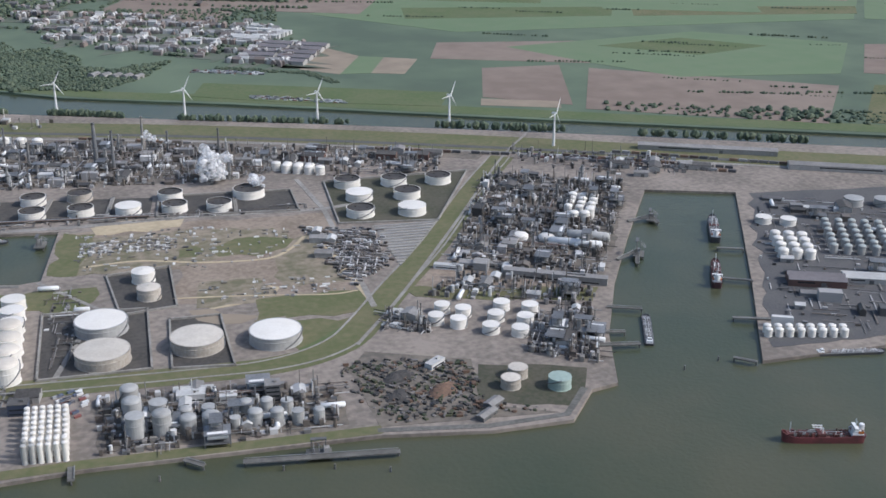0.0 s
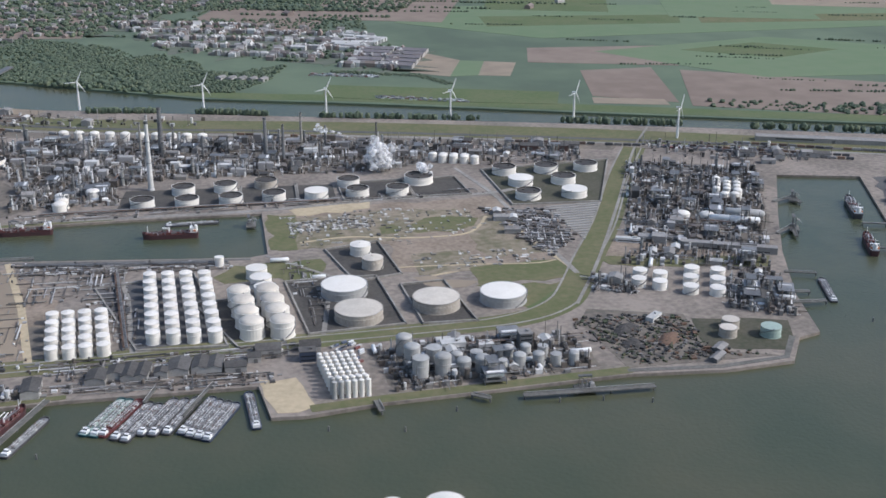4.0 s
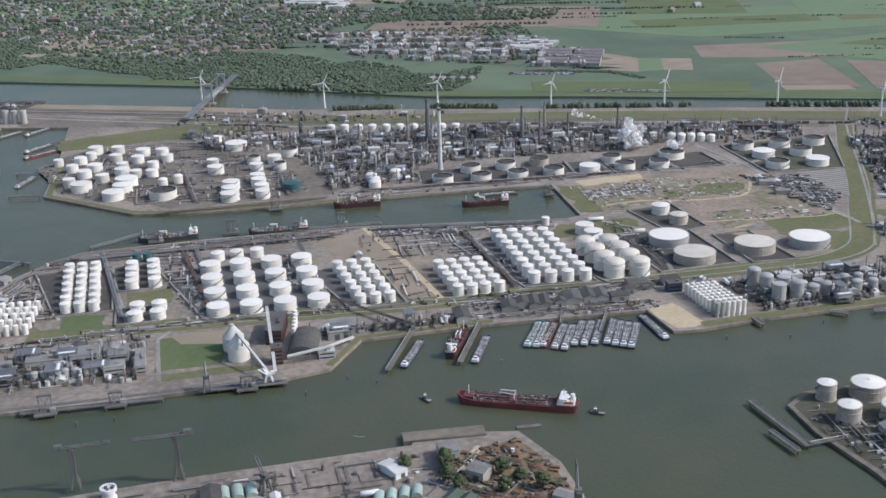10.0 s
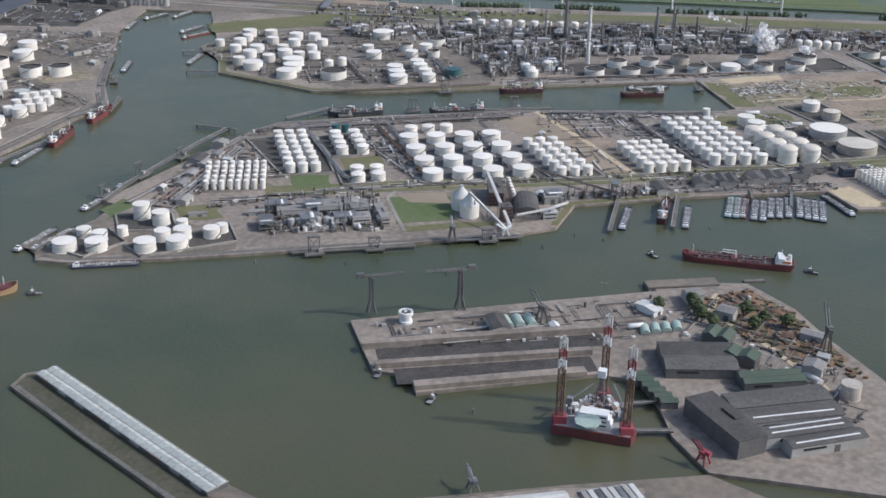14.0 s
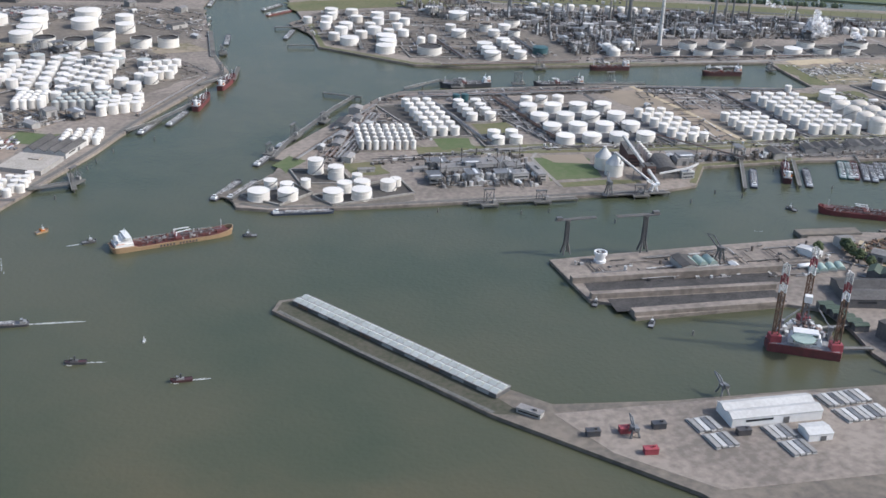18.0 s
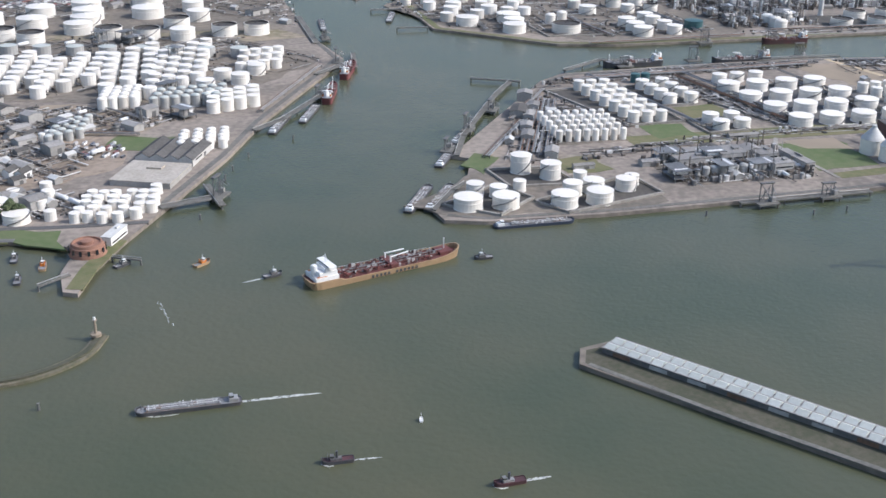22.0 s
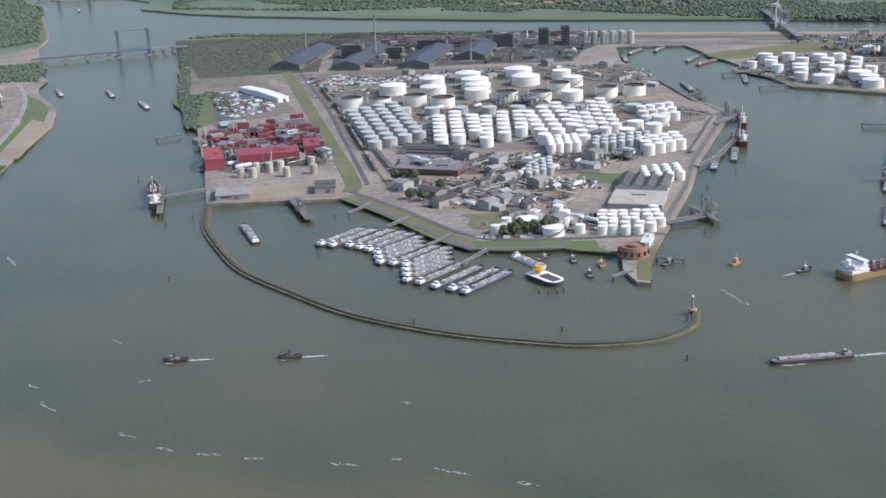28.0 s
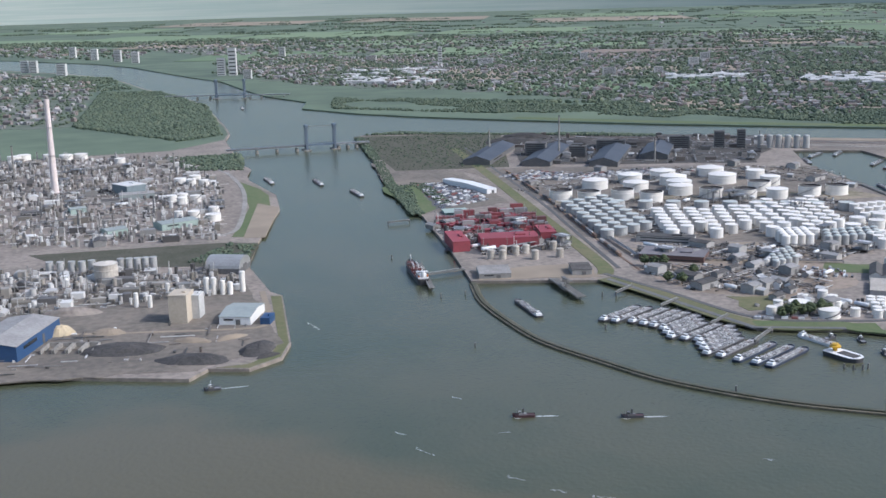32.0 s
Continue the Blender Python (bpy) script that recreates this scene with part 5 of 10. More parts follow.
# woods, hedges and town
random.seed(8)
wood = Heap()
for outline, n, r in (([(-600, 2300), (300, 1900), (700, 1700), (760, 1760), (350, 2030), (-500, 2480)], 1500, 4.0), ([(-400, 1130), (-364, 1150), (-372, 1320), (-420, 1400), (-450, 1250)], 700, 2.0),
                      ([(36, 650), (63, 618), (81, 528), (55, 487), (14, 530), (-20, 575)], 1500, 1.5), ([(62, 562), (100, 514), (130, 521), (110, 493), (85, 475), (50, 494)], 1700, 1.25),
                      ([(-396, 1125), (-349, 1100), (-338, 930), (-362, 745), (-390, 729), (-440, 841)], 9000, 1.75), ([(-408, 663), (-370, 650), (-380, 599), (-404, 610)], 900, 1.3),
                      ([(-262, 862), (-239, 942), (-163, 874), (-79, 800), (-56, 690), (-28, 656), (0, 630), (27, 666), (48, 632), (63, 589), (87, 577), (92, 545), (88, 519), (66, 500), (27, 527), (-10, 562), (-17, 582), (-42, 605), (-68, 632), (-120, 714), (-190, 780)], 9500, 1.45), ([(-335, 520), (-325, 520), (-345, 452), (-348, 455)], 300, 0.8),
                      ([(-297, 690), (-222, 660), (-268, 548), (-316, 562)], 1100, 0.6), ([(-290, 697), (-268, 697), (-187, 642), (-150, 610), (-154, 604), (-190, 634), (-270, 690)], 1500, 1.0), ([(-348, 455), (-343, 456), (-331, 520), (-314, 590), (-294, 684), (-299, 686), (-319, 590), (-336, 520)], 1100, 0.85),
                      ([(-331, 470), (-326, 470), (-318, 520), (-324, 524)], 160, 0.8), ([(-418, 437), (-410, 432), (-419, 405), (-435, 415)], 260, 0.9), ([(100, 690), (230, 640), (215, 600), (130, 650)], 420, 1.8),
                      ([(110, 745), (260, 650), (300, 690), (160, 800)], 900, 1.9), ([(240, 890), (560, 1090), (460, 1250), (300, 1150), (170, 990)], 3200, 2.3),
                      ([(145, 499), (179, 471), (177, 467), (143, 494)], 170, 1.0), ([(176, 474), (181, 470), (186, 444), (181, 443)], 140, 1.0),
                      ([(270, 360), (560, 150), (540, 130), (262, 345)], 700, 1.5)):
    for x, y in spots(outline, n):
        # clearings
        if n == 9500 and noise.noise((0.028 * x, 0.028 * y, 1.7)) < -0.16:
            continue
        k = random.uniform(0.5, 1.15) * (0.8 + 0.5 * noise.noise((0.02 * x, 0.02 * y, 3.1)))
        wood.clump(x, y, r * 0.45 * k, r * k)
for pts, n in (([(16, 468), (57, 445), (101, 414), (188, 358), (250, 314), (330, 254)], 420),):
    line = curve(pts, 12)
    for k in range(n):
        i = random.randrange(len(line) - 1)
        if (i // 4) % 3 == 2:
            continue
        u = random.random()
        wood.clump(line[i][0] * (1 - u) + line[i + 1][0] * u, line[i][1] * (1 - u) + line[i + 1][1] * u, 1.0, random.uniform(0.9, 1.6), 1.3)
for k in range(300):
    y0 = random.uniform(650, 3600)
    x0 = random.uniform(-0.2, 1.1) * y0
    if y0 < 560 - 0.6 * x0 or x0 < -0.24 * y0:
        continue
    a, n = random.uniform(-1.2, 0.3), random.randint(8, 26)
    for i in range(n):
        wood.clump(x0 + i * 4 * math.cos(a) + random.uniform(-2, 2), y0 + i * 4 * math.sin(a) + random.uniform(-2, 2), 0.8, random.uniform(1.0, 2.4) * (1 + y0 / 3500))
for k in range(420):
    y0 = 640 * 6.0 ** random.random()
    x0 = random.uniform(-0.1, 1.15) * y0
    if y0 < 620 - 0.6 * x0 or inside((x0, y0), [(60, 720), (205, 600), (205, 480), (140, 500), (80, 560)]):
        continue
    a, n, r = -0.55 + random.choice((0, 0, 1.571)) + random.uniform(-0.12, 0.12), random.randint(14, 40), random.uniform(0.7, 1.3) * (1 + y0 / 3000)
    for i in range(n):
        if random.random() < 0.8:
            wood.clump(x0 + i * 2.4 * r * math.cos(a), y0 + i * 2.4 * r * math.sin(a) + random.uniform(-0.6, 0.6), 0.5 * r, r * random.uniform(0.7, 1.3))
for x0, y0 in spots([(215, 540), (330, 310), (560, 170), (1000, 420), (800, 760), (330, 760)], 95):
    a, n, r = -0.6 + random.uniform(-0.12, 0.12), random.randint(10, 30), random.uniform(0.5, 0.95)
    for i in range(n):
        if random.random() < 0.75:
            wood.clump(x0 + i * 1.9 * math.cos(a), y0 + i * 1.9 * math.sin(a) + random.uniform(-0.4, 0.4), 0.4 * r, r * random.uniform(0.6, 1.3))
wood.place("woodland", M_WOOD, "dark green woods, hedges and tree rows in the country", "trees")

for pts in ([(84, 700), (205, 599), (203, 507), (173, 483), (145, 519), (89, 588)], [(-475, 1510), (-390, 1234), (-440, 850), (-620, 900), (-800, 1400)],
            [(-149, 1644), (484, 1147), (165, 800), (-106, 912), (-225, 1100), (-250, 1350)], [(-79, 802), (-106, 912), (165, 800), (200, 740), (110, 700), (60, 650), (30, 668), (0, 634), (-50, 690)], [(-300, 2300), (900, 1700), (600, 1200), (-200, 1700)]):
    patch("town_ground", pts, 0.135, M_TOWNLAND, "grey green streets and gardens of the town", rough=30)
town, pale_town = Heap(), Heap()
for outline, n, big in (([(84, 700), (205, 599), (203, 507), (173, 483), (145, 519), (89, 588)], 1100, 0.85), ([(-475, 1510), (-390, 1234), (-440, 850), (-620, 900), (-800, 1400)], 1300, 1.0),
                        ([(-149, 1644), (484, 1147), (165, 800), (-106, 912), (-225, 1100), (-250, 1350)], 3300, 1.0), ([(-79, 802), (-106, 912), (165, 800), (200, 740), (110, 700), (60, 650), (30, 668), (0, 634), (-50, 690)], 400, 0.9),
                        ([(-300, 2300), (900, 1700), (600, 1200), (-200, 1700)], 700, 1.6), ([(-1300, 2550), (-560, 2150), (-440, 1880), (-330, 1660), (-250, 1900), (-500, 2500)], 500, 1.5)):
    for x, y in spots(outline, n, -0.6, 22):
        a = -0.6 + random.choice((0, 1.571)) + random.uniform(-0.1, 0.1)
        size = (big * random.uniform(2.2, 6.5), big * random.uniform(1.8, 3), random.uniform(1.2, 2.4), random.uniform(0.2, 1.2))
        # gardens and small parks break up the two large quarters
        if n < 1200 or math.sin(0.031 * x + 0.9 * math.sin(0.02 * y)) * math.sin(0.027 * y + 1.0) + 0.5 * math.sin(7.7 * x + 3.1 * y) < 0.22:
            (pale_town if n == 1100 and int(x * 10) % 4 == 0 else town).house(x, y, *size, a)
for x, y in spots([(150, 560), (200, 590), (206, 556), (176, 540)], 34, -0.7, 9):
    pale_town.house(x, y, random.uniform(5, 11), random.uniform(3, 5), 2.0, 0.5, -0.7)
for k in range(260):
    y0 = random.uniform(600, 3000)
    x0 = random.uniform(0.1, 1.0) * y0
    town.house(x0, y0, random.uniform(4, 9), random.uniform(3, 5), 2, 1.2, random.uniform(0, 3))
town.place("far_town", M_TOWN, "far town of brick houses and pale sheds", "houses")
for outline, n in (([(-189, 1074), (-120, 1018), (-40, 1220), (-119, 1300)], 46), ([(132, 858), (163, 792), (230, 865), (190, 905)], 40), ([(60, 930), (110, 900), (150, 960), (90, 990)], 22)):
    for x, y in spots(outline, n, -0.6, 14):
        pale_town.house(x, y, random.uniform(8, 22), random.uniform(5, 9), random.uniform(1.6, 2.6), 0.5, -0.6 + random.choice((0, 1.571)))
pale_town.place("far_sheds", M_PALEROOF, "far pale-roofed sheds and halls of the town", "sheds")
trees_in_town = Heap()
for outline, n, big in (([(-149, 1644), (484, 1147), (165, 800), (-106, 912), (-225, 1100), (-250, 1350)], 6400, 1.1), ([(-79, 802), (-106, 912), (165, 800), (200, 740), (110, 700), (60, 650), (30, 668), (0, 634), (-50, 690)], 2300, 0.85), ([(-475, 1510), (-390, 1234), (-440, 850), (-620, 900), (-800, 1400)], 2600, 0.9),
                        ([(84, 700), (205, 599), (203, 507), (173, 483), (145, 519), (89, 588)], 420, 0.7), ([(-1300, 2550), (-560, 2150), (-440, 1880), (-330, 1660), (-250, 1900), (-500, 2500)], 900, 1.5), ([(-300, 2300), (900, 1700), (600, 1200), (-200, 1700)], 1500, 1.5)):
    for x, y in spots(outline, n):
        k = big * (1.0 + 0.6 * noise.noise((0.012 * x, 0.012 * y, 8.0)))
        trees_in_town.clump(x, y, 0.8 * k, random.uniform(0.9, 2.2) * k)
trees_in_town.place("town_trees", M_WOOD, "green tree crowns between the town houses", "trees")

# ---- process plant pieces ----
PROTO = {}


def placed(key, make, m, group):
    """The first of a kind is built, the next ones are copies."""
    if key not in PROTO:
        PROTO[key] = make()
        PROTO[key].matrix_basis = m
        return tagged(PROTO[key], group=group)
    return tagged(copy_thing(PROTO[key], m), group=group)


def process_column(h, r, tone):
    material = {"steel": M_STEEL, "white": M_WHITE, "pipe": M_PIPE}[tone]
    t = thing("process_column", f"tall {'white' if tone == 'white' else 'silver-grey'} process column with ring platforms", "process column")
    bm = bmesh.new()
    lathe(bm, [(r * 1.25, 0), (r * 1.1, 0.5), (r, 0.7), (r, h * 0.62), (r * 0.8, h * 0.66), (r * 0.8, h * 0.96), (r * 0.5, h * 0.99), (0, h)], 12)
    part("shell", bm, material, t)
    for k, z in enumerate((0.45, 0.92)):
        bm = bmesh.new()
        q = r if z < 0.62 else r * 0.8
        lathe(bm, [(q * 0.9, z * h), (q * 1.55, z * h), (q * 1.55, z * h + 0.18), (q * 0.9, z * h + 0.18)], 10)
        part("platform", bm, M_DARKSTEEL, t)
    bm = bmesh.new()
    tube(bm, (r * 1.15, 0, 0), (r * 1.15, 0, h * 0.9), 0.09, 5)
    tube(bm, (r * 1.15, 0, h * 0.9), (0, 0, h * 0.97), 0.09, 5)
    part("downpipe", bm, M_PIPE, t)
    return t


def steel_frame(w, d, h, tone):
    t = thing("steel_structure", "open steel process structure with decks and vessels", "process structure")
    for sx in (-1, 1):
        for sy in (-1, 1):
            bm = bmesh.new()
            box(bm, sx * w / 2, sy * d / 2, 0, 0.16, 0.16, h)
            part("post", bm, M_DARKSTEEL if tone else M_STEEL, t)
    for k in (1, 3):
        bm = bmesh.new()
        box(bm, 0, 0, h * k / 3 - 0.15, w + 0.3, d + 0.3, 0.12)
        part("deck", bm, M_STEEL, t)
    bm = bmesh.new()
    cyl(bm, -w * 0.2, d * 0.2, h / 3, w * 0.22, h * 0.5, 10)
    part("vessel", bm, M_PIPE, t)
    bm = bmesh.new()
    tube(bm, (-w * 0.4, -d * 0.25, h * 0.78), (w * 0.4, -d * 0.25, h * 0.78), w * 0.16, 10)
    part("drum", bm, M_WHITE if tone else M_PIPE, t)
    return t


def lying_drum(length, r):
    t = thing("lying_drum", "pale horizontal pressure drum on saddles", "process drum")
    bm = bmesh.new()
    lathe(bm, [(0, -length / 2 - r * 0.4), (r * 0.7, -length / 2 - r * 0.2), (r, -length / 2), (r, length / 2), (r * 0.7, length / 2 + r * 0.2), (0, length / 2 + r * 0.4)], 12, True)
    bmesh.ops.rotate(bm, verts=bm.verts, matrix=Matrix.Rotation(math.pi / 2, 3, "Y"))
    bmesh.ops.translate(bm, verts=bm.verts, vec=(0, 0, r + 0.3))
    part("body", bm, M_WHITE, t)
    for s in (-1, 1):
        bm = bmesh.new()
        box(bm, s * length * 0.3, 0, 0, 0.25, r * 1.4, 0.5 + r * 0.3)
        part("saddle", bm, M_CONC, t)
    return t


def pipe_rack(a, b, width=1.2, h=1.2, n=5, group="pipe racks"):
    a, b = Vector(a), Vector(b)
    d = b - a
    t = thing("pipe_rack", "long rack of grey and white pipes on steel bents", "pipe rack", group, pose(a.x, a.y, 0, 0, 0, math.degrees(math.atan2(d.y, d.x))))
    bents = max(2, min(4, int(d.length / 5)))
    me = None
    for k in range(bents):
        if me is None:
            bm = bmesh.new()
            for s in (-1, 1):
                box(bm, 0, s * width / 2, 0, 0.14, 0.14, h)
            box(bm, 0, 0, h - 0.12, 0.16, width + 0.3, 0.14)
            ob = part("bent", bm, M_STEEL, t)
            me = ob.data
        else:
            ob = new("bent", me)
            ob.parent = t
        ob.location = (d.length * k / (bents - 1), 0, 0)
    for k in range(n):
        y, r = width * ((k + 0.5) / n - 0.5), random.choice((0.07, 0.09, 0.13))
        bm = bmesh.new()
        tube(bm, (0, y, h + r), (d.length, y, h + r), r, 6)
        part("pipe", bm, random.choice((M_PIPE, M_STEEL, M_STEEL, M_RUST)), t)
    return t


def shed(x, y, w, d, h, angle, roof=None, wall=None, ridge=0.5, bays=1, label="grey sheet-clad works shed with a low gable roof", category="shed", name="works_shed", group="works sheds"):
    """A gabled shed of one or more bays with door and eaves."""
    t = thing(name, label, category, group, pose(x, y, 0, 0, 0, angle))
    roof, wall = roof or M_GREYROOF, wall or M_WALLS
    bm = bmesh.new()
    box(bm, 0, 0, 0, w, d, h)
    bw = d / bays
    for k in range(bays):
        y0 = -d / 2 + k * bw
        v = [bm.verts.new((s * w / 2, y0 + f * bw, h + g * (ridge - 0.03))) for s in (-1, 1) for f, g in ((0, 0), (1, 0), (0.5, 1))]
        for f in ((0, 2, 1), (3, 4, 5)):
            bm.faces.new([v[i] for i in f])
    part("wall", bm, wall, t)
    for k in range(bays):
        y0 = -d / 2 + k * bw
        bm = bmesh.new()
        e = 0.12
        pts = [(y0 - e * (k == 0), h - 0.03), (y0 + bw / 2, h + ridge), (y0 + bw + e * (k == bays - 1), h - 0.03), (y0 + bw + e * (k == bays - 1), h + 0.08), (y0 + bw / 2, h + ridge + 0.1), (y0 - e * (k == 0), h + 0.08)]
        ends = [[bm.verts.new((s * (w / 2 + e), p, z)) for p, z in pts] for s in (-1, 1)]
        for i in range(6):
            bm.faces.new((ends[0][i], ends[0][(i + 1) % 6], ends[1][(i + 1) % 6], ends[1][i]))
        for q in ends:
            bm.faces.new((q[0], q[1], q[4], q[5]))
            bm.faces.new((q[1], q[2], q[3], q[4]))
        bmesh.ops.recalc_face_normals(bm, faces=bm.faces)
        part("roof", bm, roof, t)
    bm = bmesh.new()
    box(bm, w * 0.1, -d / 2 - 0.03, 0, min(1.2, w * 0.3), 0.1, h * 0.7)
    part("door", bm, M_DARKSTEEL, t)
    if w > 7.5:
        bm = bmesh.new()
        box(bm, -w * 0.2, -d / 2 - 0.03, h * 0.55, w * 0.3, 0.08, h * 0.22)
        part("window", bm, M_GLASS, t)
    return t


def block(x, y, w, d, h, angle, wall=None, roof=None, label="flat-roofed works building with window bands", name="works_building", category="building", group="works buildings", bands=True):
    t = thing(name, label, category, group, pose(x, y, 0, 0, 0, angle))
    bm = bmesh.new()
    box(bm, 0, 0, 0, w, d, h)
    part("wall", bm, wall or M_WALLS, t)
    bm = bmesh.new()
    box(bm, 0, 0, h, w + 0.15, d + 0.15, 0.14)
    box(bm, w * 0.2, 0, h + 0.14, w * 0.18, d * 0.25, 0.4)
    part("roof", bm, roof or M_DARKROOF, t)
    if bands:
        n = max(1, min(7, int(h)))
        for k in range(n):
            for s in (-1, 1):
                bm = bmesh.new()
                box(bm, 0, s * (d / 2 + 0.01), (0.35 + k) * max(1, h / 7.5), w * 0.85, 0.08, 0.32 * max(1, h / 7.5))
                part("window_band", bm, M_GLASS, t)
    return t


def chimney(x, y, h, r, material=None, label="tall pale concrete chimney with a dark mouth", cap=True):
    t = thing("chimney", label, "chimney", "chimneys", pose(x, y, 0))
    bm = bmesh.new()
    lathe(bm, [(r * 1.5, 0), (r * 1.5, 0.5), (r * 1.25, 0.6), (r * 0.8, h * 0.93), (r * 0.9, h * 0.95), (r * 0.9, h), (r * 0.65, h), (r * 0.65, h - 1)], 18)
    part("shaft", bm, material or M_CONC, t)
    for z in (0.4, 0.7):
        bm = bmesh.new()
        q = r * (1.25 - 0.45 * z)
        lathe(bm, [(q * 0.95, z * h), (q * 1.35, z * h), (q * 1.35, z * h + 0.15), (q * 0.95, z * h + 0.15)], 14)
        part("platform", bm, M_STEEL, t)
    if cap:
        bm = bmesh.new()
        lathe(bm, [(r * 0.93, h * 0.955), (r * 0.93, h * 1.001)], 18)
        part("soot_band", bm, M_DARKSTEEL, t)
    return t


def plant(outline, angle, columns=0, frames=0, drums=0, sheds=0, racks=0, clutter=0, bulk=0, flat=False, tall=8.0, group="process plant", name="plant_clutter", poles=0.1, material=None):
    """A stretch of process plant on a grid."""
    a = radians(angle)
    for x, y in spots(outline, frames, a, 9):
        i = random.randrange(4)
        w, d, h = ((3, 5, 3.6), (4, 6, 2.6), (2.4, 4, 5.0), (5, 4, 3.0))[i]
        placed(("frame", i), lambda: steel_frame(w, d, h, i % 2), pose(x, y, 0, 0, 0, angle + random.choice((0, 90))), group)
    for x, y in spots(outline, columns, a, 9):
        i = random.randrange(6)
        h, r, tone = ((1.0, 0.45, "steel"), (0.75, 0.55, "pipe"), (0.6, 0.38, "white"), (0.85, 0.32, "steel"), (0.5, 0.6, "pipe"), (0.4, 0.4, "white"))[i]
        placed(("column", i, tall), lambda: process_column(h * tall, r, tone), pose(x, y, 0, 0, 0, random.uniform(0, 360)), group)
    for x, y in spots(outline, drums, a, 6):
        i = random.randrange(3)
        placed(("drum", i), lambda: lying_drum((3.5, 2.4, 5)[i], (0.55, 0.45, 0.6)[i]), pose(x, y, 0, 0, 0, angle + random.choice((0, 90))), group)
    for x, y in spots(outline, sheds, a, 12):
        i = random.randrange(5)
        w, d, h = ((5, 3, 1.5), (3.5, 2.5, 1.3), (7, 4, 1.8), (4, 4, 2.2), (2.5, 2, 1.2))[i]
        placed(("shed", i), lambda: shed(0, 0, w, d, h, 0, (M_GREYROOF, M_PALEROOF, M_DARKROOF, M_GREYROOF, M_PALEROOF)[i]), pose(x, y, 0, 0, 0, angle + random.choice((0, 90))), group)
    for x, y in spots(outline, racks, a, 14):
        L = random.uniform(10, 22)
        u = a + random.choice((0, math.pi / 2))
        p, q = (x - L / 2 * math.cos(u), y - L / 2 * math.sin(u)), (x + L / 2 * math.cos(u), y + L / 2 * math.sin(u))
        if inside(p, outline) and inside(q, outline):
            pipe_rack(p, q, 1.0, random.choice((0.9, 1.4)), random.choice((3, 4, 5)), group)
    if clutter:
        hp = Heap()
        for x, y in spots(outline, bulk, a, 7):
            w, d = random.uniform(1.5, 6), random.uniform(1.2, 3.5)
            if random.random() < 0.6:
                hp.box(x, y, 0, w, d, random.uniform(0.7, 2.8), a)
            else:
                hp.house(x, y, w, d, random.uniform(0.8, 1.8), 0.5, a + random.choice((0, 1.5708)))
        for x, y in spots(outline, clutter, a, 3.2):
            k = random.random()
            if flat:
                if k < 0.6:
                    L, q = random.uniform(2.5, 10), a + random.choice((0, 1.5708))
                    u, w = 0.5 * L * math.cos(q), 0.5 * L * math.sin(q)
                    if inside((x - u, y - w), outline) and inside((x + u, y + w), outline):
                        hp.box(x, y, random.uniform(0.05, 0.5), L, random.choice((0.12, 0.2, 0.35)), 0.14, q)
                elif k < 0.93:
                    hp.box(x, y, 0, random.uniform(0.3, 1.3), random.uniform(0.3, 1.0), random.uniform(0.15, 0.7), a)
                else:
                    hp.drum(x, y, 0, random.uniform(0.15, 0.45), random.uniform(0.4, 1.3))
            elif k < 0.42:
                hp.box(x, y, 0, random.uniform(0.3, 1.8), random.uniform(0.3, 1.4), random.uniform(0.2, 1.5), a)
            elif k < 0.72:
                L = random.uniform(2, 8)
                hp.box(x, y, random.uniform(0.1, 1.0), *((L, 0.14) if random.random() < 0.5 else (0.14, L)), 0.14, a)
            elif k < 1 - poles:
                hp.drum(x, y, 0, random.uniform(0.2, 0.7), random.uniform(0.5, 2.6))
            else:
                hp.drum(x, y, 0, random.uniform(0.06, 0.16), random.uniform(2.5, 5.5), 5)
        hp.place(name, material or M_CLUTTER, "dense pipes, pumps, cabins and small vessels of the plant", "plant equipment")


random.seed(21)
# refinery behind the dock
plant([(-32, 372), (-14, 352), (20, 355), (60, 338), (96, 328), (120, 335), (130, 352), (72, 388), (0, 424), (-30, 434)], -28, columns=48, frames=24, drums=16, sheds=14, racks=16, bulk=160, clutter=2900, tall=8.5, group="refinery units")
plant([(-40, 345), (-4, 334), (-2, 350), (-30, 366)], -20, columns=6, frames=5, drums=4, sheds=2, racks=2, clutter=350, tall=6)
plant([(112, 335), (135, 352), (170, 322), (160, 305), (124, 318)], -35, columns=6, frames=5, drums=4, sheds=6, racks=2, clutter=420, tall=6)
plant([(-60, 462), (-20, 452), (-32, 410), (-58, 425)], -20, columns=5, frames=4, drums=4, sheds=8, racks=2, clutter=350, tall=5)
# plant between the long road and the dock
plant([(174, 297), (210, 266), (174, 224), (154, 202), (122, 228)], 48, columns=24, frames=15, drums=12, sheds=6, racks=13, bulk=46, clutter=1900, tall=5.4, group="dock side plant")
plant([(122, 222), (150, 197), (138, 185), (124, 200), (106, 213)], 48, columns=2, frames=2, drums=2, sheds=4, racks=2, clutter=260, tall=4, group="dock side plant")
plant([(124, 190), (140, 186), (124, 160), (112, 172)], 48, columns=5, frames=5, drums=4, sheds=3, racks=4, clutter=420, tall=4, group="dock side plant")
plant([(92, 208), (100, 204), (98, 192), (88, 200)], 40, drums=1, sheds=3, clutter=120, group="dock side plant")
plant([(97, 272), (116, 264), (108, 236), (92, 228), (94, 250)], 60, drums=1, sheds=4, racks=1, clutter=520, group="works by the hatched lot", flat=True)
placed("long_drum", lambda: lying_drum(15, 1.1), pose(161.3, 224.2, 0, 0, 0, -43), "dock side plant")
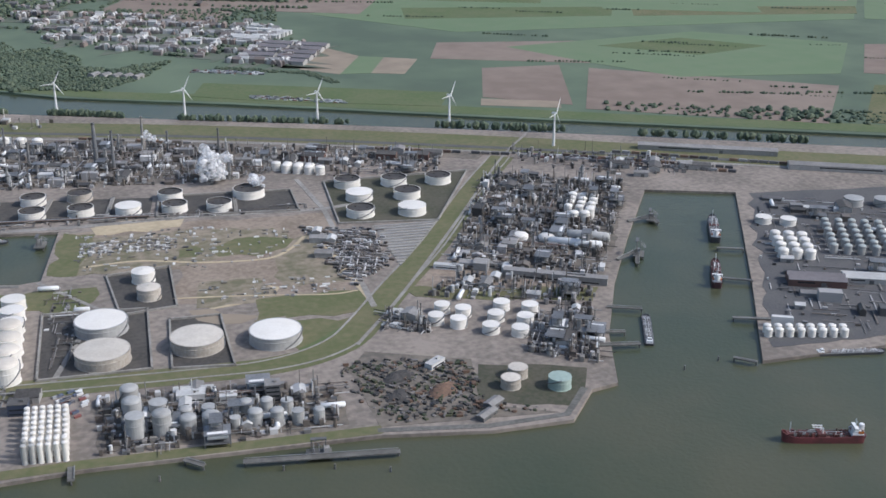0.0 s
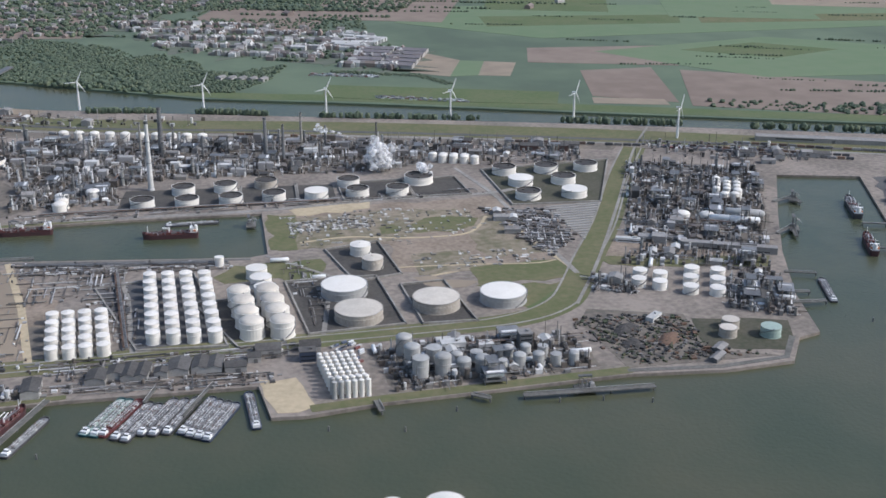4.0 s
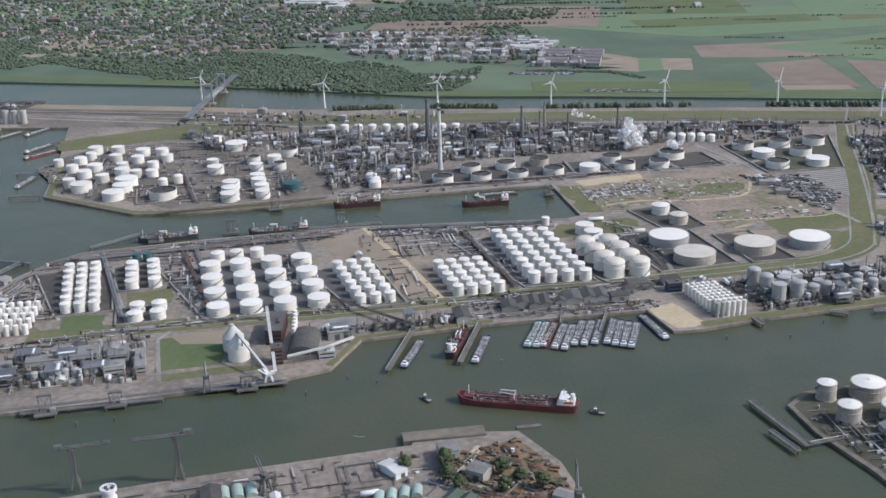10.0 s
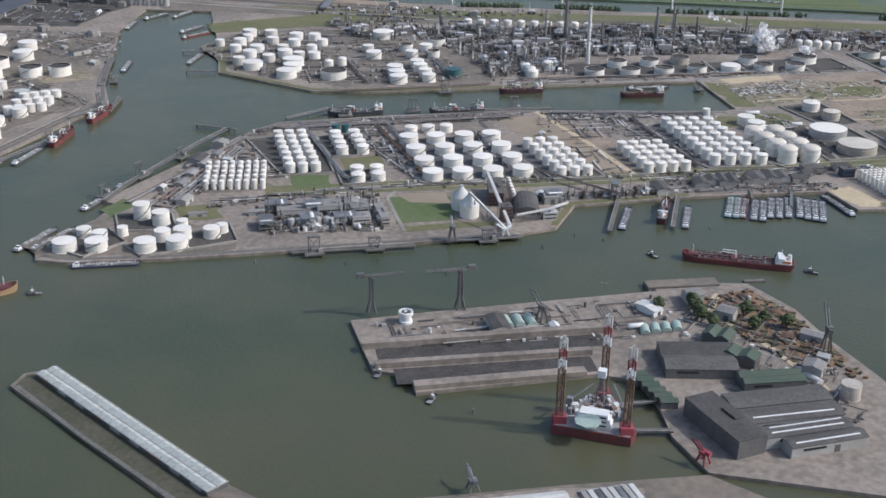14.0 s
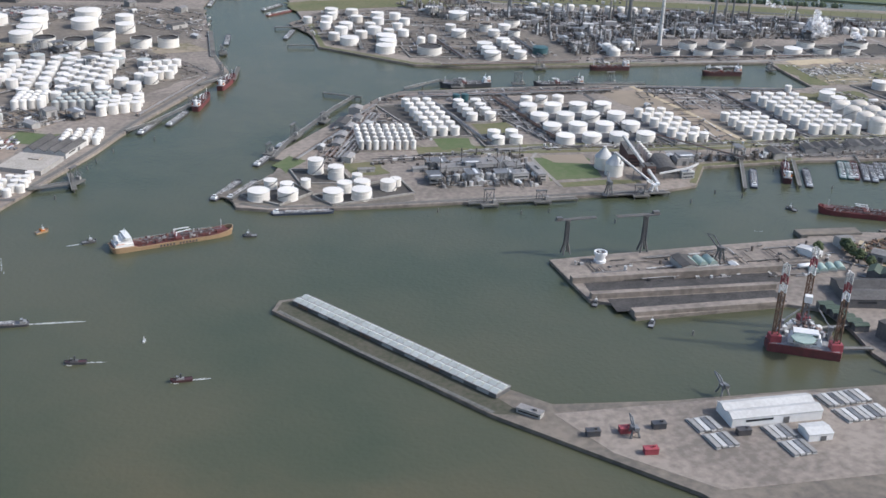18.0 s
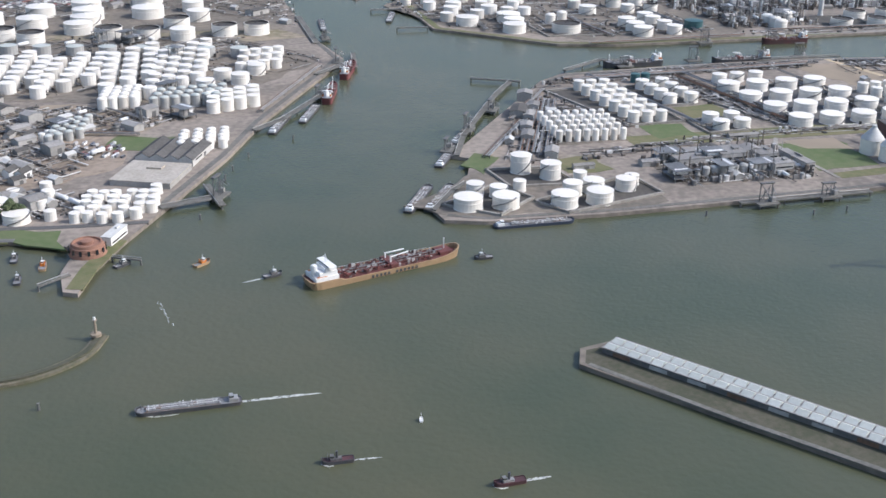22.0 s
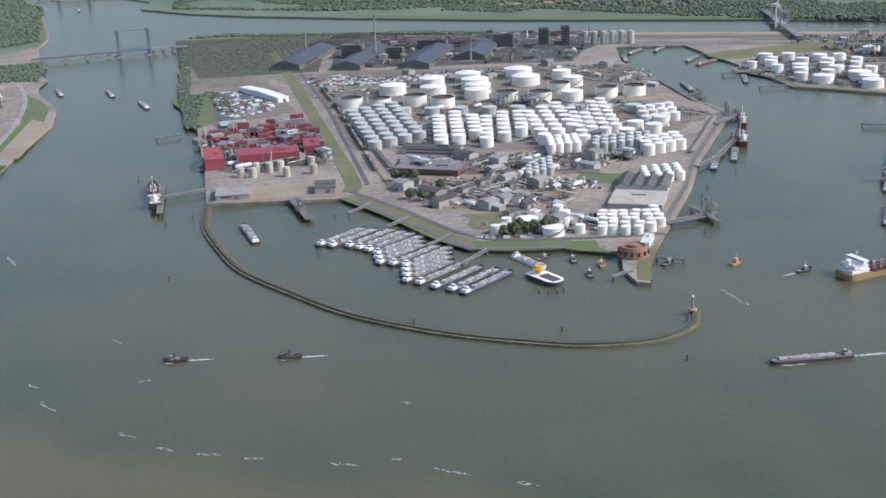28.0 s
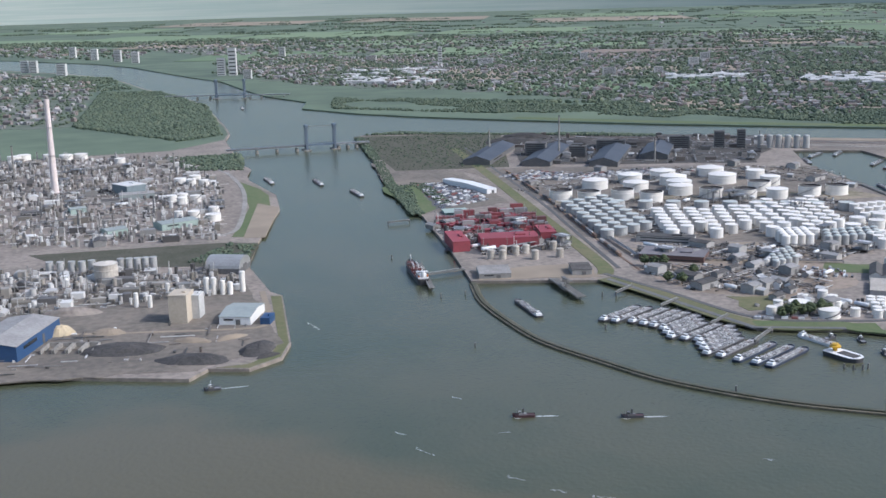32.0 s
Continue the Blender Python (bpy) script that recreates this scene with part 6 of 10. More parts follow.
# strip along the front quay
plant([(19, 197), (66, 180), (60, 161), (14, 173)], -18, columns=8, frames=7, drums=5, sheds=6, racks=4, clutter=620, tall=4.0, group="quay works", poles=0.05)
plant([(-168, 250), (-133, 246), (-142, 220), (-172, 231)], -16, columns=3, frames=5, drums=4, sheds=4, racks=4, clutter=420, tall=3.6, group="quay works", poles=0.05)
plant([(-100, 227), (-57, 213), (-55, 209), (-98, 221)], -18, columns=2, frames=2, drums=2, sheds=4, racks=2, clutter=260, tall=3.0, group="quay works", poles=0.05)
plant([(-66, 262), (-52, 292), (-34, 288), (-30, 262), (-52, 258)], -18, sheds=1, clutter=90, tall=3, group="tank yard equipment", flat=True)
plant([(-59, 258), (-50, 255), (-55, 229), (-64, 232)], -18, clutter=40, group="tank yard equipment", flat=True)
plant([(-200, 262), (-158, 312), (-150, 308), (-178, 268), (-190, 258)], 48, sheds=6, racks=2, clutter=260, group="point yard equipment", flat=True)
plant([(30, 262), (20, 262), (12, 215), (20, 214)], -18, drums=2, racks=1, clutter=120, group="tank yard equipment", flat=True)
# western terminal
plant([(-300, 372), (-268, 360), (-240, 338), (-262, 330), (-292, 345), (-312, 362)], 20, columns=4, frames=3, drums=4, sheds=8, racks=5, clutter=800, tall=3.5, group="terminal works", flat=True)
plant([(-318, 350), (-290, 340), (-272, 320), (-286, 300), (-300, 305), (-318, 320)], 20, drums=2, sheds=16, racks=2, clutter=560, group="terminal works", flat=True)
plant([(-312, 300), (-290, 298), (-282, 284), (-300, 280), (-314, 288)], 20, sheds=6, drums=2, clutter=240, group="terminal works", flat=True)
plant([(-290, 462), (-196, 420), (-186, 372), (-236, 355), (-300, 384)], 22, columns=6, frames=5, racks=8, drums=5, clutter=900, tall=3.5, group="terminal works", flat=True)
plant([(-296, 480), (-262, 520), (-180, 500), (-150, 470), (-170, 420), (-200, 470)], 22, sheds=14, racks=2, clutter=700, group="terminal works", flat=True)
plant([(-350, 436), (-310, 430), (-322, 378), (-350, 382)], 12, columns=5, frames=5, drums=5, sheds=6, racks=4, clutter=560, tall=3.5, group="red works")
plant([(-214, 655), (-100, 575), (-165, 502), (-260, 548)], -30, columns=4, frames=2, sheds=8, drums=2, racks=2, bulk=70, clutter=700, tall=6, group="ore works", flat=True)
plant([(-40, 500), (60, 430), (50, 420), (-60, 480)], -35, sheds=6, clutter=200, group="canal side yards")
plant([(196, 318), (240, 284), (250, 262), (218, 270), (190, 300)], -38, sheds=8, clutter=240, group="canal side yards")
# loose gear between the tank fields
for outline, a, n in (([(-152, 314), (-100, 304), (-60, 292), (-48, 297), (-96, 313), (-140, 320)], -18, 620), ([(-118, 310), (-104, 306), (-108, 250), (-119, 250)], -18, 360),
                      ([(-178, 262), (-130, 254), (-60, 230), (-60, 226), (-130, 248), (-180, 256)], -18, 420), ([(-86, 290), (-76, 286), (-82, 236), (-88, 238)], -18, 220), ([(-48, 296), (10, 268), (8, 262), (-46, 284)], -20, 420),
                      ([(-36, 290), (-18, 282), (-28, 224), (-36, 222)], -18, 220), ([(-60, 228), (10, 206), (6, 200), (-50, 214)], -18, 360), ([(-56, 214), (-4, 196), (-8, 190), (-50, 206)], -18, 300),
                      ([(-126, 440), (-100, 460), (-58, 445), (-34, 404), (-46, 344), (-92, 353), (-126, 396)], -20, 1100), ([(-40, 340), (110, 294), (108, 288), (-40, 330)], -18, 300),
                      ([(-178, 290), (-150, 310), (-150, 270), (-182, 268)], -18, 300)):
    plant(outline, a, clutter=n, name="yard_gear", flat=True)
for a, b in (((-138, 317), (-58, 296)), ((-136, 315), (-60, 294.5)), ((-111, 250), (-101, 308)), ((-114, 250), (-106, 304)), ((-84, 238), (-75, 284)), ((-33, 224), (-22, 274)), ((-128, 318), (-136, 262)),
             ((-44, 292), (8, 267)), ((-30, 336), (60, 305)), ((-100, 350), (-44, 335)), ((-86, 356), (-78, 398)),
             ((-54, 346), (-40, 400)), ((-118, 384), (-96, 440)), ((-176, 291), (-150, 311)), ((-199, 269), (-174, 289)), ((-300, 350), (-262, 326)), ((-228, 330), (-192, 366)), ((-310, 360), (-296, 430))):
    pipe_rack(a, b, 1.6, 0.7, 6, "pipe streets between the tanks")
pipe_rack((-72, 212), (-84, 245), 1.4, 1.7, 5, "pipe bridge over the dike")
# right hand dock side
plant([(240, 236), (192, 180), (168, 148), (192, 142), (300, 95), (360, 90), (300, 190)], -38, columns=3, frames=2, drums=2, sheds=9, racks=3, bulk=46, clutter=900, tall=3, group="dock east works", flat=True)
# works over the river
plant([(-560, 720), (-402, 660), (-396, 560), (-420, 446), (-468, 456), (-560, 500)], -8, columns=30, frames=13, drums=6, sheds=7, racks=8, bulk=170, clutter=6200, tall=6.5, group="works over the river", poles=0.05, material=M_PALECLUTTER)
plant([(-560, 440), (-470, 420), (-424, 398), (-428, 372), (-480, 372), (-560, 400)], -15, columns=6, frames=3, drums=3, sheds=10, racks=4, bulk=90, clutter=1700, tall=4, group="works over the river", poles=0.05, material=M_PALECLUTTER)
plant([(-560, 380), (-470, 352), (-432, 345), (-430, 325), (-450, 312), (-490, 322), (-560, 345)], -15, clutter=110, group="works over the river", flat=True)
# shipyard
plant([(-168, 172), (-100, 156), (-94, 150), (-120, 140), (-170, 160)], -15, sheds=3, drums=1, clutter=180, group="shipyard gear", flat=True)
plant([(-98, 150), (-81, 147), (-84, 121), (-98, 88), (-118, 110), (-112, 140)], -60, sheds=4, drums=1, clutter=220, group="shipyard gear", flat=True)

# chimneys and stacks of the refinery
chimney(9.0, 346.4, 24.4, 0.75, M_PALEROOF)
chimney(25.0, 387, 18.5, 0.9, M_STEEL, "tall grey refinery chimney with a black top")
chimney(58.2, 365, 15.6, 0.7, M_STEEL, "grey refinery chimney with a black top")
chimney(62.5, 358, 14.0, 0.5, M_STEEL, "grey refinery chimney with a black top")
chimney(78, 378, 12.5, 0.5, M_CONC, "tall pale concrete refinery chimney")
chimney(19, 394, 12.0, 0.5, M_CONC, "tall pale concrete refinery chimney")
chimney(98, 352, 12.0, 0.4, M_DARKSTEEL, "dark thin refinery stack")
chimney(-465, 576, 39.6, 1.25, M_BLUSH, "very tall pinkish-white chimney of the works", False)
for x, y, h in ((-233, 564, 20), (-201, 529, 10), (-258, 591, 12), (-480, 640, 14), (-500, 600, 16), (-410, 610, 9)):
    chimney(x, y, h, 0.4, M_CONC, "slim pale stack of the works")
for k in range(10):
    tank(-2 + 5.2 * k, 428 - 3.3 * k, 1.9, 3.0, "dome", "white", "white drums behind the refinery")
for k in range(4):
    tank(112 + 3.2 * k, 333 - 2.4 * k, 1.6, 2.6, "dome", "white", "white drums by the units")
    tank(114 + 3.2 * k, 329 - 2.4 * k, 1.6, 2.6, "dome", "white", "white drums by the units")
# silos on the front quay
for i in range(6):
    for j in range(9):
        tank(0.6 + 1.45 * i + 0.45 * j, 177.4 - 0.45 * i + 2.05 * j, 0.6, 4.0 if j < 2 else 3.2, "dome", "grey" if i + j < 2 else "white", "tall silos by the sand corner")
for i, (x, y, r, h) in enumerate(((22, 177, 1.9, 5.2), (27, 175.5, 1.9, 5.2), (23, 183, 1.9, 5.4), (28, 181.5, 1.9, 4.6), (32, 174.5, 1.7, 3.4), (36.5, 173.5, 1.8, 3.4), (41, 171.8, 1.1, 2.4), (45, 171, 1.5, 3.2),
                                  (49, 169, 1.4, 3.4), (53, 167.6, 1.3, 3.0), (44.5, 175.2, 1.3, 3.6), (48.5, 173.8, 1.3, 3.6), (52.5, 172.4, 1.3, 3.2), (57, 166, 1.2, 3.0), (33, 179.5, 1.4, 2.6), (37.5, 178, 1.5, 2.8), (24, 189, 1.9, 5.2))):
    tank(x, y, r, h, "dome" if i % 3 else "flat", "grey", "grey silos of the quay works")
for x, y in ((104, 164), (100, 160.5)):
    tank(x, y, 2.2, 2.4, "flat", "old", "yard tanks")
tank(109.5, 155.5, 2.5, 2.6, "flat", "green", "yard tanks")

# ---- ships ----
def hull_outline(L, B, bow=0.14, stern=0.05):
    """Half of a deck line from stern to bow."""
    aft = [(-L / 2 + L * stern * (1 - math.cos(u)), B * (0.3 + 0.2 * math.sin(u))) for u in (0, 0.5, 1.0, 1.57)]
    fore = [(L / 2 - L * bow * (1 - math.sin(u)), B / 2 * math.cos(u) ** 0.8 + 0.02) for u in (0, 0.4, 0.75, 1.05, 1.3, 1.5)]
    return aft + fore


def hull_mesh(L, B, top, sheer=0.3, bow=0.14, low=-0.5, poop=0.0):
    bm = bmesh.new()
    half = hull_outline(L, B, bow)
    if poop:
        half[4:4] = [(-L * 0.335, B / 2), (-L * 0.295, B / 2), (L * 0.1, B / 2)]
    ring = half + [(x, -y) for x, y in half[::-1]]
    up, dn = [], []
    for x, y in ring:
        rise = sheer * max(0, (x - L * 0.3) / (L * 0.2)) ** 2
        rise += poop * (1 if x < -L * 0.33 else max(0, 1 - (x + L * 0.33) / (L * 0.03)))
        up.append(bm.verts.new((x, y, top + rise)))
        dn.append(bm.verts.new((x * 0.96, y * 0.92, low)))
    n = len(ring)
    for k in range(n):
        bm.faces.new((dn[k], up[k], up[(k + 1) % n], dn[(k + 1) % n]))
    bm.faces.new(dn)
    inner = [bm.verts.new((v.co.x * 0.985, v.co.y * 0.9, v.co.z)) for v in up]
    floor = [bm.verts.new((v.co.x * 0.985, v.co.y * 0.9, top - 0.12)) for v in up]
    for k in range(n):
        j = (k + 1) % n
        bm.faces.new((up[k], inner[k], inner[j], up[j]))
        bm.faces.new((inner[k], floor[k], floor[j], inner[j]))
    bm.faces.new(floor[::-1])
    bmesh.ops.recalc_face_normals(bm, faces=bm.faces)
    return bm


def deck_mesh(L, B, z, bow=0.14):
    half = hull_outline(L * 0.96, B * 0.86, bow)
    return slab(half + [(x, -y) for x, y in half[::-1]], z - 0.1, z)


def barge(L, B, tone, hull=None, label="long grey inland tank barge with white wheelhouse", full=True, house=None):
    """An inland tank barge."""
    t = thing("inland_barge", label, "barge")
    part("hull", hull_mesh(L, B, 0.55, 0.2, 0.08), hull or M_HULLDARK, t)
    part("deck", deck_mesh(L, B, 0.5, 0.08), tone, t)
    bm = bmesh.new()
    box(bm, L * 0.05, 0, 0.5, L * 0.68, B * 0.62, 0.22)
    part("trunk", bm, tone, t)
    for k in range(6):
        bm = bmesh.new()
        box(bm, -L * 0.24 + k * L * 0.115, 0, 0.72, L * 0.05, B * 0.36, 0.1)
        part("hatch", bm, M_STEEL if full else M_DECKRED, t)
    for y in (-0.14, 0.0, 0.14):
        bm = bmesh.new()
        tube(bm, (-L * 0.28, y * B, 0.84), (L * 0.38, y * B, 0.84), 0.05, 5)
        part("deck_pipe", bm, M_WHITE if y else M_STEEL, t)
    bm = bmesh.new()
    box(bm, -L * 0.42, 0, 0.5, L * 0.085, B * 0.64, 0.5)
    part("cabin", bm, house or M_WHITE, t)
    wheel = None
    bm = bmesh.new()
    box(bm, -L * 0.40, 0, 1.0, L * 0.04, B * 0.42, 0.42)
    wheel = part("wheelhouse", bm, house or M_WHITE, t)
    bm = bmesh.new()
    box(bm, -L * 0.40, 0, 1.14, L * 0.04 + 0.06, B * 0.42 + 0.06, 0.18)
    part("window_band", bm, M_GLASS, wheel)
    bm = bmesh.new()
    tube(bm, (L * 0.44, 0, 0.5), (L * 0.44, 0, 1.5), 0.05, 5)
    part("mast", bm, M_STEEL, t)
    gear = Heap()
    for k in range(46):
        gear.box(random.uniform(-0.3, 0.42) * L, random.uniform(-0.4, 0.4) * B, 0.5, random.uniform(0.1, 0.5), random.uniform(0.08, 0.22), random.uniform(0.28, 0.5))
    for s in (-1, 1):
        gear.box(L * 0.06, s * B * 0.42, 0.62, L * 0.72, 0.05, 0.06)
    for k in range(14):
        gear.box((-0.28 + 0.05 * k) * L, 0, 0.86, 0.06, B * 0.7, 0.06)
    ob = new("deck_gear", gear.mesh("deck_gear", M_GEAR))
    ob.parent = t
    tagged(ob, "pipes, valves and rails strewn along the deck", kind="stuff")
    return t


def tanker(L, B, hull, deck, label, ink=None, tall=1.0):
    """A sea-going chemical tanker."""
    t = thing("tanker_ship", label, "ship")
    part("hull", hull_mesh(L, B, 1.4, 0.95, 0.2, poop=0.45), hull, t)
    part("main_deck", deck_mesh(L, B * 1.08, 1.36, 0.2), deck, t)
    bm = bmesh.new()
    box(bm, L * 0.395, 0, 1.3, L * 0.09, B * 0.56, 0.62)
    part("forecastle", bm, deck, t)
    bm = bmesh.new()
    box(bm, -L * 0.41, 0, 1.3, L * 0.155, B * 0.86, 0.35)
    part("poop_deck", bm, deck, t)
    for s in (-1, 1):
        bm = bmesh.new()
        box(bm, -L * 0.43, s * B * 0.36, 2.2, L * 0.06, 0.42, 0.4)
        part("lifeboat", bm, M_ORANGE, t, "orange covered lifeboat")
    bm = bmesh.new()
    box(bm, -L * 0.40, 0, 1.4, L * 0.14, B * 0.86, 0.7 * tall)
    box(bm, -L * 0.39, 0, 1.4 + 0.7 * tall, L * 0.11, B * 0.74, 0.5 * tall)
    box(bm, -L * 0.375, 0, 1.4 + 1.2 * tall, L * 0.07, B * 0.66, 0.4 * tall)
    house = part("superstructure", bm, M_WHITE, t)
    for z in (1.4 + 0.4 * tall, 1.4 + 0.9 * tall):
        bm = bmesh.new()
        box(bm, -L * 0.335 + (0.0 if z < 1.4 + 0.6 * tall else -0.01 * L), 0, z, 0.1, B * 0.66, 0.22)
        part("window_row", bm, M_GLASS, house)
    bm = bmesh.new()
    box(bm, -L * 0.372, 0, 1.4 + 1.6 * tall, L * 0.045, B * 0.98, 0.4)
    br = part("bridge", bm, M_WHITE, t)
    bm = bmesh.new()
    box(bm, -L * 0.371, 0, 1.5 + 1.6 * tall, L * 0.045 + 0.08, B * 0.9, 0.2)
    part("bridge_window", bm, M_GLASS, br)
    bm = bmesh.new()
    lathe(bm, [(0.6, 0), (0.55, 1.6), (0.4, 1.7), (0, 1.7)], 10)
    bmesh.ops.translate(bm, verts=bm.verts, vec=(-L * 0.45, 0, 1.5 + 0.7 * tall))
    part("funnel", bm, M_WHITE, t)
    bm = bmesh.new()
    tube(bm, (-L * 0.38, 0, 1.7 + 1.6 * tall), (-L * 0.38, 0, 3.4 + 1.6 * tall), 0.08, 5)
    tube(bm, (-L * 0.38, -0.7, 2.9 + 1.6 * tall), (-L * 0.38, 0.7, 2.9 + 1.6 * tall), 0.05, 4)
    part("mast", bm, M_WHITE, t)
    bm = bmesh.new()
    tube(bm, (L * 0.4, 0, 2), (L * 0.4, 0, 4.2), 0.09, 5)
    part("foremast", bm, M_WHITE, t)
    for k in range(5):
        bm = bmesh.new()
        y = (k - 2) * B * 0.1
        tube(bm, (-L * 0.31, y, 1.75), (L * 0.34, y, 1.75), 0.09, 5)
        part("deck_pipe", bm, (deck, M_STEEL, M_DECKRED)[k % 3], t)
    for k in range(5):
        bm = bmesh.new()
        box(bm, -L * 0.26 + k * L * 0.13, B * 0.3 * (1 if k % 2 else -1), 1.4, 0.7, 0.5, 0.5)
        part("tank_hatch", bm, deck, t)
    bm = bmesh.new()
    box(bm, L * 0.03, 0, 1.4, 1.6, B * 0.86, 0.7)
    part("manifold", bm, M_DECKRED, t)
    for s in (-1, 1):
        bm = bmesh.new()
        tube(bm, (L * 0.02, s * B * 0.2, 1.4), (L * 0.02, s * B * 0.2, 3.2), 0.16, 7)
        tube(bm, (L * 0.02, s * B * 0.2, 3.1), (L * 0.14, s * B * 0.14, 3.3), 0.12, 6)
        part("hose_crane", bm, M_WHITE, t)
    bm = bmesh.new()
    box(bm, L * 0.08, 0, 1.95, L * 0.62, 0.28, 0.08)
    part("catwalk", bm, M_STEEL, t)
    gear = Heap()
    for k in range(int(5 * L)):
        gear.box(random.uniform(-0.3, 0.36) * L, random.uniform(-0.42, 0.42) * B, 1.46, random.uniform(0.1, 0.7), random.uniform(0.1, 0.35), random.uniform(0.15, 0.75))
    for k in range(12):
        gear.box(random.uniform(-0.46, -0.33) * L, random.uniform(-0.4, 0.4) * B, 2.1, random.uniform(0.15, 0.5), random.uniform(0.15, 0.4), random.uniform(0.3, 0.9))
    for s in (-1, 1):
        gear.box(L * 0.02, s * B * 0.44, 1.75, L * 0.62, 0.05, 0.06)
    ob = new("deck_gear", gear.mesh("deck_gear", M_GEAR if deck != M_DECKRED else M_DECKGEAR))
    ob.parent = t
    tagged(ob, "valves, vents and rails strewn along the deck", kind="stuff")
    if ink:
        for s in (-1, 1):
            bm = bmesh.new()
            for k in range(12):
                if k != 5:
                    box(bm, L * (-0.12 + 0.026 * k), s * B * 0.495, 0.55, L * 0.014, 0.1, 0.5)
            part("lettering", bm, ink, t, "row of plain bars painted along the hull")
    return t


def tug(hull, house, label):
    t = thing("tugboat", label, "tugboat")
    part("hull", hull_mesh(3.6, 1.3, 0.45, 0.35, 0.3), hull, t)
    part("deck", deck_mesh(3.6, 1.3, 0.36, 0.3), M_DECKGREY, t)
    bm = bmesh.new()
    box(bm, 0.3, 0, 0.36, 1.2, 0.75, 0.45)
    part("deckhouse", bm, house, t)
    bm = bmesh.new()
    box(bm, 0.4, 0, 0.8, 0.6, 0.6, 0.4)
    w = part("wheelhouse", bm, M_WHITE, t)
    bm = bmesh.new()
    box(bm, 0.4, 0, 0.95, 0.64, 0.64, 0.16)
    part("window_band", bm, M_GLASS, w)
    for s in (-1, 1):
        bm = bmesh.new()
        cyl(bm, -0.3, s * 0.3, 0.36, 0.11, 0.8, 8)
        part("funnel", bm, house, t)
    bm = bmesh.new()
    tube(bm, (0.25, 0, 1.2), (0.25, 0, 2.0), 0.04, 5)
    part("mast", bm, M_WHITE, t)
    return t


def steam_tug(label, hull, house):
    t = thing("tugboat", label, "tugboat")
    part("hull", hull_mesh(4.4, 1.3, 0.5, 0.35, 0.3), hull, t)
    part("deck", deck_mesh(4.4, 1.3, 0.4, 0.3), M_MAROON, t)
    bm = bmesh.new()
    box(bm, 0.2, 0, 0.4, 1.5, 0.7, 0.32)
    part("deckhouse", bm, house, t)
    bm = bmesh.new()
    box(bm, 0.75, 0, 0.72, 0.5, 0.6, 0.42)
    w = part("wheelhouse", bm, house, t)
    bm = bmesh.new()
    box(bm, 0.75, 0, 0.86, 0.54, 0.64, 0.16)
    part("window_band", bm, M_GLASS, w)
    bm = bmesh.new()
    cyl(bm, 0.1, 0, 0.7, 0.17, 1.0, 10)
    part("funnel", bm, M_HULLDARK, t)
    bm = bmesh.new()
    tube(bm, (1.3, 0, 0.4), (1.3, 0, 1.6), 0.04, 5)
    part("mast", bm, M_STEEL, t)
    return t


def sail_boat():
    t = thing("sailing_boat", "small white sailing boat on the river", "boat")
    part("hull", hull_mesh(1.2, 0.5, 0.22, 0.1, 0.4, -0.2), M_WHITE, t)
    bm = bmesh.new()
    tube(bm, (0.1, 0, 0.1), (0.1, 0, 1.3), 0.03, 5)
    part("mast", bm, M_STEEL, t)
    bm = bmesh.new()
    rim = [bm.verts.new(p) for p in ((0.06, 0.02, 0.35), (-0.62, 0.1, 0.35), (0.06, 0.02, 1.2))]
    back = [bm.verts.new((v.co.x, v.co.y - 0.03, v.co.z)) for v in rim]
    bm.faces.new(rim)
    bm.faces.new(back[::-1])
    for k in range(3):
        bm.faces.new((rim[k], back[k], back[(k + 1) % 3], rim[(k + 1) % 3]))
    part("sail", bm, M_WHITE, t)
    return t


def moor(key, make, a, b, group, draught=0.0):
    """Lays a ship with its stern at a and its bow towards b."""
    a, b = Vector(a), Vector(b)
    d = b - a
    return placed(key, make, pose((a.x + b.x) / 2, (a.y + b.y) / 2, WATER - draught, 0, 0, math.degrees(math.atan2(d.y, d.x))), group)


def wake(x, y, angle, length, width):
    """A long streak of foam behind a boat, widening and then thinning out."""
    bm = bmesh.new()
    n = 16
    left, right = [], []
    for k in range(n + 1):
        u = k / n
        half = width * (0.22 + 0.35 * u) * (1 - u ** 2.5) + 0.01
        bend = 0.03 * length * u * u
        left.append(bm.verts.new((-length * u, bend + half * (1 + 0.25 * math.sin(2.3 * k)), WATER + 0.02)))
        right.append(bm.verts.new((-length * u, bend - half * (1 + 0.25 * math.cos(1.7 * k)), WATER + 0.02)))
    for k in range(n):
        bm.faces.new((left[k], right[k], right[k + 1], left[k + 1]))
    bmesh.ops.recalc_face_normals(bm, faces=bm.faces)
    ob = solid("wake", bm, M_FOAM, "thin white streak of foam on the river", "wake", kind="structure")
    ob.matrix_basis = pose(x, y, 0, 0, 0, angle)


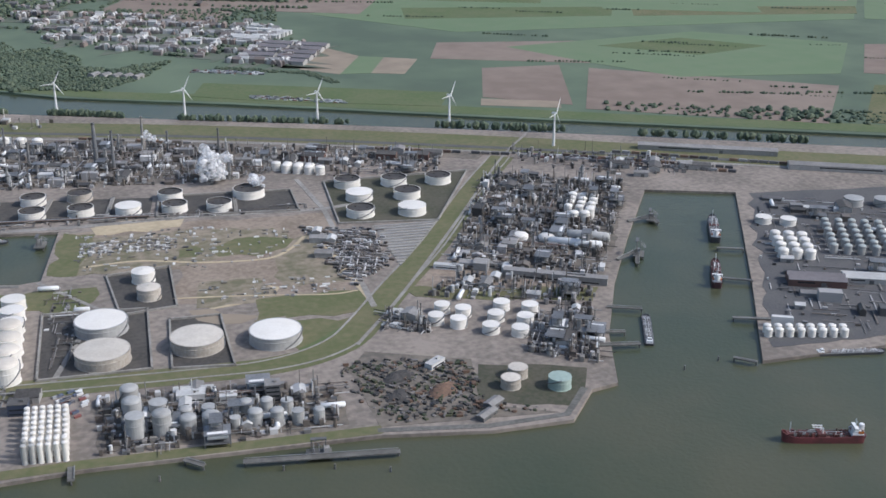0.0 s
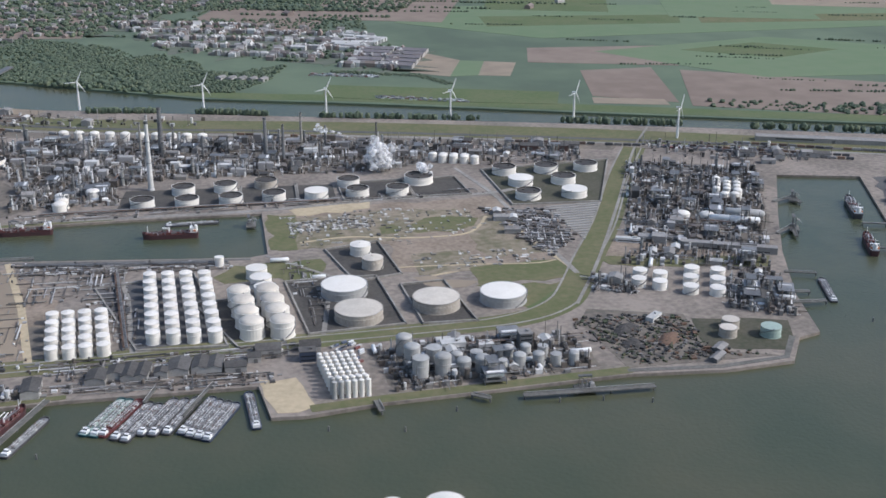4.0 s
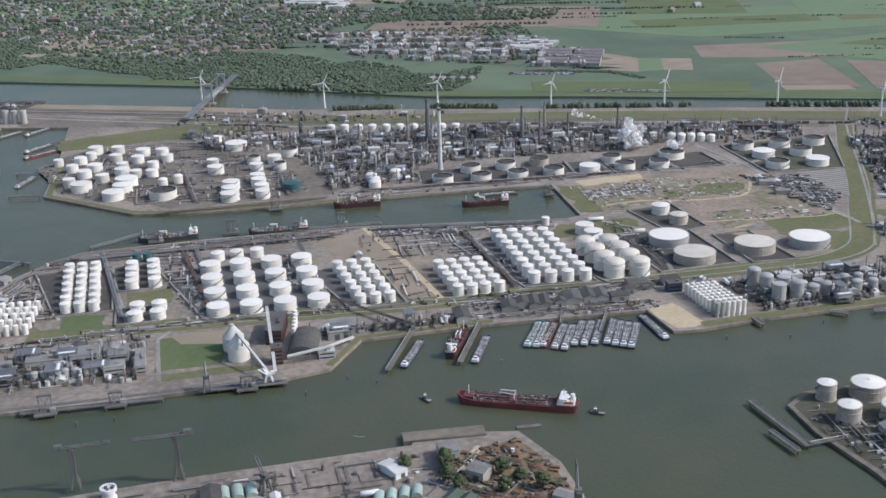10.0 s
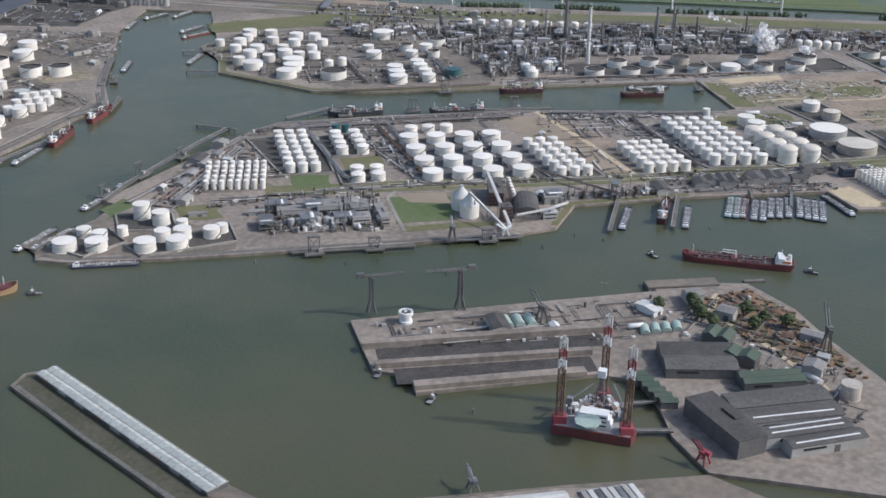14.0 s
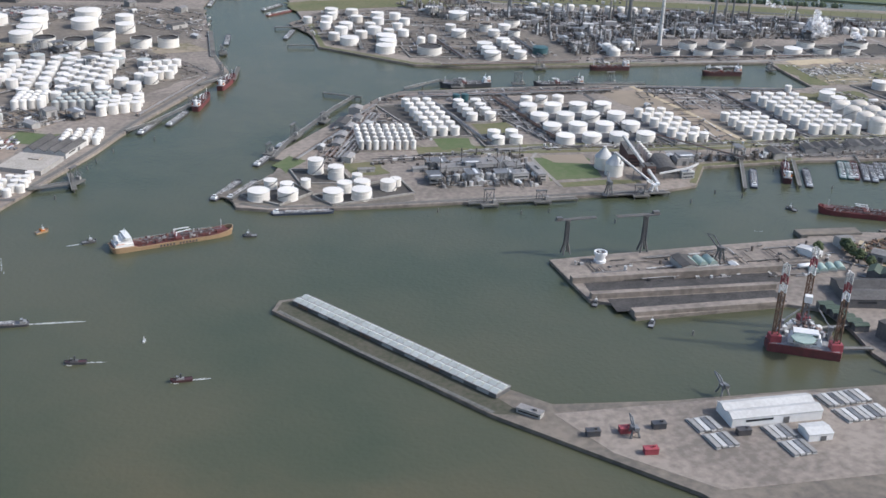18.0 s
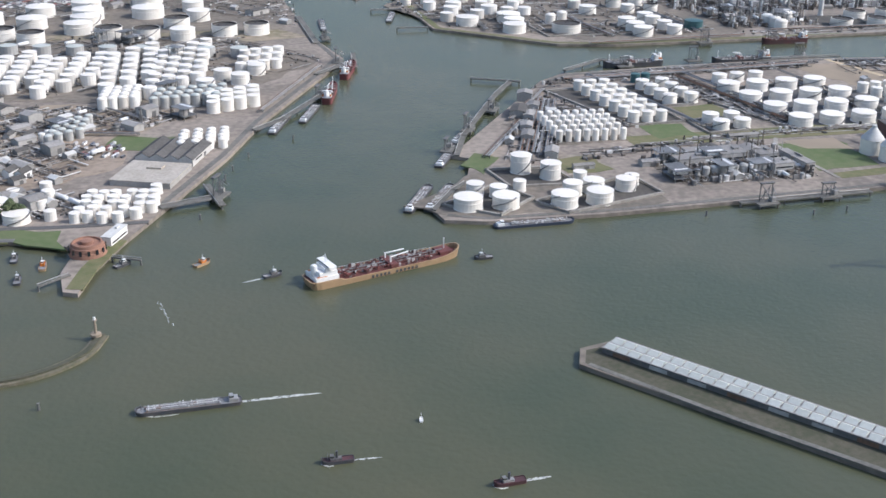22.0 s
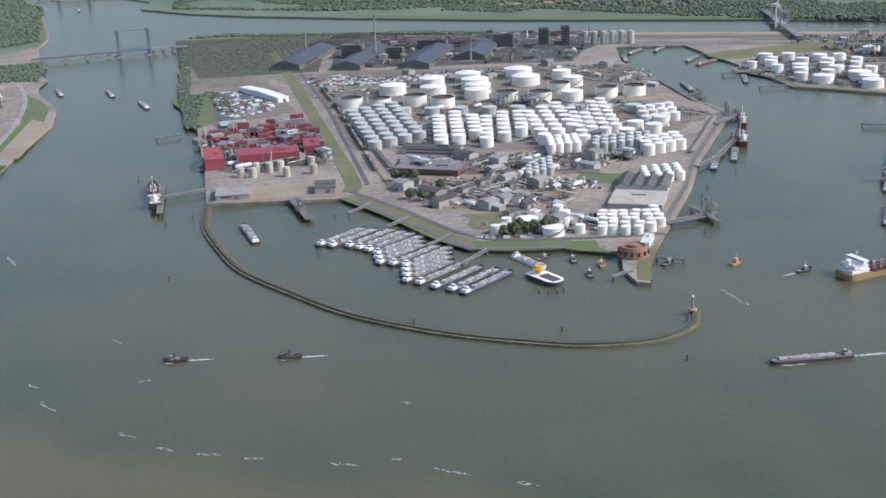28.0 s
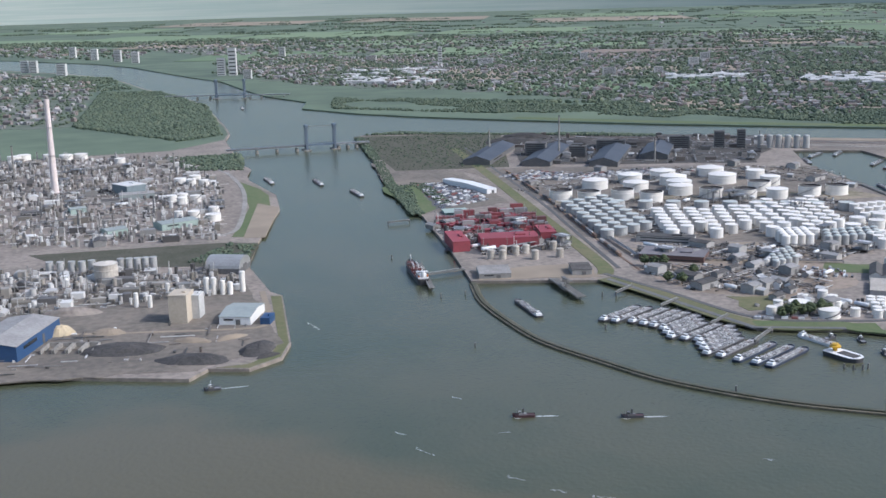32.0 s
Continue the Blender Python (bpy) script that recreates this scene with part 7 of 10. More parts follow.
def bow_wave(x, y, angle, L, B):
    """Foam lying along both sides of a bow."""
    bm = bmesh.new()
    for s in (-1, 1):
        row = []
        for k in range(8):
            u = k / 7
            xx, yy = L * (0.5 - 0.4 * u), s * B * (0.12 + 0.43 * min(1, 2.2 * u) + 0.1 * u)
            w = 0.22 * math.sin(math.pi * (0.12 + 0.86 * u))
            row.append((bm.verts.new((xx, yy - s * 0.1, WATER + 0.02)), bm.verts.new((xx, yy + s * w, WATER + 0.02))))
        for a, b in zip(row, row[1:]):
            bm.faces.new((a[0], a[1], b[1], b[0]))
    bmesh.ops.recalc_face_normals(bm, faces=bm.faces)
    ob = solid("bow_wave", bm, M_FOAM, "white foam along the bow of a boat", "wake", kind="structure")
    ob.matrix_basis = pose(x, y, 0, 0, 0, angle)


moor("red", lambda: tanker(28, 4.6, M_HULLRED, M_DECKRED, "dark red tanker under way with white bridge aft"), (-60.5, 154.5), (-80.5, 172), "sea ships")
moor("yellow", lambda: tanker(31.5, 5.2, M_HULLYEL, M_DECKRED, "ochre-hulled chemical tanker with red deck and white bridge", M_HULLDARK, 1.6), (-267, 228.0), (-234.8, 227.2), "sea ships", 0.4)
GREY = lambda: barge(17, 2.3, M_DECKGREY)
RED = lambda: barge(17, 2.3, M_DECKRED, M_HULLRED, "long inland tank barge with dark red deck")
BLUE = lambda: barge(17, 2.3, M_DECKGREY, M_NAVY, "long inland tank barge with navy blue hull")
TEALB = lambda: barge(17, 2.3, M_GREENPAINT, M_TEAL, "long inland tank barge with pale green deck")
RAFT = (("teal", (-51.6, 188.9), (-40.4, 200.1)), ("teal", (-50.0, 187.2), (-38.8, 199.1)), ("red", (-48.5, 186.4), (-37.0, 197.9)), ("grey", (-46.6, 183.9), (-35.4, 195.6)), ("grey", (-44.8, 182.2), (-34, 193.8)),
        ("grey", (-41.5, 182.8), (-30.0, 194.9)), ("grey", (-39.3, 181.6), (-28.0, 193.7)), ("grey", (-36.6, 180.8), (-25.4, 193)), ("blue", (-33.7, 179.4), (-22.6, 191.3)), ("grey", (-32.6, 177.4), (-21.6, 189.5)),
        ("grey", (-31.3, 175.8), (-20.2, 187.8)), ("blue", (-30.1, 174.2), (-18.9, 186.2)))
for key, a, b in RAFT:
    moor(("barge", key), {"teal": TEALB, "red": RED, "grey": GREY, "blue": BLUE}[key], a, b, "barges rafted at the quay")
moor(("barge", "blue"), BLUE, (-19, 174), (-15, 189.5), "lone barges")
moor(("barge", "blue"), BLUE, (-84.2, 194), (-72.4, 206.6), "barges at the finger piers")
moor(("barge", "grey"), GREY, (-67.6, 187.6), (-57, 199.4), "barges at the finger piers")
moor(("coaster", "maroon"), lambda: tanker(17, 2.8, M_MAROON, M_DECKRED, "dark maroon coaster with grey pipes and white bridge"), (-71.6, 193), (-60.4, 205), "sea ships")
moor(("barge", "blue"), BLUE, (-222, 234.2), (-205.5, 228.6), "lone barges")
moor(("barge", "low"), lambda: barge(15, 2.1, M_DECKGREY, M_HULLDARK, "dark inland tank barge under way with grey cabin", True, M_PIPE), (-293.3, 197.5), (-306.3, 201.6), "lone barges")
wake(-292.9, 197.4, 162.5, 12, 1.0)
bow_wave(-299.8, 199.5, 162.5, 15, 2.1)
placed("sail", sail_boat, pose(-273.4, 179.4, WATER, 0, 0, 60), "small boats")
placed("steam", lambda: steam_tug("dark old tug with a tall black funnel", M_HULLDARK, M_DARKSTEEL), pose(-288.4, 176.3, WATER, 0, 0, 160), "tugs and launches")
wake(-286.5, 175.6, 160, 4, 0.5)
bow_wave(-288.4, 176.3, 160, 4.4, 1.3)
placed("work", lambda: steam_tug("brown work boat with a grey wheelhouse", M_MAROON, M_PIPE), pose(-272, 160.3, WATER, 0, 0, 165), "tugs and launches")
wake(-270.1, 159.8, 165, 4, 0.8)
bow_wave(-272, 160.3, 165, 4.4, 1.3)
for key, x, y in (("work", -396.8, 255), ("steam", -378.2, 246)):
    placed(key, None, pose(x, y, WATER, 0, 0, 160), "tugs and launches")
    wake(x + 1.8, y - 0.66, 160, 5, 0.8)
    bow_wave(x, y, 160, 4.4, 1.3)
moor(("barge", "grey"), GREY, (-364, 315.5), (-362.5, 332), "lone barges")
moor(("barge", "grey"), GREY, (2, 309.5), (19, 304.5), "barges in the dock")
moor(("coaster", "dark"), lambda: tanker(20, 3.2, M_HULLDARK, M_DECKGREY, "dark moored coaster with white bridge"), (-62, 306), (-82, 313.5), "sea ships")
moor(("coaster", "dark"), None, (-96, 320), (-115, 326), "sea ships")
MAROON = lambda: tanker(17, 2.8, M_MAROON, M_DECKRED, "dark maroon coaster with grey pipes and white bridge")
moor(("coaster", "maroon"), MAROON, (-29, 319.5), (-46, 325.5), "sea ships")
moor(("coaster", "maroon"), MAROON, (10, 295), (-8, 302), "sea ships")
for a, b in (((-352.5, 305.5), (-337, 313)), ((-350.4, 303.2), (-335, 310.6)), ((-347, 301), (-331.6, 308.2)), ((-345.6, 298.2), (-330, 305.2)), ((-344.2, 295.6), (-329, 302.6)), ((-343.4, 292.6), (-328.2, 299.4)),
             ((-344.5, 289.3), (-329.3, 296.3)), ((-345.4, 286), (-330.2, 293.2)), ((-342.5, 278.2), (-327.5, 285.2)), ((-343.6, 275.2), (-328.6, 282.2)), ((-337, 259.4), (-322.6, 266)), ((-343.2, 283.6), (-328, 290.6)), ((-341.2, 281.2), (-326, 288.2)), ((-345, 272), (-329.8, 279)), ((-343.2, 269.2), (-328, 276.2)),
             ((-341.2, 265.4), (-326.4, 272.2)), ((-338.8, 262.2), (-324.2, 268.8))):
    moor(("barge", "grey" if a[1] > 268 else "blue"), GREY, a, b, "barges rafted in the harbour")
moor(("coaster", "red"), lambda: tanker(17, 2.8, M_HULLRED, M_DECKRED, "small red coaster with white bridge"), (-208, 331), (-199, 344), "sea ships")
moor(("coaster", "red"), None, (-192, 351), (-181, 365), "sea ships")
for a, b in (((-222, 318), (-211, 331)), ((-233, 313), (-222, 326)), ((-228, 248.5), (-216, 258.5)), ((-232, 250), (-220.5, 260.5)), ((-211, 271), (-199, 282)), ((-198, 284), (-186, 294))):
    moor(("barge", "grey"), GREY, a, b, "barges at the river quays")
for key, a, b in (("grey", (-130.6, 505.4), (-121.7, 511.3)), ("grey", (-117.5, 504.5), (-109.5, 511.1)), ("grey", (-123.4, 472.1), (-114.5, 478.3)), ("red", (-125.6, 461.1), (-114.9, 465.8)),
                  ("grey", (-138.3, 415.6), (-128.8, 428.7)), ("grey", (-147.4, 484.1), (-135.7, 505.8)), ("blue", (-165.6, 413.2), (-157.9, 430.3))):
    moor(("barge", key), GREY, a, b, "barges in the side dock")
moor(("coaster", "river"), lambda: tanker(24, 3.4, M_HULLDARK, M_DECKRED, "dark coaster with red deck moored at the river jetty"), (-378.6, 359), (-374.4, 383), "sea ships")
moor(("coaster", "maroon"), None, (178, 182.6), (189, 196), "ships at the dock side")
moor(("coaster", "dark"), None, (200.6, 209), (213, 225), "ships at the dock side")
moor(("barge", "grey"), GREY, (141, 164), (150, 177), "barges in the dock")
moor(("barge", "grey"), GREY, (172, 142), (188, 135), "barges in the dock")
moor(("coaster", "red"), None, (153, 108), (136, 117), "ships at the dock side")
for a, b in (((-358, 541), (-357, 557)), ((-351, 506), (-350.5, 522)), ((-376, 556), (-375.4, 573)), ((-318, 900), (-314, 925))):
    moor(("barge", "grey"), GREY, a, b, "barges under way")
DARKTUG = lambda: tug(M_HULLDARK, M_DARKSTEEL, "small dark harbour tug with white wheelhouse")
YELTUG = lambda: tug(M_HULLYEL, M_ORANGE, "small orange pilot boat")
for x, y, a, k, w in ((-269.7, 235.3, 0, 0, 4), (-232.5, 222.5, 160, 0, 0), (-278.5, 246.6, 20, 1, 0), (-57.5, 150.5, 130, 0, 0), (-87, 176.5, 100, 0, 0),
                      (-449, 296.5, 175, 0, 6), (-312, 270.5, 10, 0, 0), (-307, 266, 70, 0, 0), (-303.5, 260, 70, 1, 0), (-309, 256, 70, 0, 0), (-291, 253.5, 20, 0, 0), (-176, 152, 40, 0, 0), (-171, 138, 40, 0, 0)):
    placed(("tug", k), YELTUG if k else DARKTUG, pose(x, y, WATER, 0, 0, a), "tugs and launches")
    if w:
        wake(x - 1.7 * math.cos(radians(a)), y - 1.7 * math.sin(radians(a)), a, w, 0.7)


# ---- jetties, piles and piers ----
def jetty(points, width, h=0.5, label="narrow concrete jetty on piles", name="jetty", group="jetties", material=None):
    t = thing(name, label, "jetty", group)
    for a, b in zip(points, points[1:]):
        d = Vector(b) - Vector(a)
        bm = bmesh.new()
        box(bm, (a[0] + b[0]) / 2, (a[1] + b[1]) / 2, h - 0.25, d.length + width * 0.4, width, 0.25, math.atan2(d.y, d.x))
        part("deck", bm, material or M_STONE, t)
        n = max(1, int(d.length / 9))
        for k in range(n + 1):
            p = Vector(a) + d * k / n
            bm = bmesh.new()
            cyl(bm, p.x, p.y, WATER - 1, 0.2, h + 1.7, 6)
            part("support_post", bm, M_DARKSTEEL, t)
        bm = bmesh.new()
        s = Vector((-d.y, d.x)).normalized() * (width * 0.42)
        tube(bm, (a[0] + s.x, a[1] + s.y, h + 0.25), (b[0] + s.x, b[1] + s.y, h + 0.25), 0.09, 5)
        part("pipe", bm, M_PIPE, t)
    return t


def dolphin():
    t = thing("mooring_dolphin", "dark steel mooring dolphin with a round cap", "mooring post")
    bm = bmesh.new()
    lathe(bm, [(0.24, -1.5), (0.21, 0.3), (0.17, 1.0), (0, 1.0)], 9)
    part("post", bm, M_DARKSTEEL, t)
    bm = bmesh.new()
    cyl(bm, 0, 0, 1.0, 0.24, 0.14, 8)
    part("cap", bm, M_STONE, t)
    return t


JETTIES = [([(-88.5, 193.5), (-71.3, 213)], 1.3), ([(-71.3, 188.3), (-55.1, 206.5)], 1.3), ([(-36.8, 195.3), (-31.9, 202)], 0.7), ([(-31.2, 185.5), (-20.4, 197)], 0.7),
           ([(38, 158), (66, 147.5)], 1.6), ([(28, 164), (30.5, 160.5)], 1.2), ([(8, 171.5), (7, 167)], 1.4), ([(-66, 307), (-40, 297.5)], 1.4),
           ([(-130, 326), (-112, 331), (-96, 322)], 1.4), ([(-150, 322), (-160, 332)], 1.6), ([(-204, 274), (-194, 286), (-178, 301), (-164, 314), (-151.5, 324)], 1.4), ([(-228, 246.5), (-218, 254.5), (-213, 257)], 1.0),
           ([(-170, 217), (-140, 207.5)], 1.4), ([(-130, 206.5), (-112, 200.5)], 1.8), ([(-275, 276), (-264, 276)], 2.0), ([(-264, 271), (-262, 284)], 1.6), ([(-236, 316), (-226, 321), (-205, 338)], 1.4), ([(-197, 358), (-182, 366)], 1.6),
           ([(-183, 360), (-175, 376)], 1.6), ([(-178, 395), (-164, 436)], 2.2), ([(-133, 398), (-143, 402)], 1.0), ([(-124, 430), (-135, 434)], 1.2), ([(-379, 352), (-372, 381)], 1.6), ([(-375, 367), (-363, 368)], 1.2),
           ([(-347, 326), (-345, 346)], 2.6), ([(-337, 325), (-329, 330)], 0.6), ([(-333, 309), (-325.5, 313)], 0.6), ([(-331, 290), (-323, 294.5)], 0.6), ([(-330, 274), (-321, 280)], 0.6), ([(-352, 446), (-360, 446)], 1.0),
           ([(188, 234), (197, 234.5), (195, 229)], 1.4), ([(166, 210), (175, 213), (169, 205)], 1.2), ([(144, 185), (151, 180)], 1.0), ([(134, 173.5), (139, 171)], 1.0), ([(129, 168), (138, 164)], 1.2), ([(189, 181), (183, 186)], 1.2), ([(203, 200), (197, 204)], 1.2), ([(156, 144), (153, 148)], 1.2), ([(176, 160), (168, 165)], 1.4),
           ([(-307, 250), (-301, 252)], 0.5), ([(-292, 256), (-288, 252)], 0.5), ([(-25.8, 135.8), (-29.6, 114.7)], 1.5), ([(-31.8, 123.4), (-33, 114)], 1.2), ([(-29, 114.8), (-19.6, 112.8)], 0.9), ([(-132, 116.5), (-140, 119)], 1.2), ([(-136, 106.5), (-143, 110)], 1.4)]
for pts, w in JETTIES:
    jetty(pts, w, 0.35)
for x, y in ((44, 153), (53, 149), (8, 158), (22, 160.5), (-6, 166), (62, 143), (-62, 184), (-93, 190), (-270, 268), (-245, 300), (-252, 293), (-230, 307), (-160, 206), (-152, 204), (-180, 217), (-340, 327), (-376, 395), (-388, 300), (-354, 300),
             (-352, 250), (-330, 232), (-256, 288), (-318, 210), (-110, 193), (-98, 196), (-66, 204), (-372, 345), (-379, 345), (150, 150), (140, 150), (-140, 190), (-60, 300), (-160, 150), (-166, 130), (-150, 120)):
    placed("dolphin", dolphin, pose(x, y, WATER, 0, 0, 0), "mooring dolphins")

MOLE = curve([(-366, 354), (-371.5, 333), (-373, 307), (-372, 294), (-367.5, 278), (-361, 259.5), (-349, 241.5), (-337, 229.6), (-329, 223.6), (-318, 219.8), (-308.5, 222), (-303.2, 227.5)], 6)
solid("mole", ribbon(MOLE, 2.2, -3, -0.35), M_MOLE, "curved stone harbour mole", "breakwater", kind="structure")
solid("mole_crown", ribbon(MOLE, 0.9, -2, -0.05), M_SCRUB, "grass crown on the curved mole", "breakwater", kind="structure")
t = thing("harbour_light", "slim buff harbour light tower on the mole head", "light tower", "", pose(-304.3, 227.0, 0))
bm = bmesh.new()
lathe(bm, [(0.9, 0), (0.9, 0.4), (0.25, 0.5), (0.2, 2.6), (0.4, 2.65), (0.4, 2.8), (0, 2.8)], 10)
part("tower", bm, M_PALESOIL, t)
bm = bmesh.new()
lathe(bm, [(0.22, 2.8), (0.22, 3.2), (0, 3.35)], 8)
part("lantern", bm, M_WHITE, t)


# ---- bridges ----
def lift_bridge(a, b, h, approach, label, tone):
    """A lifting bridge with two towers and its approach spans."""
    a, b = Vector(a), Vector(b)
    d = b - a
    t = thing("lift_bridge", label, "bridge", "bridges", pose(a.x, a.y, 0, 0, 0, math.degrees(math.atan2(d.y, d.x))))
    L = d.length
    for x in (0, L):
        for s in (-1, 1):
            bm = bmesh.new()
            box(bm, x, s * 2.0, WATER - 1, 1.1, 0.9, h + 1)
            part("tower_leg", bm, tone, t)
        bm = bmesh.new()
        box(bm, x, 0, h - 1.2, 1.6, 5.2, 1.4)
        part("tower_head", bm, tone, t)
        bm = bmesh.new()
        box(bm, x, 0, WATER - 1.5, 4, 7, 2)
        part("pier", bm, M_CONC, t)
    bm = bmesh.new()
    box(bm, L / 2, 0, 1.6, L, 4.0, 0.7)
    for k in range(int(L / 2.2)):
        tube(bm, (k * 2.2, -1.9, 2.3), (k * 2.2 + 1.1, -1.9, 3.5), 0.12, 4)
        tube(bm, (k * 2.2 + 1.1, -1.9, 3.5), (k * 2.2 + 2.2, -1.9, 2.3), 0.12, 4)
    tube(bm, (0, -1.9, 3.5), (L, -1.9, 3.5), 0.14, 4)
    part("lift_span", bm, tone, t)
    bm = bmesh.new()
    box(bm, L / 2, 0, h - 0.7, L, 0.3, 0.3)
    part("tie_beam", bm, M_STEEL, t)
    for x0, x1 in approach:
        bm = bmesh.new()
        box(bm, (x0 + x1) / 2, 0, 1.5, abs(x1 - x0), 3.6, 0.7)
        part("approach_span", bm, M_STEEL, t)
        for k in range(4):
            bm = bmesh.new()
            box(bm, x0 + (x1 - x0) * (k + 0.5) / 4, 0, WATER - 1, 1.2, 4, 2.4)
            part("pier", bm, M_CONC, t)


lift_bridge((-334, 658), (-319, 657), 12.4, ((0, -42), (15, 34)), "blue-grey steel lift bridge with two towers over the river", M_BRIDGE)
lift_bridge((-317, 1009), (-296, 999.5), 14.4, ((0, -42), (23, 60)), "dark steel lift bridge with tall towers far off", M_BRIDGE)
lift_bridge((-28, 522), (-14, 545), 9.0, ((0, -44), (27, 62)), "pale steel canal bridge with lifting towers", M_PIPE)


# ---- wind turbines ----
def turbine():
    t = thing("wind_turbine", "white three-bladed wind turbine by the canal", "wind turbine")
    bm = bmesh.new()
    lathe(bm, [(0.55, 0), (0.28, 12.4), (0, 12.4)], 12)
    part("tower", bm, M_WHITE, t)
    bm = bmesh.new()
    box(bm, 0, 0.3, 12.2, 0.6, 1.8, 0.6)
    part("nacelle", bm, M_WHITE, t)
    bm = bmesh.new()
    lathe(bm, [(0.3, 0), (0.25, 0.3), (0, 0.5)], 8)
    bmesh.ops.rotate(bm, verts=bm.verts, matrix=Matrix.Rotation(math.pi / 2, 3, "X"))
    bmesh.ops.translate(bm, verts=bm.verts, vec=(0, -0.6, 12.5))
    part("hub", bm, M_WHITE, t)
    for k in range(3):
        bm = bmesh.new()
        a = 2.094 * k + 0.45
        v = [bm.verts.new((x, y, z)) for z, w in ((0.2, 0.22), (1.4, 0.34), (5.6, 0.1)) for x, y in ((-w, -0.72), (w * 0.6, -0.8), (0, -0.9))]
        for i in range(2):
            for j in range(3):
                bm.faces.new((v[3 * i + j], v[3 * i + (j + 1) % 3], v[3 * i + 3 + (j + 1) % 3], v[3 * i + 3 + j]))
        bm.faces.new(v[:3][::-1])
        bm.faces.new(v[6:])
        bmesh.ops.rotate(bm, verts=bm.verts, matrix=Matrix.Rotation(a, 3, "Y"))
        bmesh.ops.translate(bm, verts=bm.verts, vec=(0, 0, 12.5))
        part("blade", bm, M_WHITE, t)
    return t


for k, (x, y) in enumerate(((-30, 526), (15, 475), (61, 445), (104, 412), (149, 384), (193, 356), (214, 314))):
    placed("turbine", turbine, pose(x, y, 0, 0, 0, -20 + 8 * k), "wind turbines along the canal")

# ---- steam ----
random.seed(31)
for pts, n, base in (([(90, 327, 2.0), (89, 328, 4.5), (87, 330, 7.5)], 130, 1.0), ([(98, 313, 1.5), (97, 314, 4.0)], 40, 0.7), ([(82, 338, 11.0), (74, 343, 13.5), (70, 346, 15)], 34, 0.4)):
    hp = Heap()
    for k in range(n):
        u = (k / n) * (len(pts) - 1)
        i = min(int(u), len(pts) - 2)
        p = Vector(pts[i]).lerp(Vector(pts[i + 1]), u - i)
        s = base * (0.6 + 1.6 * k / n)
        hp.puff(p.x + random.gauss(0, 1.0 * s), p.y + random.gauss(0, 0.9 * s), max(0.6, p.z + random.gauss(0, 0.75 * s)), random.uniform(0.4, 1.05) * s)
    ob = new("steam_plume", hp.mesh("steam_plume", M_STEAM, True))
    tagged(ob, "white ragged steam plume over the refinery", "steam", "", "stuff")

# foam lines on the river where two waters meet
random.seed(12)
FOAMS = ((-405, 271, -1.0, 5), (-421, 249, -1.2, 12), (-411, 231, -1.1, 7), (-407, 223, -0.8, 6), (-402, 218, -0.6, 9), (-396, 213, -0.6, 7), (-377, 202, -0.3, 4), (-372, 196, -0.9, 11), (-364, 187, -0.7, 7), (-368, 219, -0.7, 4), (-404, 249, 0.1, 4), (-422, 258, -1.1, 7), (-385, 205, -0.6, 8), (-418, 337, -1.4, 17), (-291, 235, -1.7, 22), (-108, 169, -0.8, 4))
foam = Heap()
for x, y, a, n in FOAMS:
    for k in range(n):
        u = k * 0.45
        foam.box(x + u * math.cos(a) + random.uniform(-0.3, 0.3), y + u * math.sin(a) + random.uniform(-0.3, 0.3), WATER - 0.1, random.uniform(0.3, 1.0), random.uniform(0.06, 0.16), 0.12, a + random.uniform(-0.5, 0.5))
foam.place("foam_lines", M_FOAM, "broken lines of white foam on the river", "foam")

# ---- grain quay with silos and loaders ----
def beam(bm, a, b, w=0.5):
    """A square gallery from a to b."""
    a, b = Vector(a), Vector(b)
    d = b - a
    bmesh.ops.create_cube(bm, size=1, matrix=Matrix.Translation((a + b) / 2) @ d.to_track_quat("X", "Z").to_matrix().to_4x4() @ Matrix.Diagonal((d.length, w, w, 1)))


def conveyor(a, b, label="pale grey enclosed conveyor gallery on trestles", w=0.52):
    t = thing("conveyor", label, "conveyor", "conveyors")
    bm = bmesh.new()
    beam(bm, a, b, w)
    part("gallery", bm, M_PALEROOF, t)
    for u in (0.15, 0.5, 0.85):
        p = Vector(a).lerp(Vector(b), u)
        if p.z > 0.8:
            bm = bmesh.new()
            tube(bm, (p.x - 0.4, p.y, -0.3), (p.x, p.y, p.z), 0.09, 4)
            tube(bm, (p.x + 0.4, p.y, -0.3), (p.x, p.y, p.z), 0.09, 4)
            part("trestle", bm, M_STEEL, t)


def cone_silo(x, y, r, h, top):
    t = thing("grain_silo", "big pale grain silo with a steep cone roof", "silo", "grain silos", pose(x, y, 0))
    bm = bmesh.new()
    lathe(bm, [(r, 0), (r, h), (r * 0.97, h), (0, h)], 28)
    part("shell", bm, M_TANK, t)
    bm = bmesh.new()
    lathe(bm, [(r * 1.04, h - 0.05), (r * 0.2, top), (r * 0.2, top + 0.5), (0, top + 0.5)], 28)
    part("roof", bm, M_PALEROOF, t)


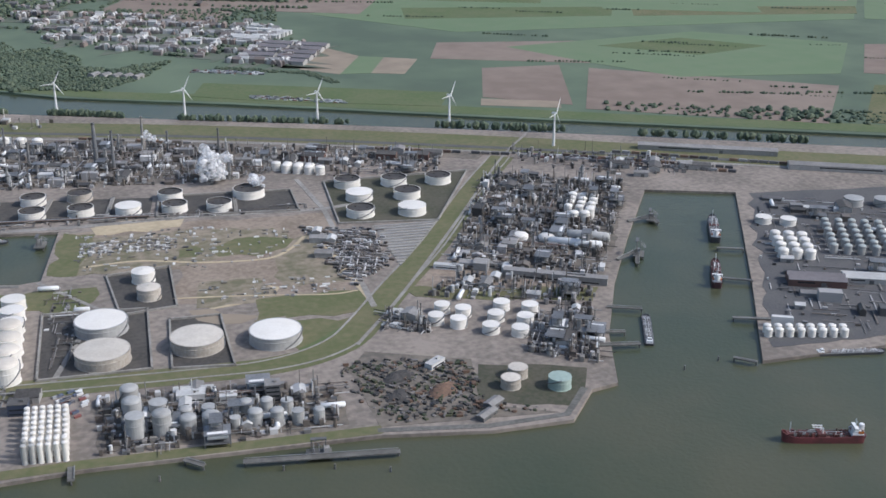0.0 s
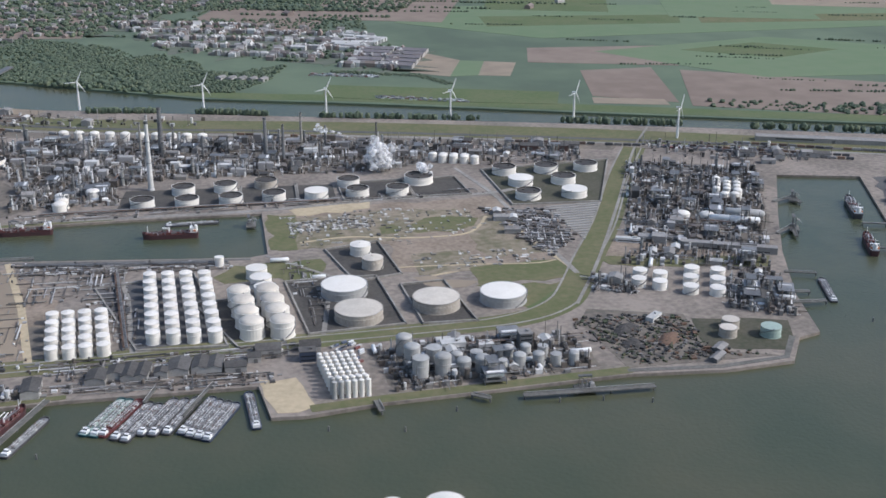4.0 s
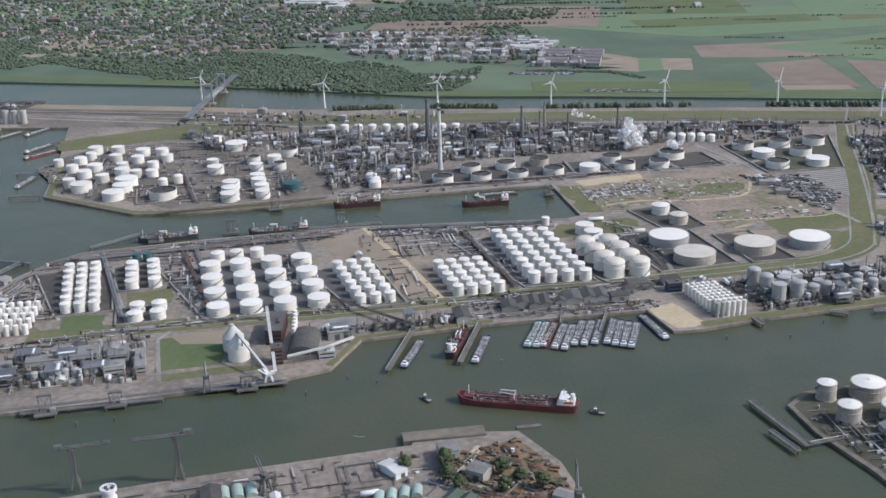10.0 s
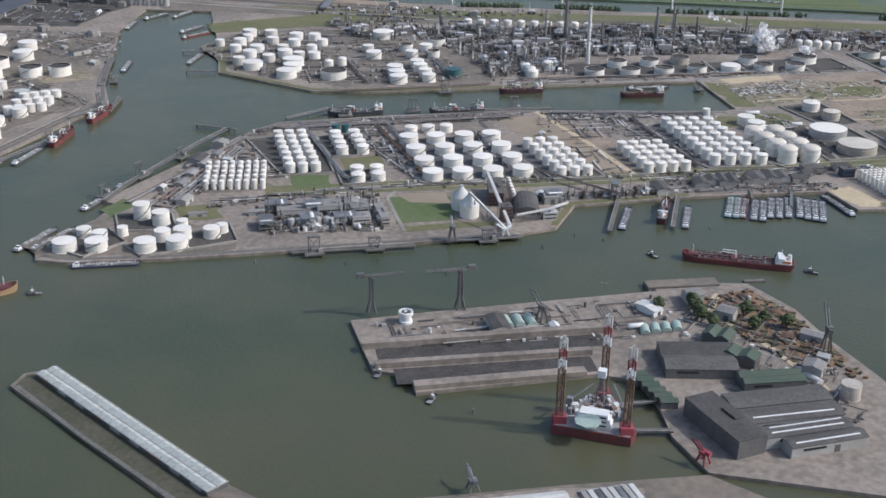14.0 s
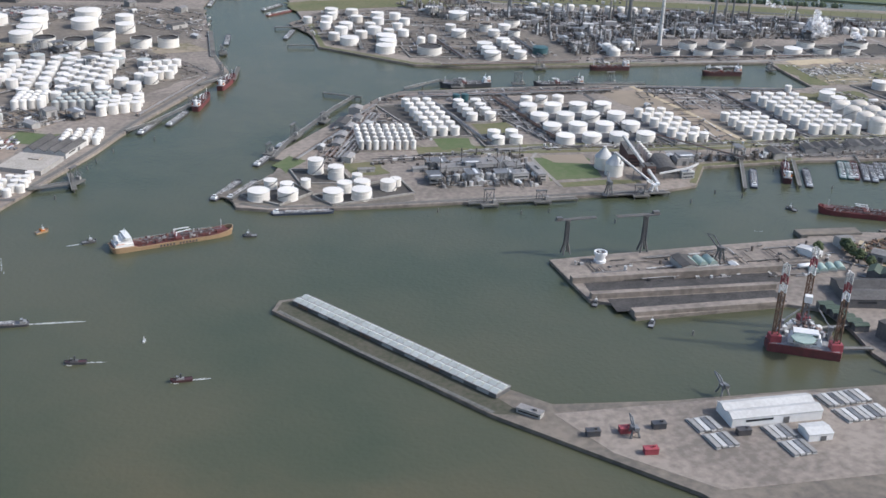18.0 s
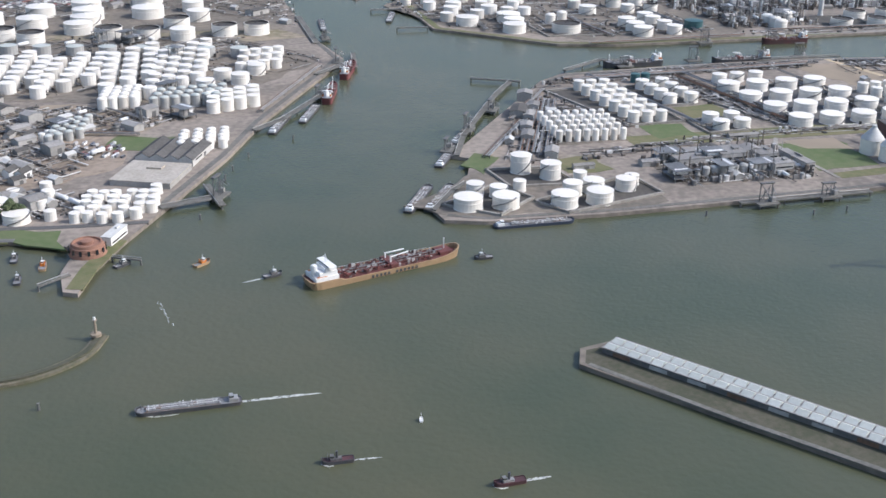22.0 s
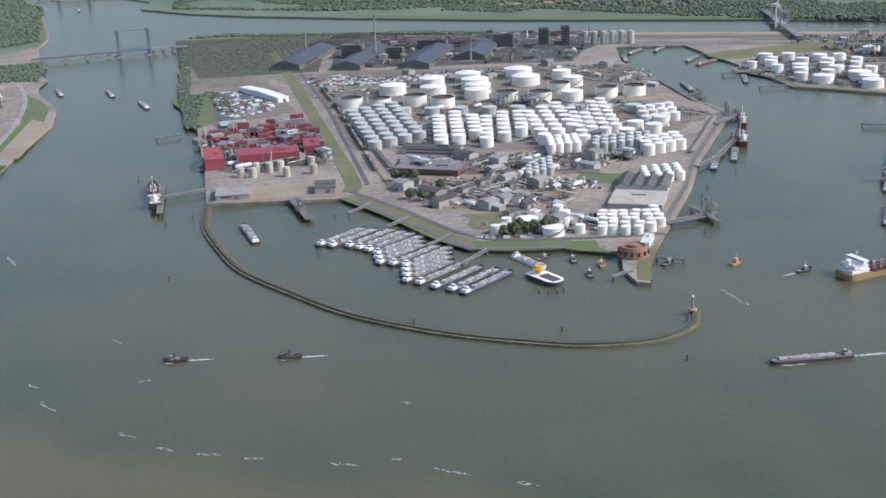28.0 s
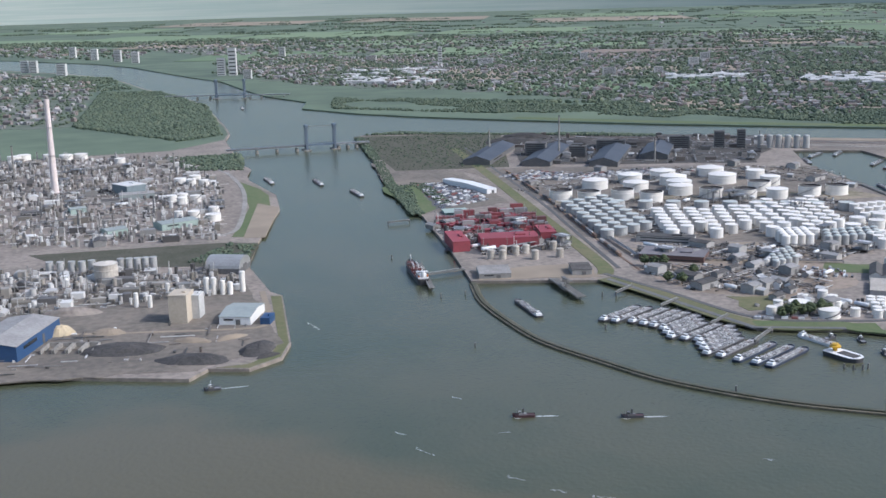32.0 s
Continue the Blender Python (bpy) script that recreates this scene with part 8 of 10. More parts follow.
def arched_shed(x, y, w, d, h, angle, material, wall, label, name="arched_shed"):
    t = thing(name, label, "shed", "arched sheds", pose(x, y, 0, 0, 0, angle))
    n = 10
    bm = bmesh.new()
    rows = []
    for k in range(n + 1):
        a = math.pi * k / n
        rows.append([bm.verts.new((s * w / 2, -d / 2 * math.cos(a), 0.35 * h + 0.65 * h * math.sin(a))) for s in (-1, 1)])
    for p, q in zip(rows, rows[1:]):
        bm.faces.new((p[0], p[1], q[1], q[0]))
    for s in (0, 1):
        bm.faces.new([r[s] for r in rows])
    bmesh.ops.recalc_face_normals(bm, faces=bm.faces)
    part("roof", bm, material, t)
    bm = bmesh.new()
    box(bm, 0, 0, 0, w, d, 0.36 * h)
    part("wall", bm, wall, t)
    bm = bmesh.new()
    box(bm, w / 2, 0, 0, 0.1, d * 0.3, 0.5 * h)
    part("door", bm, M_DARKSTEEL, t)


cone_silo(-117, 219.8, 2.7, 3.7, 6.4)
cone_silo(-116.2, 226, 2.7, 3.7, 6.4)
block(-103.6, 228.6, 4.2, 13, 3.9, -28, M_MAROON, M_DARKROOF, "long dark maroon mill building with a row of small silos", "mill_building")
for k in range(6):
    tank(-101.2 + 0.95 * k, 222.4 + 2.2 * k, 0.6, 3.6, "dome", "white", "small silos at the mill")
block(-109.6, 212.6, 2.8, 3.4, 4.4, -18, M_BRICK, M_DARKROOF, "dark brown mill tower", "mill_tower")
arched_shed(-100.8, 216.4, 13, 7.5, 3.6, 62, M_DARKROOF, M_CONC, "dark arched grain shed on a pale plinth")
block(-98, 208.6, 4, 2.2, 2.0, -18, M_PALEROOF, M_PALEROOF, "pale flat shed at the grain quay")
conveyor((-117, 219.8, 6.9), (-115, 204, 2.0))
conveyor((-105, 231, 7.2), (-113.4, 203.6, 1.8), "white long conveyor tube to the quay", 0.8)
conveyor((-108, 209.5, 2.4), (-97, 207.5, 3.4))
conveyor((-98, 208, 3.2), (-88, 214.6, 1.0))
t = thing("loading_quay", "dark narrow loading quay on piles", "jetty", "jetties")
bm = bmesh.new()
box(bm, -122, 204.3, 0.05, 19.5, 1.8, 0.3, radians(-15))
part("deck", bm, M_DARKSTEEL, t)
for k in range(6):
    bm = bmesh.new()
    cyl(bm, -130.5 + 3.4 * k, 206.4 - 0.9 * k, WATER - 1, 0.2, 2.0, 6)
    part("support_post", bm, M_DARKSTEEL, t)


def loader(x, y, h, angle, jib, label, tone, name="quay_crane"):
    """A portal crane with a slewing jib."""
    t = thing(name, label, "crane", "cranes", pose(x, y, 0.05, 0, 0, angle))
    for sx in (-1, 1):
        for sy in (-1, 1):
            bm = bmesh.new()
            tube(bm, (sx * 1.0, sy * 0.9, 0), (sx * 0.45, sy * 0.45, h * 0.6), 0.22, 5)
            part("leg", bm, tone, t)
    bm = bmesh.new()
    box(bm, 0, 0, h * 0.6, 1.4, 1.4, h * 0.22)
    part("cab", bm, tone, t)
    bm = bmesh.new()
    tube(bm, (0, 0, h * 0.75), (jib * 0.55, 0, h * 1.25), 0.2, 5)
    tube(bm, (0, 0.3, h * 0.62), (jib, 0, h * 1.2), 0.2, 5)
    tube(bm, (jib * 0.5, 0, h * 1.23), (jib, 0, h * 1.2), 0.1, 5)
    part("jib", bm, tone, t)
    bm = bmesh.new()
    box(bm, -1.0, 0, h * 0.7, 0.9, 0.9, 0.7)
    part("counterweight", bm, tone, t)


loader(-129.5, 206.4, 5.2, 75, 2.5, "grey portal crane on the grain quay", M_STEEL)
loader(-115.3, 203.2, 2.8, 160, 2.5, "white ship loader on the grain quay", M_WHITE)
loader(-86, 117, 7.5, 60, 6.0, "dark level-luffing shipyard crane", M_DARKSTEEL)
loader(-133.5, 156.5, 5.0, 95, 5.0, "dark slewing shipyard crane", M_DARKSTEEL)
loader(-137.5, 95.5, 3.0, 100, 3.0, "red slewing crane on the dock corner", M_REDBOX)
loader(-205, 103, 2.4, 70, 3.0, "grey mobile harbour crane on the cargo quay", M_STEEL)
loader(-179, 107, 2.6, 80, 3.5, "grey mobile harbour crane on the cargo quay", M_STEEL)
patch("grey_lot", [(-87.4, 231.2), (-80.6, 229.5), (-84.5, 217.5), (-92.9, 218.4)], 0.04, M_GREYROOF, "grey paved lot")
# works between lawn and point
for x, y, w, d, h, a in ((-160, 242, 9, 4, 1.8, -16), (-150.5, 239.5, 7, 6, 2.6, -16), (-143, 236, 5, 6, 2.2, -16), (-139.3, 229, 2.4, 11, 2.2, -14), (-146, 228, 5, 4, 2.4, -16), (-154, 246, 7, 3, 1.5, -16)):
    block(x, y, w, d, h, a, M_WALLS, M_GREYROOF, "grey flat-roofed process building on the quay")
for k in range(8):
    tank(-164 + 2.3 * k, 233.6 - 0.7 * k, 1.0, 2.2, "dome", "grey", "small grey silos of the quay works")
# sheds on the front quay
for x, y, w, d, a, b in ((-43, 211.2, 5.5, 4.5, 64, 1), (-38.6, 211.6, 4.5, 4, 64, 1), (-34.5, 209.5, 7, 6, 64, 2), (-29.5, 206.5, 3, 3, 64, 1), (-25, 207.5, 6.5, 5, 64, 1), (-18.8, 205.5, 6.5, 7, 64, 2), (-13.5, 201.5, 5, 3.4, -20, 1), (-8, 204, 3, 3, -20, 1),
                         (-3.5, 206.5, 6, 4, -20, 2), (6, 203.4, 5, 4, -20, 2)):
    shed(x, y, w, d, 1.5, a, M_DARKROOF, M_WALLS, 0.6, b, "grey-walled quay shed with dark gable roof")
block(3.2, 198.4, 4, 3, 2.6, -20, M_NAVY, M_DARKROOF, "navy blue process structure by the silos")
block(36.5, 187.4, 6, 3, 1.8, -18, M_PALEROOF, M_PALEROOF, "pale roofed works hall")
block(43.5, 183.6, 3.6, 2.6, 1.4, -18, M_PALEROOF, M_PALEROOF, "pale roofed works hall")
block(52, 179.5, 3.2, 3.2, 4.0, -18, M_STEEL, M_GREYROOF, "tall grey process tower building")
block(90, 177, 5, 2, 1.3, 25, M_PALEROOF, M_PALEROOF, "pale roofed works hall")
block(121, 226.6, 8, 1.8, 1.2, -40, M_WHITE, M_PALEROOF, "white works office with pale roof")
block(142.6, 206.6, 28, 2.6, 1.9, -42, M_WALLS, M_GREYROOF, "long low grey pump house")
block(131.5, 222.6, 9, 1.6, 1.3, -42, M_WALLS, M_GREYROOF, "long low grey pump house")
for x, y, w, d in ((128, 338, 8, 5), (134, 346, 5, 4), (152, 328, 7, 4), (163, 322, 5, 4)):
    shed(x, y, w, d, 2.0, -36, M_DARKROOF, M_BRICK, 0.8, 1, "brown brick works hall with dark roof")
t = thing("lying_gas_tank", "long grey horizontal gas tank on saddles", "tank", "", pose(167, 226, 0.4, 0, 0, -42))
bm = bmesh.new()
lathe(bm, [(0, -6.5), (0.9, -6.1), (1.3, -5.4), (1.3, 5.4), (0.9, 6.1), (0, 6.5)], 16, True)
bmesh.ops.rotate(bm, verts=bm.verts, matrix=Matrix.Rotation(math.pi / 2, 3, "Y"))
bmesh.ops.translate(bm, verts=bm.verts, vec=(0, 0, 1.6))
part("body", bm, M_TANKGREY, t)
for s in (-4, 0, 4):
    bm = bmesh.new()
    box(bm, s, 0, -0.4, 0.5, 2.0, 1.4)
    part("saddle", bm, M_CONC, t)
tank_field((176, 249), (181, 244.5), (184, 258), 3, 4, 1.3, 2.8, "dome", "white", "white drums of the dock side plant")
for x, y in ((262, 214), (270, 209), (278, 203), (286, 197), (294, 191)):
    tank(x, y, 3.0, 2.4, "flat", "grey", "east dock tanks")
STUFF[0] = True
STUFF_TANKS.clear()
tank_field((224, 186), (246, 170), (238, 203), 8, 6, 1.15, 2.6, "dome", "grey", "east dock drums")
STUFF[0] = False
joined_tanks("grey_drum_rows", ("grey",), M_TANKGREY, M_PANEL, "dense rows of grey upright drums in the shade-painted yard")
for x, y, w, d, a in ((330, 178, 60, 6, -38), (300, 232, 70, 5, -38), (260, 282, 50, 4, -38), (350, 210, 50, 5, -38)):
    shed(x, y, w, d, 1.8, a, M_GREYROOF, M_WALLS, 0.7, 1, "very long grey cargo shed by the canal")

for k in range(8):
    for j in range(2):
        tank(168.5 + 2.3 * k + 1.3 * j, 153.4 - 1.25 * k + 1.9 * j, 0.95, 1.9, "dome", "white", "small drums by the east dock corner")
shed(203, 172, 15, 6, 1.9, -36, M_HALLROOF, M_BRICK, 0.7, 2, "brown two-bay warehouse east of the dock")
shed(216, 167, 12, 5, 1.6, -36, M_PALEROOF, M_WALLS, 0.5, 1, "pale-roofed warehouse east of the dock")

# ---- western terminal buildings ----
block(-337, 394, 18.5, 9, 3.0, -16, M_REDBOX, M_REDBOX, "long dark red works hall with flat red roof", bands=False)
block(-352.6, 399, 5.4, 17, 3.2, -12, M_REDBOX, M_REDBOX, "tall dark red works hall at the river", bands=False)
block(-321.6, 398.6, 5, 12, 2.8, -16, M_REDBOX, M_REDBOX, "dark red hall by the road", bands=False)
random.seed(41)
for k, (x, y) in enumerate(spots([(-346, 434), (-314, 434), (-320, 404), (-347, 412)], 44, radians(-14), 3.4)):
    L = random.choice((3.0, 3.0, 5.2))
    placed(("redbox", L), lambda: block(0, 0, L, 2.2, 1.7, 0, M_REDBOX, M_REDBOX, "dark red steel tank housing", "red_module", bands=False), pose(x, y, random.choice((0, 0, 1.7)) * 0, 0, 0, -14 + random.choice((0, 90))), "red works modules")
for x, y in ((-344.4, 381.5), (-341, 379.6), (-337.6, 379.6), (-328, 380), (-330.6, 370.4), (-338.4, 371.4), (-350, 378), (-347, 376)):
    tank(x, y, 1.1, 2.6, "dome", "old", "buff drums of the red works")
shed(-357.3, 359.4, 9, 10, 1.4, -18, M_GREYROOF, M_WALLS, 0.4, 4, "grey multi-bay quay shed")
shed(-334, 351, 5.6, 8, 1.6, -20, M_DARKROOF, M_WALLS, 0.5, 3, "dark multi-bay quay shed")
shed(-306.5, 500.5, 4.6, 34, 1.9, 10, M_WHITE, M_WHITE, 0.5, 1, "long white warehouse by the terminal road")
block(-332, 452, 9, 8, 0.9, -12, M_TEAL, M_GREENPAINT, "low green-roofed works hall")
shed(-260.2, 307, 13.5, 13.5, 1.6, 48.5, M_DARKROOF, M_PALEROOF, 0.9, 4, "dark four-bay gabled warehouse")
block(-270, 295.4, 13.5, 13.5, 1.2, 48.5, M_WALLS, M_TANKOLD, "wide flat grey-brown warehouse roof", bands=False)
block(-300.6, 354.4, 19, 11, 1.7, -42, M_BRICK, M_HALLROOF, "long brown warehouse with flat roof")
block(-291, 374.5, 18, 5, 2.0, -42, M_WALLS, M_DARKROOF, "long dark pump hall before the tanks")
for k in range(4):
    shed(-300.5 + 2.2 * k, 316 - 2.4 * k, 3.6, 2.0, 1.5, 42, M_DARKROOF, M_WHITE, 0.8, 1, "dark-roofed house with white gable")
park = Heap()
for outline, n, a in (([(-281, 318), (-270, 311), (-268, 322), (-277, 328)], 46, 0.8), ([(-322, 520), (-303, 515), (-311, 470), (-334, 462)], 260, 0.2), ([(-282, 515), (-215, 508), (-200, 492), (-268, 500)], 420, 0.25), ([(-284, 520), (-262, 530), (-255, 512), (-280, 505)], 120, 0.2),
                      ([(196, 312), (246, 276), (250, 268), (200, 304)], 120, -0.6), ([(11, 205), (18, 202), (15, 190), (10, 192)], 26, 0.3), ([(-320, 292), (-300, 282), (-299, 279), (-320, 289)], 14, -0.5), ([(141, 439), (174, 411), (172, 406), (139, 433)], 150, -0.6), ([(131, 494), (160, 473), (162, 478), (135, 499)], 130, -0.6)):
    for x, y in spots(outline, n, a, 2.2):
        park.box(x, y, 0.02, 1.5, 0.6, 0.5, a + random.choice((0, 1.571)) * 0)
park.place("parked_vehicles", M_PARK, "rows of parked cars and white lorry trailers", "vehicles")
# round brick fort and harbour lawn
t = thing("round_building", "round red-brick building on the harbour point", "building", "", pose(-295, 260.6, 0))
bm = bmesh.new()
lathe(bm, [(3.5, 0), (3.4, 0.9), (3.25, 0.95), (3.15, 1.7), (2.9, 1.75), (2.8, 2.3), (2.5, 2.35), (2.4, 2.0), (1.2, 2.0), (1.2, 2.6), (0, 2.7)], 32)
part("wall", bm, M_TERRA, t)
for k in range(14):
    bm = bmesh.new()
    a = 2 * math.pi * k / 14
    box(bm, 3.4 * math.cos(a), 3.4 * math.sin(a), 0.7, 0.15, 0.5, 0.9, a)
    part("window", bm, M_GLASS, t)
block(-288.6, 264.6, 7, 2.0, 1.7, 46, M_WHITE, M_PALEROOF, "small white house beside the round building")


def tree(h, r):
    t = thing("tree", "dark green broadleaf tree with a ragged crown", "tree")
    bm = bmesh.new()
    cyl(bm, 0, 0, 0, 0.16, h * 0.5, 7, 0.1)
    for k in range(4):
        tube(bm, (0, 0, h * 0.4), (r * 0.6 * math.cos(1.6 * k), r * 0.6 * math.sin(1.6 * k), h * 0.72), 0.05, 4)
    part("trunk", bm, M_BARK, t)
    hp = Heap()
    for k in range(60):
        a, z = random.uniform(0, 6.28), random.uniform(0.35, 1.0)
        q = r * math.sin(math.pi * (0.15 + 0.75 * (z - 0.35) / 0.65)) * random.uniform(0.3, 1.0)
        hp.clump(q * math.cos(a), q * math.sin(a), h * z, random.uniform(0.25, 0.5) * r)
    ob = new("crown", hp.mesh("crown", M_LEAF))
    ob.parent = t
    return t


random.seed(17)
for k, (x, y) in enumerate(((-312.8, 287.3), (-310.4, 287), (-308.6, 287.6), (-307, 286.6), (-305.4, 286.1), (-302.4, 285.6), (-300.6, 285), (-312.3, 346.4), (-310.5, 344.5), (-307.2, 334.1), (-314, 349), (-98.7, 146), (-99.5, 143.4), (-97.6, 148),
                            (-101, 140.4), (-100, 137.6), (-106, 149.5), (-90, 138), (-88, 134), (-93, 132), (-86, 129), (-318, 330), (-316, 326))):
    placed(("tree", k % 3), lambda: tree(2.6 + 0.5 * (k % 3), 1.2 + 0.15 * (k % 3)), pose(x, y, 0, 0, 0, 57 * k), "trees in the port")
# floating launch station in the harbour
t = thing("pilot_platform", "floating white pilot station with yellow dome and helideck", "platform", "", pose(-318.4, 258.0, WATER, 0, 0, -80))
part("pontoon", hull_mesh(9, 4.4, 0.9, 0.1, 0.3), M_HULLDARK, t)
part("deck", deck_mesh(9.3, 5.0, 1.02, 0.3), M_WHITE, t)
bm = bmesh.new()
box(bm, 1.2, 0, 1.02, 4.6, 2.2, 0.12)
part("helideck", bm, M_DARKROOF, t)
bm = bmesh.new()
lathe(bm, [(0.5, 1.0), (0.5, 1.7), (1.25, 1.8), (1.25, 2.1), (0.9, 2.2), (0.8, 2.6), (0, 2.7)], 14)
bmesh.ops.translate(bm, verts=bm.verts, vec=(-2.6, 0, 0))
part("tower", bm, M_YELLOW, t)
moor("white_vessel", lambda: barge(11, 2.2, M_WHITE, M_WHITE, "white covered harbour vessel"), (-316.6, 275.4), (-315.2, 264.6), "harbour craft")
for x, y in ((-323.4, 252.1), (-322.3, 250.5), (-320.5, 249.8), (-318.8, 250.1)):
    placed("dolphin", dolphin, pose(x, y, WATER), "mooring dolphins")

# ---- works over the river ----
t = shed(-487, 345.5, 24, 13, 3.6, 64, M_GREYROOF, M_BLUE, 1.0, 1, "big blue hall with grey roof at the quay")
block(-446.6, 351, 4.6, 6.5, 7.1, -26, M_BEIGE, M_BEIGE, "tall beige plant building", bands=False)
block(-442.4, 352.5, 2.2, 4.5, 6.0, -26, M_PALEROOF, M_PALEROOF, "pale annex of the tall plant building", bands=False)
shed(-432.4, 346, 8, 13, 2.1, -28, M_SAGE, M_WHITE, 0.8, 1, "white hall with muted teal roof")
block(-427.4, 339.5, 2.4, 5, 1.6, -28, M_BLUE, M_BLUE, "small blue works shed", bands=False)
arched_shed(-425.6, 400, 10.5, 10.5, 4.6, -30, M_PIPE, M_STEEL, "pale tent-roofed open hall")
for k, (x, y, r, h) in enumerate(((-436.4, 374, 0.8, 4.6), (-434.6, 373.2, 0.8, 4.6), (-432.4, 372, 0.7, 3.8), (-430.5, 371.2, 0.7, 3.4), (-426.8, 372.8, 0.8, 5.6), (-452.5, 367, 0.6, 3.2), (-455.8, 369, 0.6, 3.8), (-446, 380, 0.6, 2.8))):
    tank(x, y, r, h, "dome", "white", "slim white silos of the works")
tank(-460.2, 403.2, 3.4, 5.2, "cone", "old", "big grey silo of the works")
for x, y in ((-468.8, 416), (-466, 414.8), (-463.2, 415), (-455, 413.2), (-452.6, 412.4), (-450.3, 411.8), (-448, 411.4), (-445.8, 411), (-472, 417), (-475, 418.5)):
    tank(x, y, 1.1, 4.0, "flat", "grey", "concrete silos of the works")
for x, y, r in ((-413, 573, 2.6), (-405.8, 578, 2.6), (-404.3, 563, 2.2), (-409, 568, 2.2), (-423.2, 529, 2.2), (-418.5, 531, 2.2), (-414.4, 524.5, 2.2), (-420, 522, 2.0), (-420.8, 489.8, 2.2), (-415.4, 480.4, 2.8), (-412.4, 495.1, 2.0), (-426, 492, 1.6),
                (-478.6, 692, 3.4), (-473.8, 696, 3.4), (-453.7, 684, 3.4), (-446.6, 684, 3.4), (-462, 690, 3.0), (-430, 655, 2.6), (-500, 690, 3.0), (-510, 680, 3.0)):
    tank(x, y, r, 2.6, "flat", "white", "white tanks over the river")
for x, y, w, d, a in ((-451.3, 471, 7.5, 6, 20), (-429.5, 475.4, 14, 7, 18), (-460, 520, 6, 4, 10)):
    shed(x, y, w, d, 2.2, a, M_SAGE, M_GREENPAINT, 0.5, 1, "works hall with a muted green roof over the river")
block(-436.4, 557.6, 9, 12, 4.2, 24, M_SEAGREY, M_PALEROOF, "big blue-grey plant hall with a pale flat roof", bands=False)
block(-434.8, 545.4, 14, 7, 2.0, -4, M_SAGE, M_WALLS, "long low grey-green works hall", bands=False)
for a, b in (((-477.7, 498), (-448.3, 503.2)), ((-447.6, 511.5), (-426.2, 516.7)), ((-463.5, 562.2), (-442.3, 577)), ((-470.6, 625.4), (-440.7, 627))):
    pipe_rack(a, b, 1.6, 1.6, 5, "pipe bridges of the works")
for k in range(4):
    t = thing("storage_bay", "open concrete storage bay", "storage bay", "storage bays", pose(-479 + 2.9 * k, 336.4 - 1.2 * k + 1.5, 0, 0, 0, -22))
    for x, y, w, d in ((0, 3, 2.8, 0.25), (-1.3, 0, 0.25, 6), (1.3, 0, 0.25, 6)):
        bm = bmesh.new()
        box(bm, x, y, 0, w, d, 1.1)
        part("wall", bm, M_CONC, t)


def heap(x, y, rx, ry, h, angle, material, label):
    bm = bmesh.new()
    n = 22
    rings = []
    for q, z in ((1.0, 0.0), (0.82, 0.35), (0.55, 0.75), (0.28, 0.97), (0.0, 1.0)):
        if q == 0:
            rings.append([bm.verts.new((0, 0, h))])
            continue
        ring = []
        for k in range(n):
            a = 2 * math.pi * k / n
            w = 1 + 0.16 * noise.noise((math.cos(a) * 2 + x, math.sin(a) * 2 + y, q * 3))
            ring.append(bm.verts.new((rx * q * w * math.cos(a), ry * q * w * math.sin(a), h * z * w)))
        rings.append(ring)
    for p, q in zip(rings, rings[1:]):
        for k in range(n):
            j = (k + 1) % n
            bm.faces.new((p[k], p[j], q[0]) if len(q) == 1 else (p[k], p[j], q[j], q[k]))
    ob = solid("bulk_mound", bm, material, label, "heap", "bulk heaps")
    ob.matrix_basis = pose(x, y, 0, 0, 0, angle)


for x, y, rx, ry, h, a, m, l in ((-463.5, 331, 10.5, 5.4, 1.6, -19, M_COAL, "dark coal heap on the quay"), (-449.5, 316, 8.6, 4.0, 1.4, -26, M_COAL, "dark coal heap on the quay"), (-434.8, 318, 6.2, 4.0, 1.4, 50, M_COAL, "dark coal heap on the quay"), (-447.5, 331, 5.0, 1.6, 1.0, -30, M_PALESOIL, "pale ridge of dry earth"), (-438.5, 329.6, 4.6, 1.5, 0.9, 14, M_PALESOIL, "pale ridge of dry earth"),
                                 (-433.6, 311.8, 3.2, 1.2, 0.8, 20, M_COAL, "dark coal heap on the quay"), (-465, 347, 4.4, 2.6, 1.2, -20, M_PALESOIL, "pale heap of dry earth"), (-476, 351.5, 3.6, 3.0, 2.2, 0, M_SAND, "brown heap of bare earth"), (-472, 370, 8, 3, 1.6, -20, M_LAND, "grey heap of coarse gravel"),
                                 (-232, 620, 16, 6, 3.2, -35, M_COAL, "long dark heap of ore"), (-205, 600, 14, 6, 3.0, -35, M_COAL, "long dark heap of ore"), (-215, 640, 14, 5, 2.6, -35, M_COAL, "long dark heap of ore"), (-180, 580, 14, 5, 2.6, -35, M_COAL, "long dark heap of ore"),
                                 (-83.5, 145, 3, 1.6, 1.0, -75, M_RUST, "rusty heap of scrap metal"), (-85, 140, 2.6, 1.6, 0.9, -60, M_RUST, "rusty heap of scrap metal"), (-82.5, 136, 2.6, 1.5, 0.8, -70, M_RUST, "rusty heap of scrap metal"), (-88, 126, 2.6, 1.6, 0.8, -50, M_RUST, "rusty heap of scrap metal"),
                                 (80, 176, 4, 2.6, 1.0, 20, M_COAL, "black heap of scrap metal"), (86, 166, 4.6, 2.6, 1.0, 30, M_RUST, "rusty heap of scrap metal"), (76, 168, 3.6, 2.4, 0.8, 30, M_COAL, "black heap of scrap metal")):
    heap(x, y, rx, ry, h, a, m, l)
